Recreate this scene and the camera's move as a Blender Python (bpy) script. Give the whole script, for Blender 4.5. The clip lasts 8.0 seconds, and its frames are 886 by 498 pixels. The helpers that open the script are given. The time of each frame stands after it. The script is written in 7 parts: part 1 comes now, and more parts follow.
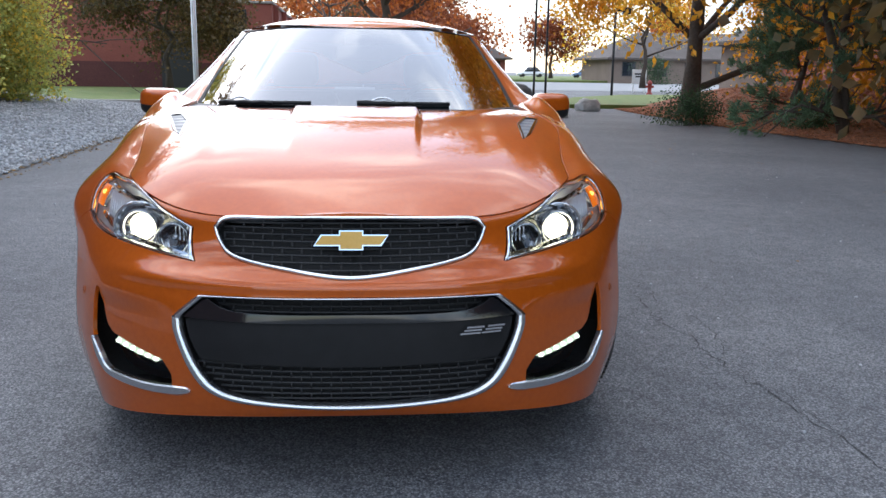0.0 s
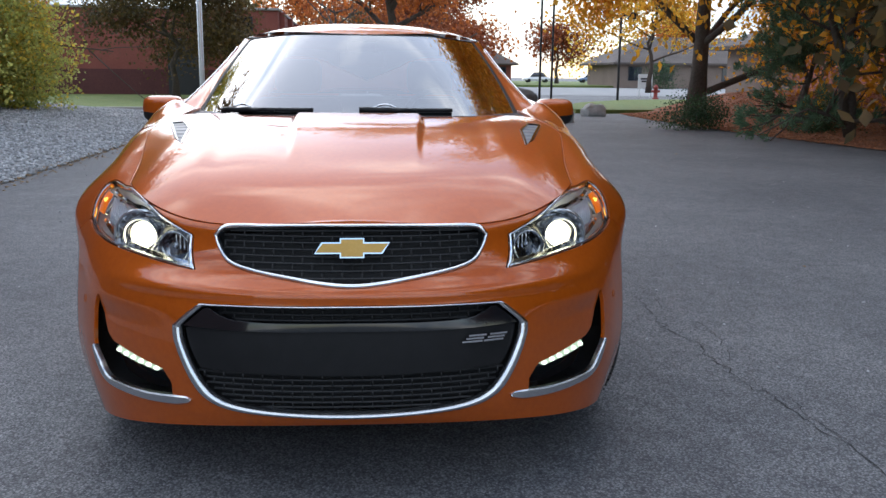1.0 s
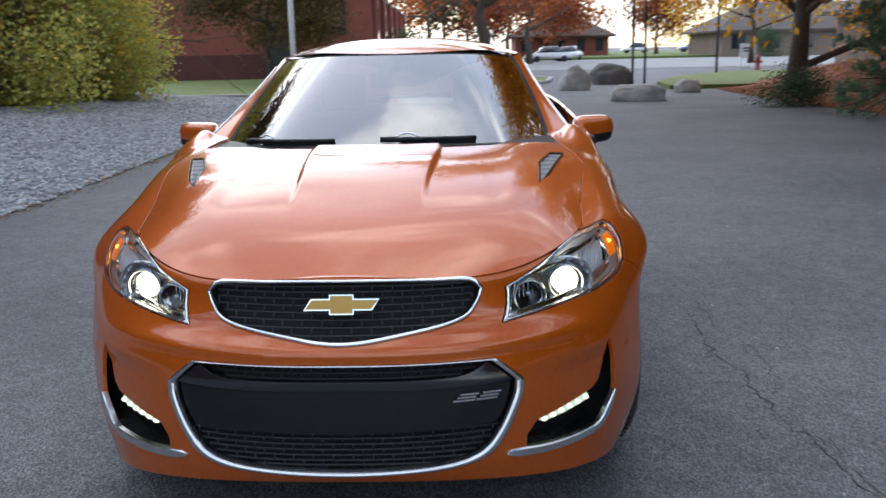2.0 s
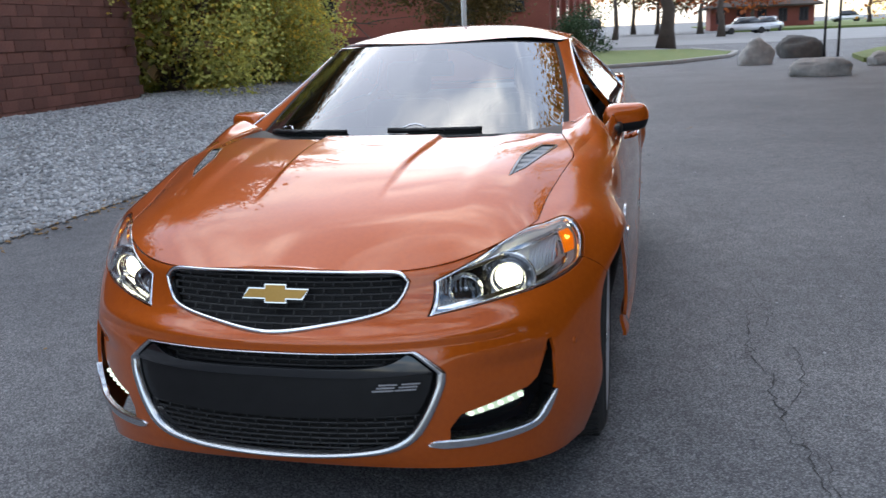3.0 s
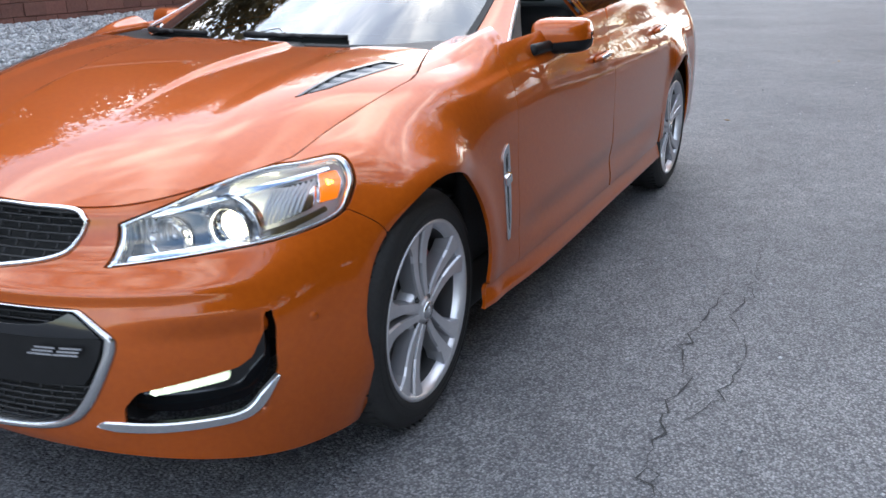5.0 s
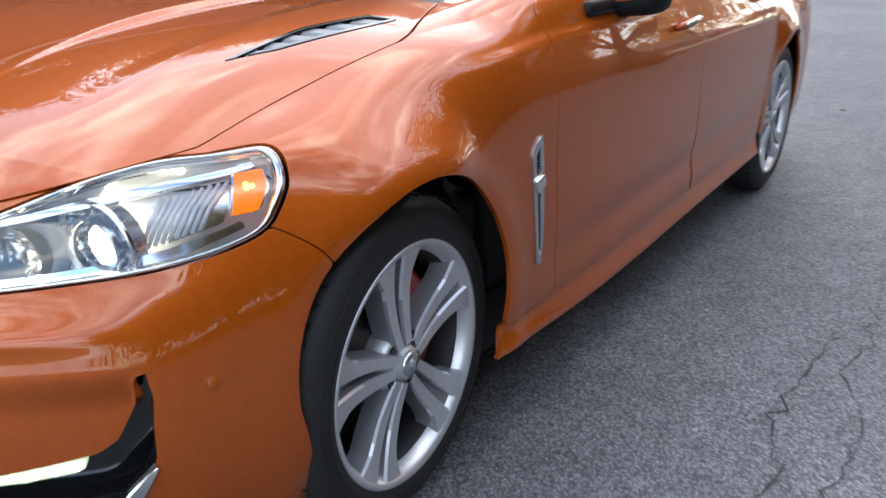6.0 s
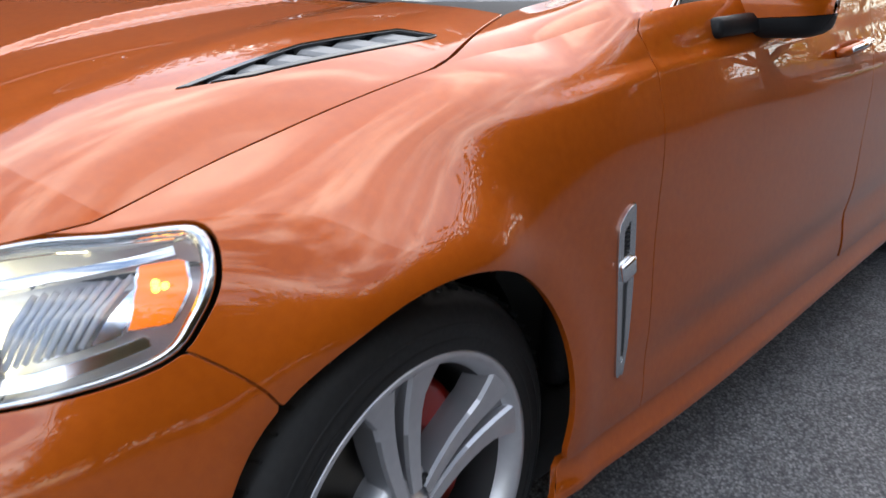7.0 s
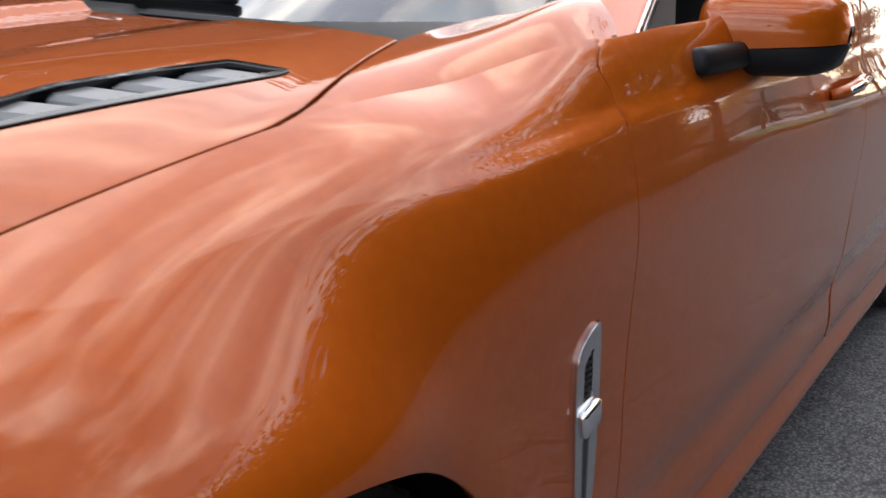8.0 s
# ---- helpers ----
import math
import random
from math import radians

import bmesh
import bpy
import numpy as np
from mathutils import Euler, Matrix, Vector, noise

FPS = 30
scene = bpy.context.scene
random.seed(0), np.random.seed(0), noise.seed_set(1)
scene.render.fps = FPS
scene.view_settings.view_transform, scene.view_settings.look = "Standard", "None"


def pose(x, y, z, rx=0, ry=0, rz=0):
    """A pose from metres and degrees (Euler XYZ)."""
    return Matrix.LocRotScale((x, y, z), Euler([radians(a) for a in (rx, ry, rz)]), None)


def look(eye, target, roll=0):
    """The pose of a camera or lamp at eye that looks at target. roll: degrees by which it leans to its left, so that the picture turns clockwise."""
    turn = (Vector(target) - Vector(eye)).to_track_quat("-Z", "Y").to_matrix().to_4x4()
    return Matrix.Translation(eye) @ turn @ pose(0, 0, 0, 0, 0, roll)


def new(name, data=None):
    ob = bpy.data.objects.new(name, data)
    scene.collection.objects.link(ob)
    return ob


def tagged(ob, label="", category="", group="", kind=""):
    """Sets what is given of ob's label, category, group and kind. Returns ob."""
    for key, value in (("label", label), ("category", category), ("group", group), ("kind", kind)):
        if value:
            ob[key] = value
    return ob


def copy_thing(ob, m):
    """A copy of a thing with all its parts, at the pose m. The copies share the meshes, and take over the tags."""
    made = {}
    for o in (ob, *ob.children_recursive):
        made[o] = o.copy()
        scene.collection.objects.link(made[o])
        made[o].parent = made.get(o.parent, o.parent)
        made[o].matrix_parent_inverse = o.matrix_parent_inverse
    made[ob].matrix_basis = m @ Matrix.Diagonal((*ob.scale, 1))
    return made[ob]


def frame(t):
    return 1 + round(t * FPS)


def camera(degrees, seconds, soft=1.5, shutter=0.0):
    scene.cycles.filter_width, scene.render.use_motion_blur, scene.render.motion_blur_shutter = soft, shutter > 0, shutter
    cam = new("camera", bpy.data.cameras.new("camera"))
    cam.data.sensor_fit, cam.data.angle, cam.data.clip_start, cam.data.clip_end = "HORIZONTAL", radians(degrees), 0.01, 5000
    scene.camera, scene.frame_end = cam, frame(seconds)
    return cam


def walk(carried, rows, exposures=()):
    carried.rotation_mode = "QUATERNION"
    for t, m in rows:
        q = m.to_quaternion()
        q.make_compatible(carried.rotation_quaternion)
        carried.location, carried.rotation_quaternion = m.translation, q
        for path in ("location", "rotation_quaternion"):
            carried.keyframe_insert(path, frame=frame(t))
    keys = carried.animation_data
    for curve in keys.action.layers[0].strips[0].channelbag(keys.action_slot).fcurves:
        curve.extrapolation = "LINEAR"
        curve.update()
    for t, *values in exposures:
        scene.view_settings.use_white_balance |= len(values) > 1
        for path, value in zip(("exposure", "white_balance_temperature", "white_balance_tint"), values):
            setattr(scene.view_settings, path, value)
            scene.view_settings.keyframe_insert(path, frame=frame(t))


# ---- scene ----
cam = camera(53.6, 8.0, soft=1.5, shutter=0.35)
PATH = [
    (0, (0.000, -2.200, 1.162), (0.208, -0.252, 0.763), 0.9),
    (0.5, (0.005, -2.190, 1.158), (0.208, -0.238, 0.771), 0.7),
    (1, (0.016, -2.184, 1.164), (0.209, -0.231, 0.777), 0.6),
    (1.5, (0.094, -2.170, 1.261), (0.254, -0.223, 0.831), 0.1),
    (2, (0.315, -2.084, 1.363), (0.283, -0.133, 0.921), -1.2),
    (2.2, (0.439, -2.013, 1.385), (0.301, -0.078, 0.901), -1.8),
    (3.5, (1.366, -2.042, 1.411), (0.794, -0.188, 0.926), -1.9),
    (4, (1.641, -1.948, 1.439), (1.002, -0.127, 0.915), -0.9),
    (4.5, (1.876, -1.842, 1.393), (1.242, -0.031, 0.831), 0.3),
    (4.8, (1.871, -1.315, 1.330), (1.126, 0.429, 0.694), 0.1),
    (5, (1.906, -1.099, 1.292), (1.087, 0.607, 0.645), -0.6),
    (5.1, (1.895, -1.048, 1.257), (1.074, 0.666, 0.632), -0.4),
    (6.3, (1.718, -0.181, 1.164), (0.627, 1.337, 0.453), 0.4),
    (6.5, (1.674, -0.080, 1.172), (0.513, 1.388, 0.467), 0.9),
    (7, (1.580, 0.140, 1.148), (0.374, 1.572, 0.443), 1.3),
    (7.5, (1.391, 0.357, 1.151), (0.249, 1.847, 0.463), 2.8),
    (8, (1.313, 0.557, 1.095), (0.216, 2.103, 0.457), 2.3),
]
walk(cam, [(t, look(eye, target, roll)) for t, eye, target, roll in PATH], exposures=[(0.0, 1.95, 6000, 10), (0.5, 1.5, 6000, 10), (0.9, 1.57, 6000, 10), (1.5, 2.0, 6000, 10), (2.0, 1.65, 6050, 10), (3.5, 1.71, 6050, 10), (4.0, 1.76, 6050, 10), (4.5, 2.11, 6050, 10), (5.0, 2.38, 6100, 10), (6.5, 2.36, 6300, 10), (8.0, 2.08, 6800, 12)])

# ---- world and sun ----
world = bpy.data.worlds.new("sky")
scene.world = world
world.use_nodes = True
wn, wl = world.node_tree.nodes, world.node_tree.links
wn.clear()
SUN_EL, SUN_AZ = 30.0, 340.0                          # degrees; the azimuth from +y towards +x
sky = wn.new("ShaderNodeTexSky")
sky.sky_type, sky.sun_disc = "NISHITA", False
sky.sun_elevation, sky.sun_rotation = radians(SUN_EL), radians(SUN_AZ)
sky.air_density, sky.dust_density = 1.0, 0.6
coord = wn.new("ShaderNodeTexCoord")
squash = wn.new("ShaderNodeMapping")
squash.inputs["Scale"].default_value = (1.0, 1.0, 3.2)
cloud = wn.new("ShaderNodeTexNoise")
cloud.inputs["Scale"].default_value, cloud.inputs["Detail"].default_value, cloud.inputs["Roughness"].default_value = 2.6, 6.0, 0.52
cloud.inputs["Distortion"].default_value = 0.2
cover = wn.new("ShaderNodeValToRGB")
cover.color_ramp.elements[0].position, cover.color_ramp.elements[1].position = 0.42, 0.60
tone = wn.new("ShaderNodeTexNoise")
tone.inputs["Scale"].default_value, tone.inputs["Detail"].default_value = 4.6, 7.0
cloud_colour = wn.new("ShaderNodeValToRGB")
cloud_colour.color_ramp.elements[0].position, cloud_colour.color_ramp.elements[0].color = 0.38, (3.0, 4.0, 5.2, 1)
cloud_colour.color_ramp.elements[1].position, cloud_colour.color_ramp.elements[1].color = 0.66, (12.8, 12.2, 11.4, 1)
mix = wn.new("ShaderNodeMix")
mix.data_type = "RGBA"
back = wn.new("ShaderNodeBackground")
back.inputs["Strength"].default_value = 0.12
wout = wn.new("ShaderNodeOutputWorld")
wl.new(coord.outputs["Generated"], squash.inputs["Vector"])
wl.new(squash.outputs["Vector"], cloud.inputs["Vector"])
wl.new(squash.outputs["Vector"], tone.inputs["Vector"])
wl.new(cloud.outputs["Fac"], cover.inputs["Fac"])
wl.new(tone.outputs["Fac"], cloud_colour.inputs["Fac"])
wl.new(cover.outputs["Color"], mix.inputs["Factor"])
wl.new(sky.outputs["Color"], mix.inputs["A"])
wl.new(cloud_colour.outputs["Color"], mix.inputs["B"])
sun_dir = Vector((math.sin(radians(SUN_AZ)) * math.cos(radians(SUN_EL)), math.cos(radians(SUN_AZ)) * math.cos(radians(SUN_EL)), math.sin(radians(SUN_EL))))
towards = wn.new("ShaderNodeVectorMath")            # the veiled sun brightens the cloud round it, smoothly over the whole sky
towards.operation = "DOT_PRODUCT"
towards.inputs[1].default_value = sun_dir
rise = wn.new("ShaderNodeMapRange")
rise.inputs["From Min"].default_value, rise.inputs["From Max"].default_value = -1.0, 1.0
rise.inputs["To Min"].default_value, rise.inputs["To Max"].default_value = 0.90, 0.96
dome = wn.new("ShaderNodeMix")
dome.data_type, dome.blend_type = "RGBA", "MULTIPLY"
dome.inputs["Factor"].default_value = 1.0
wl.new(coord.outputs["Generated"], towards.inputs[0])
wl.new(towards.outputs["Value"], rise.inputs["Value"])
wl.new(mix.outputs["Result"], dome.inputs["A"])
wl.new(rise.outputs["Result"], dome.inputs["B"])
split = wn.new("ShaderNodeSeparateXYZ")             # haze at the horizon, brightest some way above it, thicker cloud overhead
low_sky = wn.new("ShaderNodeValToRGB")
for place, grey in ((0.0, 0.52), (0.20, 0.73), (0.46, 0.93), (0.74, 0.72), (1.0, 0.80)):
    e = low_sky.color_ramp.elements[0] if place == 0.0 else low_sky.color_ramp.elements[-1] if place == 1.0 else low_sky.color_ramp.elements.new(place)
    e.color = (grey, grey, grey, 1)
veil = wn.new("ShaderNodeMix")
veil.data_type, veil.blend_type = "RGBA", "MULTIPLY"
veil.inputs["Factor"].default_value = 1.0
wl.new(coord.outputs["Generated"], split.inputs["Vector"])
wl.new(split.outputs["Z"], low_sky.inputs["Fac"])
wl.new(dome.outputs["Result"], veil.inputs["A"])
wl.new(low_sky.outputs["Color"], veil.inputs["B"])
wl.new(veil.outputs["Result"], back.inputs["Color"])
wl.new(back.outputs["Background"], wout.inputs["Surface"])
sun = new("sun", bpy.data.lights.new("sun", "SUN"))
sun.data.energy, sun.data.angle, sun.data.color = 0.6, radians(110), (1.0, 0.95, 0.88)
sun.matrix_world = look(sun_dir * 60, (0, 0, 0))

# ---- materials ----
def shade(name, colour, rough=0.5, metal=0.0, coat=0.0, grain=None, bump=0.0, scale=40.0, spread=0.15, emit=0.0, **more):
    """A principled material; grain: a second colour laid over by fine and coarse noise; bump: metres of relief."""
    m = bpy.data.materials.new(name)
    m.use_nodes = True
    nt, n = m.node_tree, m.node_tree.nodes
    b = n["Principled BSDF"]
    b.inputs["Base Color"].default_value = (*colour, 1)
    b.inputs["Roughness"].default_value, b.inputs["Metallic"].default_value = rough, metal
    b.inputs["Coat Weight"].default_value, b.inputs["Coat Roughness"].default_value = coat, 0.03
    if emit:
        b.inputs["Emission Color"].default_value, b.inputs["Emission Strength"].default_value = (*colour, 1), emit
    for k, v in more.items():
        b.inputs[k.replace("_", " ")].default_value = v
    if grain or bump:
        co = n.new("ShaderNodeTexCoord")
        fine, wide = n.new("ShaderNodeTexNoise"), n.new("ShaderNodeTexNoise")
        for t, sc, d in ((fine, scale, 6.0), (wide, scale / 14, 4.0)):
            t.inputs["Scale"].default_value, t.inputs["Detail"].default_value = sc, d
            nt.links.new(co.outputs["Object"], t.inputs["Vector"])
        mixer = n.new("ShaderNodeMath")
        mixer.operation = "MULTIPLY_ADD"
        mixer.inputs[1].default_value = 0.5
        half = n.new("ShaderNodeMath")
        half.operation, half.inputs[1].default_value = "MULTIPLY", 0.5
        nt.links.new(wide.outputs["Fac"], half.inputs[0])
        nt.links.new(fine.outputs["Fac"], mixer.inputs[0])
        nt.links.new(half.outputs[0], mixer.inputs[2])
        if grain:
            ramp = n.new("ShaderNodeValToRGB")
            ramp.color_ramp.elements[0].position, ramp.color_ramp.elements[1].position = 0.5 - spread, 0.5 + spread
            ramp.color_ramp.elements[0].color, ramp.color_ramp.elements[1].color = (*colour, 1), (*grain, 1)
            nt.links.new(mixer.outputs[0], ramp.inputs["Fac"])
            nt.links.new(ramp.outputs["Color"], b.inputs["Base Color"])
        if bump:
            bp = n.new("ShaderNodeBump")
            bp.inputs["Distance"].default_value, bp.inputs["Strength"].default_value = bump, 1.0
            nt.links.new(fine.outputs["Fac"], bp.inputs["Height"])
            nt.links.new(bp.outputs["Normal"], b.inputs["Normal"])
    return m


def vary(m, amount=0.25, island=False):
    """Lets pieces that share a material differ a little in brightness."""
    nt = m.node_tree
    b = nt.nodes["Principled BSDF"]
    hsv = nt.nodes.new("ShaderNodeHueSaturation")
    src = nt.nodes.new("ShaderNodeNewGeometry" if island else "ShaderNodeObjectInfo")
    rng = nt.nodes.new("ShaderNodeMapRange")
    rng.inputs["To Min"].default_value, rng.inputs["To Max"].default_value = 1 - amount, 1 + amount
    nt.links.new(src.outputs["Random Per Island" if island else "Random"], rng.inputs["Value"])
    nt.links.new(rng.outputs["Result"], hsv.inputs["Value"])
    old = b.inputs["Base Color"].links
    if old:
        nt.links.new(old[0].from_socket, hsv.inputs["Color"])
    else:
        hsv.inputs["Color"].default_value = b.inputs["Base Color"].default_value
    nt.links.new(hsv.outputs["Color"], b.inputs["Base Color"])
    return m


PAINT = shade("orange_metallic_paint", (0.375, 0.068, 0.0035), 0.38, 0.30, 1.0, grain=(0.46, 0.093, 0.0052), scale=900, spread=0.2, Specular_IOR_Level=0.05, Coat_IOR=1.57, Coat_Roughness=0.008)
CHROME = shade("chrome", (0.82, 0.83, 0.85), 0.08, 1.0)
SATIN = shade("satin_chrome", (0.62, 0.63, 0.65), 0.22, 1.0)
BLACK = shade("black_plastic", (0.006, 0.006, 0.0065), 0.5, grain=(0.010, 0.010, 0.011), Specular_IOR_Level=0.25, bump=0.0003, scale=300)
GLOSS = shade("gloss_black", (0.008, 0.009, 0.011), 0.10, coat=0.6)
DARK = shade("underbody_black", (0.006, 0.006, 0.006), 0.8)
RUBBER = shade("tyre_rubber", (0.013, 0.013, 0.0135), 0.55, Specular_IOR_Level=0.4, grain=(0.025, 0.0245, 0.024), bump=0.0004, scale=120)
ALLOY = shade("machined_alloy", (0.74, 0.74, 0.77), 0.36, 0.75, grain=(0.66, 0.66, 0.69), scale=60)
GREY_ALLOY = shade("grey_painted_alloy", (0.36, 0.36, 0.38), 0.4, 0.6)
RED = shade("red_caliper_paint", (0.42, 0.012, 0.008), 0.3, coat=0.6)
STEEL = shade("brake_disc_steel", (0.16, 0.155, 0.15), 0.45, 1.0)
def thin_glass(name, tint, gain=1.0, ior=1.5):
    """A thin pane: a tinted see-through sheet under a mirror that grows towards grazing."""
    m = bpy.data.materials.new(name)
    m.use_nodes = True
    nt = m.node_tree
    nt.nodes.clear()
    out, mx = nt.nodes.new("ShaderNodeOutputMaterial"), nt.nodes.new("ShaderNodeMixShader")
    see, gl, fr = nt.nodes.new("ShaderNodeBsdfTransparent"), nt.nodes.new("ShaderNodeBsdfGlossy"), nt.nodes.new("ShaderNodeFresnel")
    see.inputs["Color"].default_value = (*tint, 1)
    gl.inputs["Roughness"].default_value = 0.0
    fr.inputs["IOR"].default_value = ior
    mul = nt.nodes.new("ShaderNodeMath")
    mul.operation, mul.use_clamp = "MULTIPLY", True
    mul.inputs[1].default_value = gain
    nt.links.new(fr.outputs["Fac"], mul.inputs[0])
    nt.links.new(mul.outputs[0], mx.inputs["Fac"])
    nt.links.new(see.outputs[0], mx.inputs[1])
    nt.links.new(gl.outputs[0], mx.inputs[2])
    nt.links.new(mx.outputs[0], out.inputs["Surface"])
    return m


GLASS = thin_glass("tinted_glass", (0.36, 0.42, 0.43), 2.7, 1.55)
SIDE_GLASS = thin_glass("dark_side_glass", (0.20, 0.23, 0.24), 1.3, 1.5)
CLEAR = thin_glass("clear_lens", (0.93, 0.95, 0.97), 1.8, 1.5)
PRIVACY = shade("dark_glass", (0.02, 0.024, 0.026), 0.02, coat=0.5)
AMBER = shade("amber_lens", (0.80, 0.17, 0.002), 0.2, emit=0.22)
AMBER_GLOW = shade("amber_bulb", (1.0, 0.50, 0.05), 0.2, emit=1.6)
BEAM = shade("headlamp_glow", (1.0, 0.88, 0.55), 0.2, emit=2.6)
DRL = shade("running_lamp_glow", (0.44, 0.52, 0.36), 0.2, emit=0.30)
BEAM_SOFT = shade("diode_glow", (0.7, 0.8, 0.6), 0.2, emit=0.6)
SLAT = shade("vent_slat", (0.24, 0.24, 0.245), 0.35, 0.2)
LAMPBOX = shade("lamp_housing", (0.76, 0.80, 0.88), 0.22, 0.25)
TRIM = shade("interior_trim", (0.025, 0.025, 0.027), 0.7, grain=(0.04, 0.04, 0.042), bump=0.0006, scale=120)
LEATHER = shade("seat_leather", (0.03, 0.03, 0.032), 0.5, grain=(0.05, 0.05, 0.05), bump=0.0008, scale=150)
GOLD = shade("gold_emblem", (0.40, 0.235, 0.06), 0.35, 0.7, grain=(0.46, 0.28, 0.08), scale=160)

# ---- the car's skin, as smooth guide curves ----
def spline(xs, ys):
    """A natural cubic through the knots, straight beyond them."""
    xs, ys = np.array(xs, float), np.array(ys, float)
    n, h = len(xs), np.diff(xs)
    A, r = np.eye(n), np.zeros(n)
    for i in range(1, n - 1):
        A[i, i - 1:i + 2] = h[i - 1], 2 * (h[i - 1] + h[i]), h[i]
        r[i] = 6 * ((ys[i + 1] - ys[i]) / h[i] - (ys[i] - ys[i - 1]) / h[i - 1])
    m = np.linalg.solve(A, r)

    def f(x):
        x = np.clip(np.asarray(x, float), xs[0], xs[-1])
        i = np.clip(np.searchsorted(xs, x) - 1, 0, n - 2)
        a, b, hh = xs[i + 1] - x, x - xs[i], h[i]
        return (m[i] * a ** 3 + m[i + 1] * b ** 3) / (6 * hh) + (ys[i] / hh - m[i] * hh / 6) * a + (ys[i + 1] / hh - m[i + 1] * hh / 6) * b
    return f


def basis(k):
    """Weights of k points, evenly spaced, in a natural cubic at s from 0 to k - 1."""
    return [spline(range(k), np.eye(k)[i]) for i in range(k)]


def smooth(x, a, b):
    x = np.clip((np.asarray(x, float) - a) / (b - a), 0, 1)
    return x * x * (3 - 2 * x)


AXLE_F, AXLE_R, HUB_Z, YS = 0.913, 3.828, 0.342, 0.913
ARCH_Z, ARCH_RAD = 0.425, 0.314
YR = 4.2                                            # where the tail begins to round in
TAIL = 4.86

crown_z = spline([0.225, 0.4, 0.6, 0.8, 1.0, 1.2, 1.4, 2.4, 3.8, 4.86], [0.768, 0.85, 0.916, 0.962, 0.99, 1.006, 1.016, 1.016, 1.06, 1.05])
crown_2 = spline([0.225, 0.35, 0.5, 0.8, 1.2, 1.5, 4.86], [0.17, 0.10, 0.05, 0.012, 0.0, 0.0, 0.0])
crown_5 = spline([0.225, 0.5, 0.7, 0.9, 1.2, 1.5, 4.86], [0.02, 0.07, 0.095, 0.07, 0.025, 0.0, 0.0])


def top(x, y):
    """The height of bonnet and cowl."""
    a = np.abs(x) / 0.75
    z = crown_z(y) - crown_2(y) * a ** 2 - crown_5(y) * a ** 5
    rim = 0.205 + 0.03 * smooth(y, 0.6, 1.2)         # the raised middle of the bonnet
    z = z + 0.014 * smooth(y, 0.50, 0.95) * (1 - smooth(np.abs(x), rim - 0.010, rim + 0.014))
    z = z + 0.006 * smooth(y, 0.45, 0.8) * smooth(np.abs(x), 0.42, 0.5) * (1 - smooth(np.abs(x), 0.60, 0.72))
    z = z - 5.5 * smooth(y, 1.0, 1.3) * (1 - 0.70 * smooth(y, 1.22, 1.5)) * np.maximum(np.abs(x) - 0.722, 0) ** 2
    z = z + 0.034 * smooth(y, 1.28, 1.58) * (1 - smooth(y, 1.62, 1.80)) * np.exp(-((np.abs(x) - 0.772) / 0.052) ** 2)   # the wing sweeps up into the pillar's foot
    return z


KY = [0.5, 0.913, 1.5, 2.4, 3.8, 4.86]
KX = [0.913, 1.2, 1.5, 2.4, 3.8, 4.86]


def guide(yf, p, z, x):
    return yf, p, spline([yf] + KY, z), spline([KX[0] - 0.3] + KX, [x[0]] + x)


GUIDES = [
    guide(0.115, 2.7, [0.214, 0.146, 0.21, 0.222, 0.222, 0.225, 0.25], [0.855, 0.885, 0.895, 0.893, 0.862, 0.83]),
    guide(0.085, 2.35, [0.275, 0.29, 0.31, 0.32, 0.32, 0.33, 0.35], [0.914, 0.925, 0.933, 0.925, 0.893, 0.86]),
    guide(0.085, 2.3, [0.42, 0.43, 0.45, 0.47, 0.48, 0.49, 0.5], [0.922, 0.93, 0.936, 0.930, 0.902, 0.87]),
    guide(0.105, 2.15, [0.56, 0.585, 0.62, 0.64, 0.66, 0.67, 0.68], [0.918, 0.921, 0.926, 0.926, 0.902, 0.87]),
    guide(0.155, 2.05, [0.63, 0.675, 0.75, 0.79, 0.81, 0.83, 0.85], [0.905, 0.911, 0.913, 0.916, 0.885, 0.84]),
    guide(0.20, 2.3, [0.70, 0.762, 0.868, 0.932, 0.940, 0.945, 0.945], [0.826, 0.858, 0.874, 0.882, 0.842, 0.79]),
]
EDGE_X = spline([0.6, 0.7, 0.8, 0.913, 1.05, 1.15, 1.35, 1.5, 1.65, 2.0, 2.6, 3.8, 4.86], [0.733, 0.713, 0.714, 0.729, 0.751, 0.764, 0.793, 0.826, 0.838, 0.845, 0.845, 0.79, 0.71])
BASIS = basis(8)


def ring(h, yf, p):
    """How far back a guide has come, where it has gone out to the part h of its width."""
    return YS - (YS - yf) * np.maximum(1 - h ** p, 0) ** (1 / p)


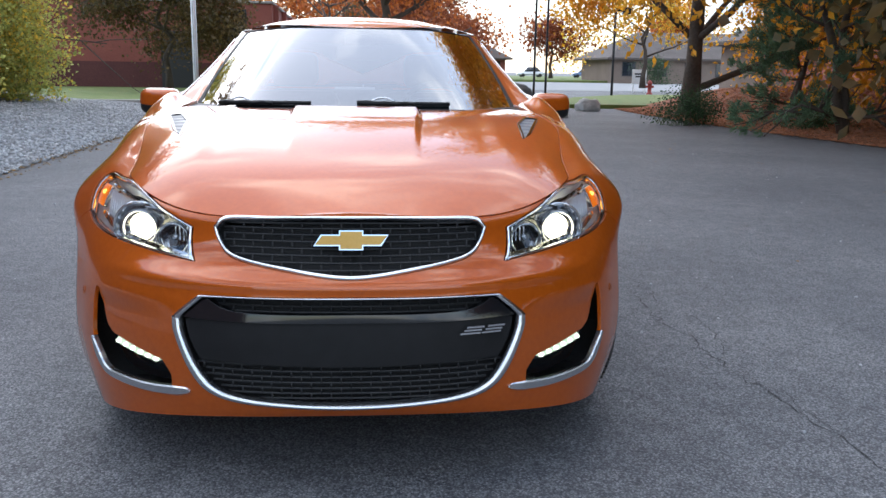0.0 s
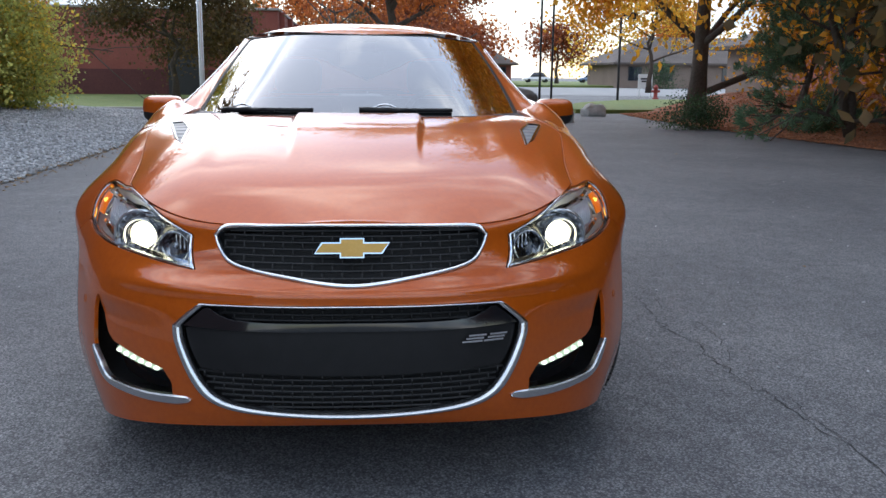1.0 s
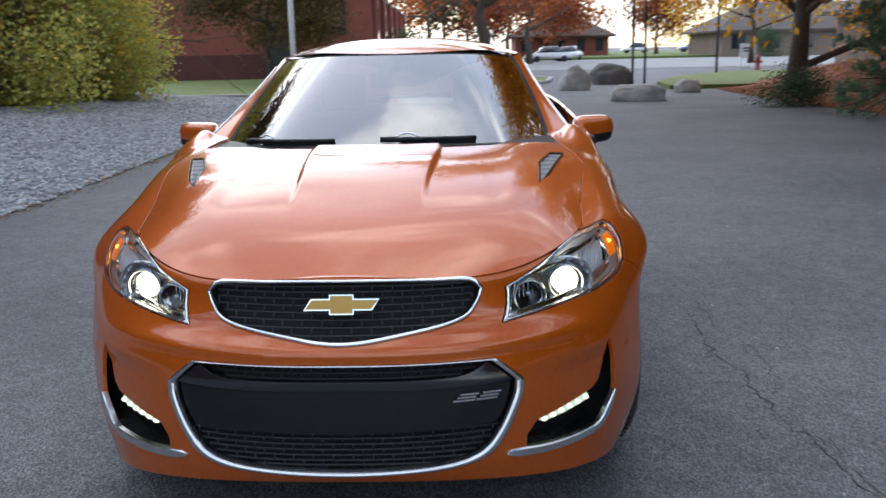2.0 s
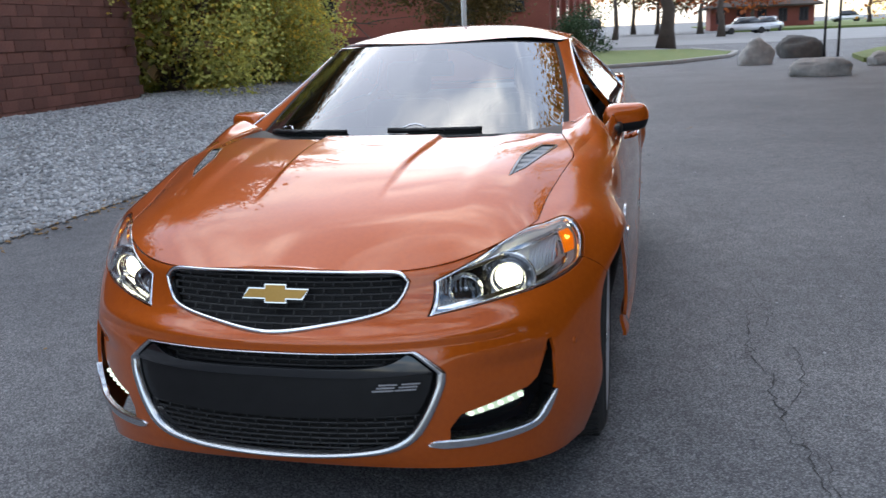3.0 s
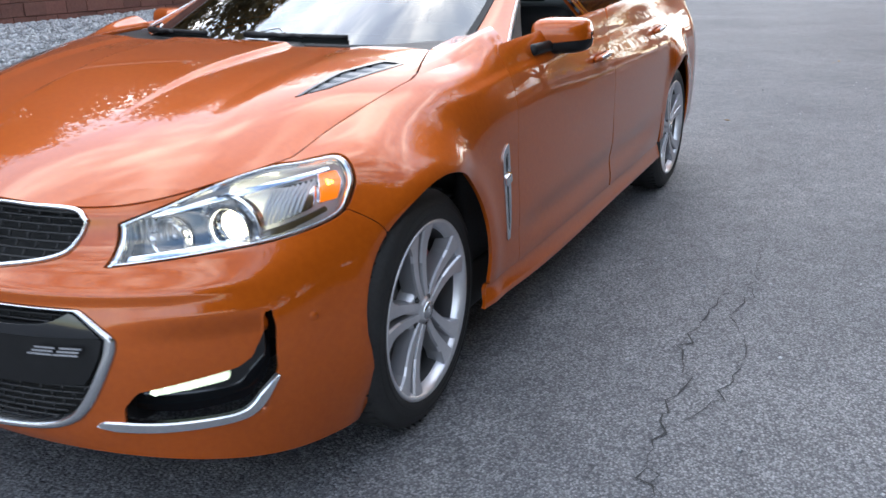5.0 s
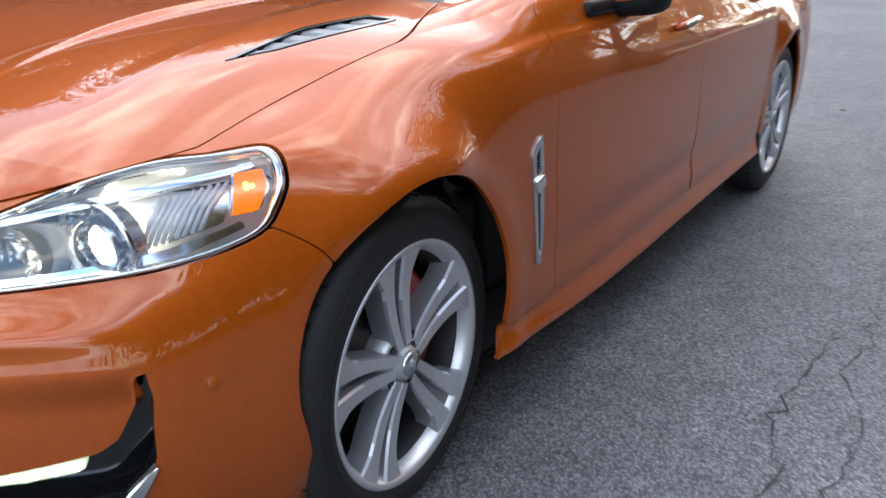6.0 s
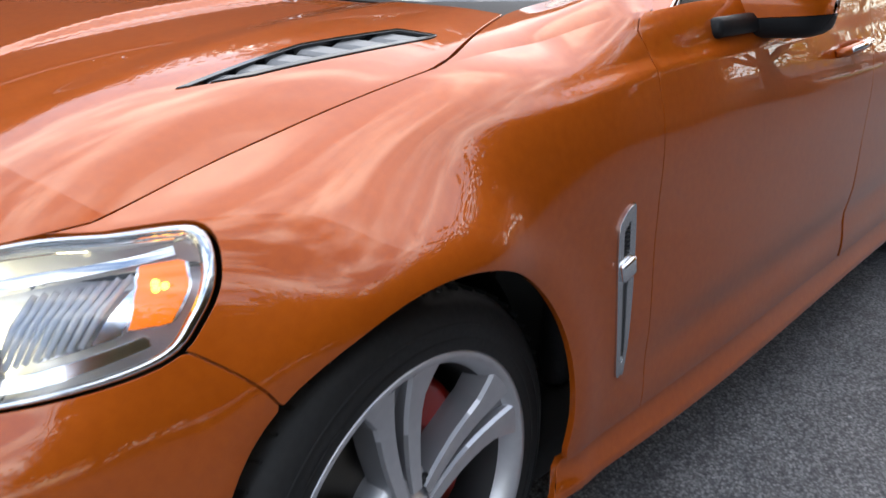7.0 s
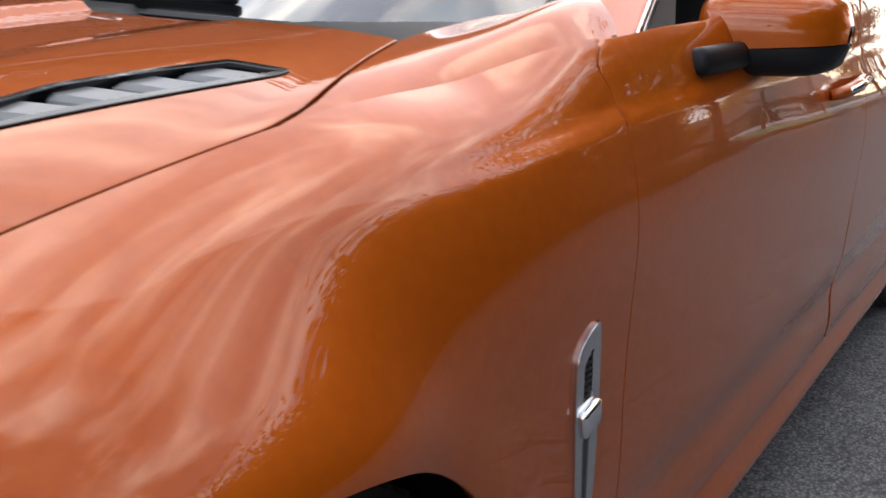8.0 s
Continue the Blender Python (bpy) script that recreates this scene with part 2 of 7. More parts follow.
def skin(v, s, pocket=0.030):
    """The flank, wrapped round nose and tail. v: 0 mid-nose, 1 front axle, then metres; s: 0 lower edge to 6 bonnet's edge."""
    v, s = np.broadcast_arrays(np.asarray(v, float), np.asarray(s, float))
    sign, a = np.where(v < 0, -1.0, 1.0), np.abs(v)
    h = np.sin(np.minimum(a, 1) * np.pi / 2)
    y_side = YS + np.maximum(a - 1, 0)
    tail = np.clip((y_side - YR) / (TAIL - YR), 0, 1)
    shrink = np.sqrt(np.maximum(1 - tail ** 3.2, 0.0))
    out = np.zeros(v.shape + (3,))
    for k, b in enumerate(BASIS):
        w = b(s)
        if k < 6:
            yf, p, zf, xf = GUIDES[k]
        else:
            yf, p = (0.222, 2.6) if k == 6 else (0.292, 2.6)
        y = np.where(a < 1, ring(h, yf, p), y_side)
        if k < 6:
            x, z = xf(y) * h * shrink, zf(y)
        else:
            x = (EDGE_X(y) - (0.07 if k == 7 else 0)) * h * shrink
            z = top(x, y)
        out += w[..., None] * np.stack([x, y, z], -1)
    x, y, z = out[..., 0], out[..., 1], out[..., 2]
    side = smooth(a, 0.45, 0.8)
    for yw in (AXLE_F, AXLE_R):                      # the wheel arches swell outward
        r = np.hypot(y - yw - 0.012, np.maximum(z - ARCH_Z, 0))
        x = x + smooth(a, 0.5, 0.72) * 0.007 * np.exp(-((r - 0.33) / 0.05) ** 2)
        x = x + smooth(a, 0.5, 0.72) * 0.030 * (1 - smooth(z, 0.735, 0.885)) * smooth(z, 0.56, 0.72) * np.exp(-((y - yw + 0.03) / 0.19) ** 4)
    line = 0.904 + 0.10 * (np.minimum(y, 1.55) - 1.2)  # the crease along the shoulder
    x = x + 0.009 * smooth(y, 1.05, 1.40) * (1 - 0.7 * smooth(y, 1.6, 2.1)) * (1 - smooth(y, 4.2, 4.7)) * (1 - smooth(z, line - 0.010, line + 0.014)) * smooth(z, 0.70, 0.86)
    low = 0.385 + 0.02 * (y - 1.2)                   # the hollow above the sill
    x = x - 0.012 * smooth(y, 1.25, 1.7) * (1 - smooth(y, 3.0, 3.5)) * np.exp(-((z - low - 0.03) / 0.05) ** 2)
    front = 1 - smooth(a, 0.62, 0.7)                 # the pocket round the running lamps
    edge = smooth(x, 0.44, 0.73) * (1 - smooth(x, 0.736, 0.754)) * smooth(z, 0.27, 0.32) * (1 - smooth(z, 0.465, 0.535))
    y = y + front * pocket * edge
    brow = np.exp(-((z - 0.588) / 0.022) ** 2) * (1 - smooth(x, 0.55, 0.8))
    y = y - front * 0.012 * brow
    return np.stack([sign * x, y, z], -1)


def deck(x, y):
    """Bonnet and cowl over the plan."""
    x, y = np.broadcast_arrays(np.asarray(x, float), np.asarray(y, float))
    return np.stack([x, y, top(x, y)], -1)


U = [0.0, 0.25, 0.5, 0.72, 0.86, 1.0]
CABIN = [                                            # foot, middle and roof edge: windscreen to pillar, then the side's rear end
    ([0.0, 0.28, 0.52, 0.680, 0.755, 0.826], [1.30, 1.32, 1.41, 1.58, 1.59, 1.56], [1.005, 1.004, 1.0, 0.985, 0.970, 0.952], (0.82, 3.2, 1.03, 4.25)),
    ([0.0, 0.25, 0.475, 0.632, 0.662, 0.685], [1.68, 1.70, 1.79, 1.97, 2.005, 2.03], [1.18, 1.18, 1.175, 1.158, 1.156, 1.155], (0.69, 3.1, 1.19, 3.90)),
    ([0.0, 0.21, 0.41, 0.55, 0.575, 0.595], [2.05, 2.07, 2.15, 2.31, 2.38, 2.45], [1.352, 1.352, 1.346, 1.332, 1.337, 1.343], (0.55, 3.0, 1.343, 3.45)),
]
CABIN = [(spline(U, x), spline(U, y), spline(U, z), rear) for x, y, z, rear in CABIN]


def cabin(v, s):
    """Glass and pillars. v: 0 mid-windscreen, 1 to 2 along the side, 3 mid rear window; s: 0 foot to 2 roof edge."""
    v, s = np.broadcast_arrays(np.asarray(v, float), np.asarray(s, float))
    sign, a = np.where(v < 0, -1.0, 1.0), np.abs(v)
    f, m, r = np.minimum(a, 1), np.clip(a - 1, 0, 1), np.clip(a - 2, 0, 1)
    rows = []
    for fx, fy, fz, (x2, y2, z2, yr) in CABIN:
        h = np.cos(r * np.pi / 2)
        q = np.maximum(1 - h ** 3.4, 0) ** (1 / 3.4)
        x = np.where(a <= 2, fx(f) + (x2 - fx(1.0)) * m, x2 * h)
        y = np.where(a <= 2, fy(f) + (y2 - fy(1.0)) * m, y2 + (yr - y2) * q)
        z = fz(f) + (z2 - fz(1.0)) * np.where(a <= 2, m * m, 1)
        rows.append(np.stack([x, y, z], -1))
    w = [(s - 1) * (s - 2) / 2, s * (2 - s), s * (s - 1) / 2]
    out = sum(wi[..., None] * ri for wi, ri in zip(w, rows))
    out[..., 0] *= sign
    return out


def roof_skin(v, s):
    """The roof, from its edge (s = 0) to its middle (s = 1)."""
    v, s = np.broadcast_arrays(np.asarray(v, float), np.asarray(s, float))
    e, c = cabin(v, 2.0 + 0 * s), np.array([0, 2.7, 0])
    r = (1 - s)[..., None]
    out = c + r * (e - c)
    k = smooth(s, 0.0, 0.45)
    x, y = out[..., 0], out[..., 1]
    out[..., 2] = e[..., 2] * (1 - k) + 1.348 * k + 0.082 * np.maximum(1 - np.abs(x / 0.595) ** 2.6, 0) * np.maximum(1 - np.abs((y - 2.75) / 0.70) ** 2.6, 0)
    return out


def find(surf, want, axes, lo, hi):
    """Where on a skin its axes ('xz', 'yz', 'xyz') have the wanted values."""
    ax = ["xyz".index(c) for c in axes]
    want = np.atleast_2d(np.array(want, float))
    gv, gs = np.meshgrid(np.linspace(lo[0], hi[0], 240), np.linspace(lo[1], hi[1], 80), indexing="ij")
    P = surf(gv, gs)[..., ax].reshape(-1, len(ax))
    res = []
    for w in want:
        i = int(np.argmin(((P - w) ** 2).sum(1)))
        q = np.array([gv.ravel()[i], gs.ravel()[i]])
        for _ in range(8):
            e = 1e-4
            b = surf(q[0], q[1])[ax]
            J = np.stack([(surf(q[0] + e, q[1])[ax] - b) / e, (surf(q[0], q[1] + e)[ax] - b) / e], 1)
            d = np.linalg.lstsq(J.T @ J + 1e-9 * np.eye(2), J.T @ (w - b), rcond=None)[0]
            q = np.clip(q + np.clip(d, -0.1, 0.1), lo, hi)
        res.append(q)
    return np.array(res)

# ---- mesh tools ----
def empty(name, place=(0, 0, 0), label="", category="", group="", kind=""):
    ob = new(name)
    ob.empty_display_size = 0.2
    ob.location = place
    return tagged(ob, label, category, group, kind)


def mesh_object(name, verts, faces, mat, parent=None, label="", normals=None, flat=False, local=False):
    me = bpy.data.meshes.new(name)
    me.from_pydata([tuple(map(float, v)) for v in verts], [], [tuple(map(int, f)) for f in faces])
    me.materials.append(mat)
    if not flat:
        me.polygons.foreach_set("use_smooth", [True] * len(me.polygons))
    me.update()
    if normals is not None:
        me.normals_split_custom_set_from_vertices([tuple(map(float, n)) for n in normals])
    ob = new(name, me)
    if parent:
        ob.parent = parent
        if not local:
            ob.matrix_parent_inverse = parent.matrix_basis.inverted()
    if label:
        tagged(ob, label)
    return ob


def part(name, bm, mat, parent=None, label="", flat=False):
    me = bpy.data.meshes.new(name)
    bm.to_mesh(me)
    bm.free()
    me.materials.append(mat)
    if not flat:
        me.polygons.foreach_set("use_smooth", [True] * len(me.polygons))
    ob = new(name, me)
    if parent:
        ob.parent = parent
        ob.matrix_parent_inverse = parent.matrix_basis.inverted()
    if label:
        tagged(ob, label)
    return ob


def box(bm, lo, hi, bevel=0.0, m=None):
    mid = [(a + b) / 2 for a, b in zip(lo, hi)]
    size = [b - a for a, b in zip(lo, hi)]
    g = bmesh.ops.create_cube(bm, size=1.0, matrix=Matrix.Translation(mid) @ Matrix.Diagonal((*size, 1)))
    vs = g["verts"]
    if bevel:
        es = list({e for v in vs for e in v.link_edges})
        out = bmesh.ops.bevel(bm, geom=es, offset=bevel, segments=2, affect="EDGES", profile=0.5)
        vs = list({v for f in out["faces"] for v in f.verts} | {v for v in vs if v.is_valid})
    if m is not None:
        bmesh.ops.transform(bm, matrix=m, verts=vs)
    return vs


def lathe(profile, n=64):
    """Verts and faces of a profile of (radius, height) turned about z."""
    verts, faces, k = [], [], len(profile)
    for i in range(n):
        a = 2 * math.pi * i / n
        verts += [(r * math.cos(a), r * math.sin(a), h) for r, h in profile]
    for i in range(n):
        j = (i + 1) % n
        faces += [(i * k + q, j * k + q, j * k + q + 1, i * k + q + 1) for q in range(k - 1)]
    return verts, faces


def tube(points, radius, n=8, closed=False):
    """Verts and faces of a round bar along points; radius: one number or one a point."""
    P = [Vector(p) for p in points]
    rad = radius if isinstance(radius, (list, tuple)) else [radius] * len(P)
    verts, faces = [], []
    up = None
    for i, p in enumerate(P):
        d = ((P[(i + 1) % len(P)] if closed or i + 1 < len(P) else p) - (P[i - 1] if closed or i else p)).normalized()
        if up is None:
            up = d.orthogonal().normalized()
        up = (up - d * up.dot(d)).normalized()
        w = d.cross(up)
        verts += [p + rad[i] * (math.cos(2 * math.pi * k / n) * up + math.sin(2 * math.pi * k / n) * w) for k in range(n)]
    for i in range(len(P) if closed else len(P) - 1):
        j = (i + 1) % len(P)
        faces += [(i * n + k, i * n + (k + 1) % n, j * n + (k + 1) % n, j * n + k) for k in range(n)]
    if not closed:
        faces += [tuple(reversed(range(n))), tuple((len(P) - 1) * n + k for k in range(n))]
    return verts, faces


def merge(*pieces):
    verts, faces = [], []
    for v, f in pieces:
        o = len(verts)
        verts += list(v)
        faces += [tuple(i + o for i in q) for q in f]
    return verts, faces


def moved(piece, m):
    return [m @ Vector(v) for v in piece[0]], piece[1]


def curve2(points, closed=True, n=12):
    """A smooth curve (Catmull-Rom) through 2D points; a point with a third value 0 keeps its corner."""
    P = [np.array(p[:2], float) for p in points]
    hard = [len(p) > 2 for p in points]
    N, out = len(P), []
    for i in range(N if closed else N - 1):
        a, b = P[i], P[(i + 1) % N]
        p = P[i - 1] if closed or i else a
        q = P[(i + 2) % N] if closed or i + 2 < N else b
        ta = (b - a) if hard[i] else (b - p) / 2
        tb = (b - a) if hard[(i + 1) % N] else (q - a) / 2
        for k in range(n):
            t = k / n
            out.append((2 * t ** 3 - 3 * t * t + 1) * a + (t ** 3 - 2 * t * t + t) * ta + (3 * t * t - 2 * t ** 3) * b + (t ** 3 - t * t) * tb)
    if not closed:
        out.append(P[-1])
    return np.array(out)


def resample(poly, step, closed=True):
    Q = np.vstack([poly, poly[:1]]) if closed else np.array(poly)
    seg = np.hypot(*np.diff(Q, axis=0).T)
    cum = np.r_[0, np.cumsum(seg)]
    n = max(3 if closed else 2, int(round(cum[-1] / step)))
    at = np.linspace(0, cum[-1], n + 1)
    R = np.stack([np.interp(at, cum, Q[:, 0]), np.interp(at, cum, Q[:, 1])], 1)
    return R[:-1] if closed else R


def within(poly, P):
    x, y = P[:, 0], P[:, 1]
    ok = np.zeros(len(P), bool)
    for (x1, y1), (x2, y2) in zip(poly, np.roll(poly, -1, 0)):
        c = (y1 > y) != (y2 > y)
        ok ^= c & (x < (x2 - x1) * (y - y1) / (y2 - y1 + 1e-15) + x1)
    return ok


def gap_to(poly, P):
    d = np.full(len(P), 9.0)
    for a, b in zip(poly, np.roll(poly, -1, 0)):
        e = b - a
        t = np.clip(((P - a) @ e) / (e @ e + 1e-15), 0, 1)
        d = np.minimum(d, np.hypot(*(P - a - t[:, None] * e).T))
    return d


def surface_normals(surf, q):
    e = 1.5e-3
    a = surf(q[:, 0] + e, q[:, 1]) - surf(q[:, 0] - e, q[:, 1])
    b = surf(q[:, 0], q[:, 1] + e) - surf(q[:, 0], q[:, 1] - e)
    n = np.cross(a, b)
    return n / (np.linalg.norm(n, axis=1, keepdims=True) + 1e-12)


def panel(name, surf, outline, mat, parent, holes=(), step=0.02, scale=(1.0, 1.0), thick=0.012, shrink=0.0018, lift=0.0, flip=False, mirror=False, label="", centre=(0, 2.4, 0.5), hold=None):
    """A sheet of a skin inside an outline, less its holes, with its edges turned in. outline, holes: in the skin's own two measures;
    scale: metres to one unit of each."""
    from mathutils.geometry import delaunay_2d_cdt
    sc = np.array(scale)
    loops = [resample(np.array(p) * sc, step) for p in (outline, *holes)]
    lo, hi = loops[0].min(0), loops[0].max(0)
    gx, gy = np.meshgrid(np.arange(lo[0], hi[0], step), np.arange(lo[1], hi[1], step * 0.9), indexing="ij")
    gx = gx + (np.arange(gx.shape[1]) % 2)[None, :] * step / 2
    G = np.stack([gx.ravel(), gy.ravel()], 1)
    G = G[within(loops[0], G)]
    for l in loops[1:]:
        G = G[~within(l, G)]
    for l in loops:
        G = G[gap_to(l, G) > step * 0.45]
    pts, edges = [], []
    for l in loops:
        o = len(pts)
        pts += [Vector(p) for p in l]
        edges += [(o + i, o + (i + 1) % len(l)) for i in range(len(l))]
    nb = len(pts)
    pts += [Vector(p) for p in G]
    vs, _, fs, *_ = delaunay_2d_cdt(pts, edges, [], 0, 1e-7)
    Q = np.array([tuple(v) for v in vs])
    T = np.array([f for f in fs if len(f) == 3])
    C = Q[T].mean(1)
    ok = within(loops[0], C)
    for l in loops[1:]:
        ok &= ~within(l, C)
    T = T[ok]
    q = Q / sc
    P, N = surf(q[:, 0], q[:, 1]), surface_normals(surf, q)
    out = P - np.array(centre)
    out[:, 1] *= 0.5
    if np.median((N * out).sum(1)) < 0:
        N = -N
    count = {}
    for t in T:
        for a, b in ((t[0], t[1]), (t[1], t[2]), (t[2], t[0])):
            count[(a, b)] = 1
    rim = [(a, b) for a, b in count if (b, a) not in count]
    fn = np.cross(P[T[:, 1]] - P[T[:, 0]], P[T[:, 2]] - P[T[:, 0]])
    turned = np.median((fn * N[T[:, 0]]).sum(1)) < 0
    inward = np.zeros_like(P)
    for a, b in rim:
        d = P[b] - P[a]
        w = np.cross(N[a], d)
        w = -w if turned else w
        w /= np.linalg.norm(w) + 1e-12
        inward[a] += w
        inward[b] += w
    ln = np.linalg.norm(inward, axis=1, keepdims=True)
    inward = np.where(ln > 1e-9, inward / np.maximum(ln, 1e-9), 0)
    held = hold(q, P) if hold else np.zeros(len(P), bool)   # edges that butt on the next sheet stay where they are
    P = P + inward * shrink * (~held)[:, None] + N * lift
    verts, norms = [P], [N]
    faces = [tuple(t[::-1]) if turned else tuple(t) for t in T]
    if thick:
        ids = sorted({a for e in rim for a in e})
        at = {a: i for i, a in enumerate(ids)}
        k, n0 = len(ids), len(P)
        soft = N[ids] - inward[ids]
        soft /= np.linalg.norm(soft, axis=1, keepdims=True)
        verts += [P[ids] - inward[ids] * 0.0008 - N[ids] * 0.0012, P[ids] - N[ids] * thick - inward[ids] * 0.0008]
        norms += [-inward[ids], -inward[ids]]
        for a, b in rim:
            if held[a] and held[b]:
                continue
            i, j = at[a], at[b]
            for f in ((a, b, n0 + j, n0 + i), (n0 + i, n0 + j, n0 + k + j, n0 + k + i)):
                faces.append(f if turned else tuple(reversed(f)))
    V, NN = np.vstack(verts), np.vstack(norms)
    if mirror:
        V, NN = V * [-1, 1, 1], NN * [-1, 1, 1]
        faces = [tuple(reversed(f)) for f in faces]
    return mesh_object(name, V, faces, mat, parent, label, NN)


def grown(poly, g, sc=(1.1, 0.2)):
    """The outline, moved outward by g metres."""
    P = np.array(poly) * sc
    area = np.sum(P[:, 0] * np.roll(P[:, 1], -1) - np.roll(P[:, 0], -1) * P[:, 1])
    t = np.roll(P, -1, 0) - np.roll(P, 1, 0)
    n = np.stack([t[:, 1], -t[:, 0]], 1) / (np.hypot(*t.T)[:, None] + 1e-12)
    return (P + n * g * np.sign(area)) / sc

# ---- the car ----
car = empty("car", (0, 0, 0), "copper-orange metallic sports saloon with headlamps lit, parked on asphalt", "car")
SK = (1.0, 0.13)                                     # metres to a unit of v and s on the flank
F_LO, F_HI = (0.0, -0.3), (4.9, 6.0)


def on_skin(points, axes="xyz", lo=F_LO, hi=F_HI):
    return find(skin, points, axes, lo, hi)


def arch(yw, n=34):
    """A wheel arch's edge, from behind the wheel over the top to the front, as places on the flank."""
    c = yw + 0.004
    yz = [(c + ARCH_RAD - 0.03 * (7 - k) / 7, z) for k, z in enumerate(np.linspace(0.2, ARCH_Z - 0.02, 8))]
    yz += [(c + ARCH_RAD * math.cos(a), ARCH_Z + ARCH_RAD * math.sin(a)) for a in np.linspace(0, math.pi, n)]
    yz += [(c - ARCH_RAD + 0.03 * math.sin(math.pi / 2 * k / 7), z) for k, z in enumerate(np.linspace(ARCH_Z - 0.02, 0.2, 8))]
    return on_skin(yz, "yz", (max(0.3, yw - 0.9), -0.3), (yw + 0.9, 6.0))


ARCH_F, ARCH_R = arch(AXLE_F), arch(AXLE_R)
HEAD_UP = on_skin([(0.452, 0.275, 0.722), (0.53, 0.335, 0.757), (0.62, 0.43, 0.79), (0.70, 0.55, 0.81), (0.742, 0.655, 0.814), (0.770, 0.692, 0.804)])
HEAD_UP[:, 1] = np.minimum(HEAD_UP[:, 1], 5.97)
HEAD_UP[2:4, 1] = 5.97
HEAD_LOW = on_skin([(0.797, 0.687, 0.766), (0.813, 0.652, 0.732), (0.804, 0.605, 0.695), (0.73, 0.50, 0.660), (0.62, 0.385, 0.642), (0.52, 0.30, 0.632), (0.434, 0.247, 0.623)])
HEAD = curve2([(*HEAD_UP[0], 0)] + [tuple(p) for p in HEAD_UP[1:-1]] + [tuple(HEAD_UP[-1])] + [tuple(p) for p in HEAD_LOW[:-1]] + [(*HEAD_LOW[-1], 0)], n=6)
HEAD_OUT = grown(HEAD, 0.003, SK)
arch_p = skin(ARCH_F[:, 0], ARCH_F[:, 1])
SEAM = np.vstack([HEAD_OUT[46:47], on_skin([(0.86, 0.69, 0.66)]), ARCH_F[(arch_p[:, 1] < AXLE_F) & (arch_p[:, 2] > 0.625)][-1:]])


def front_shape(points, n=8, lo=(0.0, 0.0), hi=(0.9, 6.0)):
    """A closed outline across the nose from its right half, given as (x, z) from the middle's top round to its foot."""
    half = on_skin([p[:2] for p in points], "xz", lo, hi)
    half = [(*q, 0) if len(p) > 2 else tuple(q) for q, p in zip(half, points)]
    half[0], half[-1] = (0.0, half[0][1]), (0.0, half[-1][1])
    other = [(-p[0], *p[1:]) for p in reversed(half[1:-1])]
    return curve2(half + other, n=n)


GRILLE_OUT = front_shape([(0, 0.760), (0.206, 0.757), (0.3451, 0.753), (0.3832, 0.727, 0), (0.3677, 0.686), (0.3245, 0.645), (0.1772, 0.618), (0, 0.601, 0)])
GRILLE_IN = front_shape([(0, 0.753), (0.206, 0.750), (0.3378, 0.745), (0.3725, 0.7235, 0), (0.3580, 0.6873), (0.3160, 0.653), (0.1772, 0.627), (0, 0.609, 0)])
LOW_OUT = front_shape([(0, 0.557), (0.2555, 0.554), (0.4139, 0.551, 0), (0.4926, 0.487, 0), (0.4885, 0.445), (0.4466, 0.345), (0.3965, 0.287), (0.3168, 0.260), (0.1635, 0.248), (0, 0.243)])
LOW_IN = front_shape([(0, 0.551), (0.2555, 0.549), (0.4016, 0.545, 0), (0.470, 0.486, 0), (0.4630, 0.441), (0.4235, 0.355), (0.3770, 0.301), (0.2990, 0.2735), (0.1555, 0.259), (0, 0.2535)])
FOG = on_skin([(0.757, 0.524), (0.767, 0.485), (0.772, 0.385), (0.760, 0.335), (0.728, 0.285), (0.62, 0.268), (0.53, 0.272), (0.500, 0.284), (0.502, 0.322), (0.528, 0.357), (0.700, 0.394), (0.722, 0.415), (0.738, 0.470), (0.748, 0.520)], "xz", (0.2, 0.2), (0.75, 5))
FOG = curve2([(*p, 0) for p in FOG], n=4)


def flip_v(p):
    return np.array(p)[::-1] * [-1, 1]


# the bumper: nose and corners back to the wheel arches
front_arch = ARCH_F[(skin(ARCH_F[:, 0], ARCH_F[:, 1])[:, 1] < AXLE_F) & (skin(ARCH_F[:, 0], ARCH_F[:, 1])[:, 2] < 0.625)]
right = np.array([(0.0, 5.96), (HEAD_OUT[12][0], 5.96)] + [tuple(p) for p in HEAD_OUT[11:0:-1]] + [(HEAD_UP[0][0] - 0.004, HEAD_UP[0][1]), (HEAD_LOW[-1][0] - 0.004, HEAD_LOW[-1][1] - 0.028)]
                 + [tuple(p) for p in HEAD_OUT[47:71][::-1]] + [tuple(p) for p in SEAM] + [tuple(p) for p in front_arch if p[1] > 0.08] + [(front_arch[-1][0], 0.0), (0.0, 0.0)])
BUMPER = np.vstack([right[:-1], flip_v(right)[1:-1]])
panel("front_bumper", skin, BUMPER, PAINT, car, [GRILLE_OUT, LOW_OUT, FOG, flip_v(FOG)], step=0.0105, scale=SK, label="copper-orange bumper cover with two grille openings")

# bonnet
def bonnet_edge(n=40):
    a = np.linspace(0, 1, n)
    pts = skin(a, 6.0 + 0 * a)[:, :2]
    side = [(EDGE_X(y), y) for y in np.linspace(0.95, 1.075, 6)]
    rear = [(0.7525, 1.10), (0.746, 1.135), (0.728, 1.19), (0.708, 1.25), (0.685, 1.325), (0.60, 1.30), (0.45, 1.262), (0.25, 1.238), (0.0, 1.23)]
    return np.array([tuple(p) for p in pts] + side + rear)


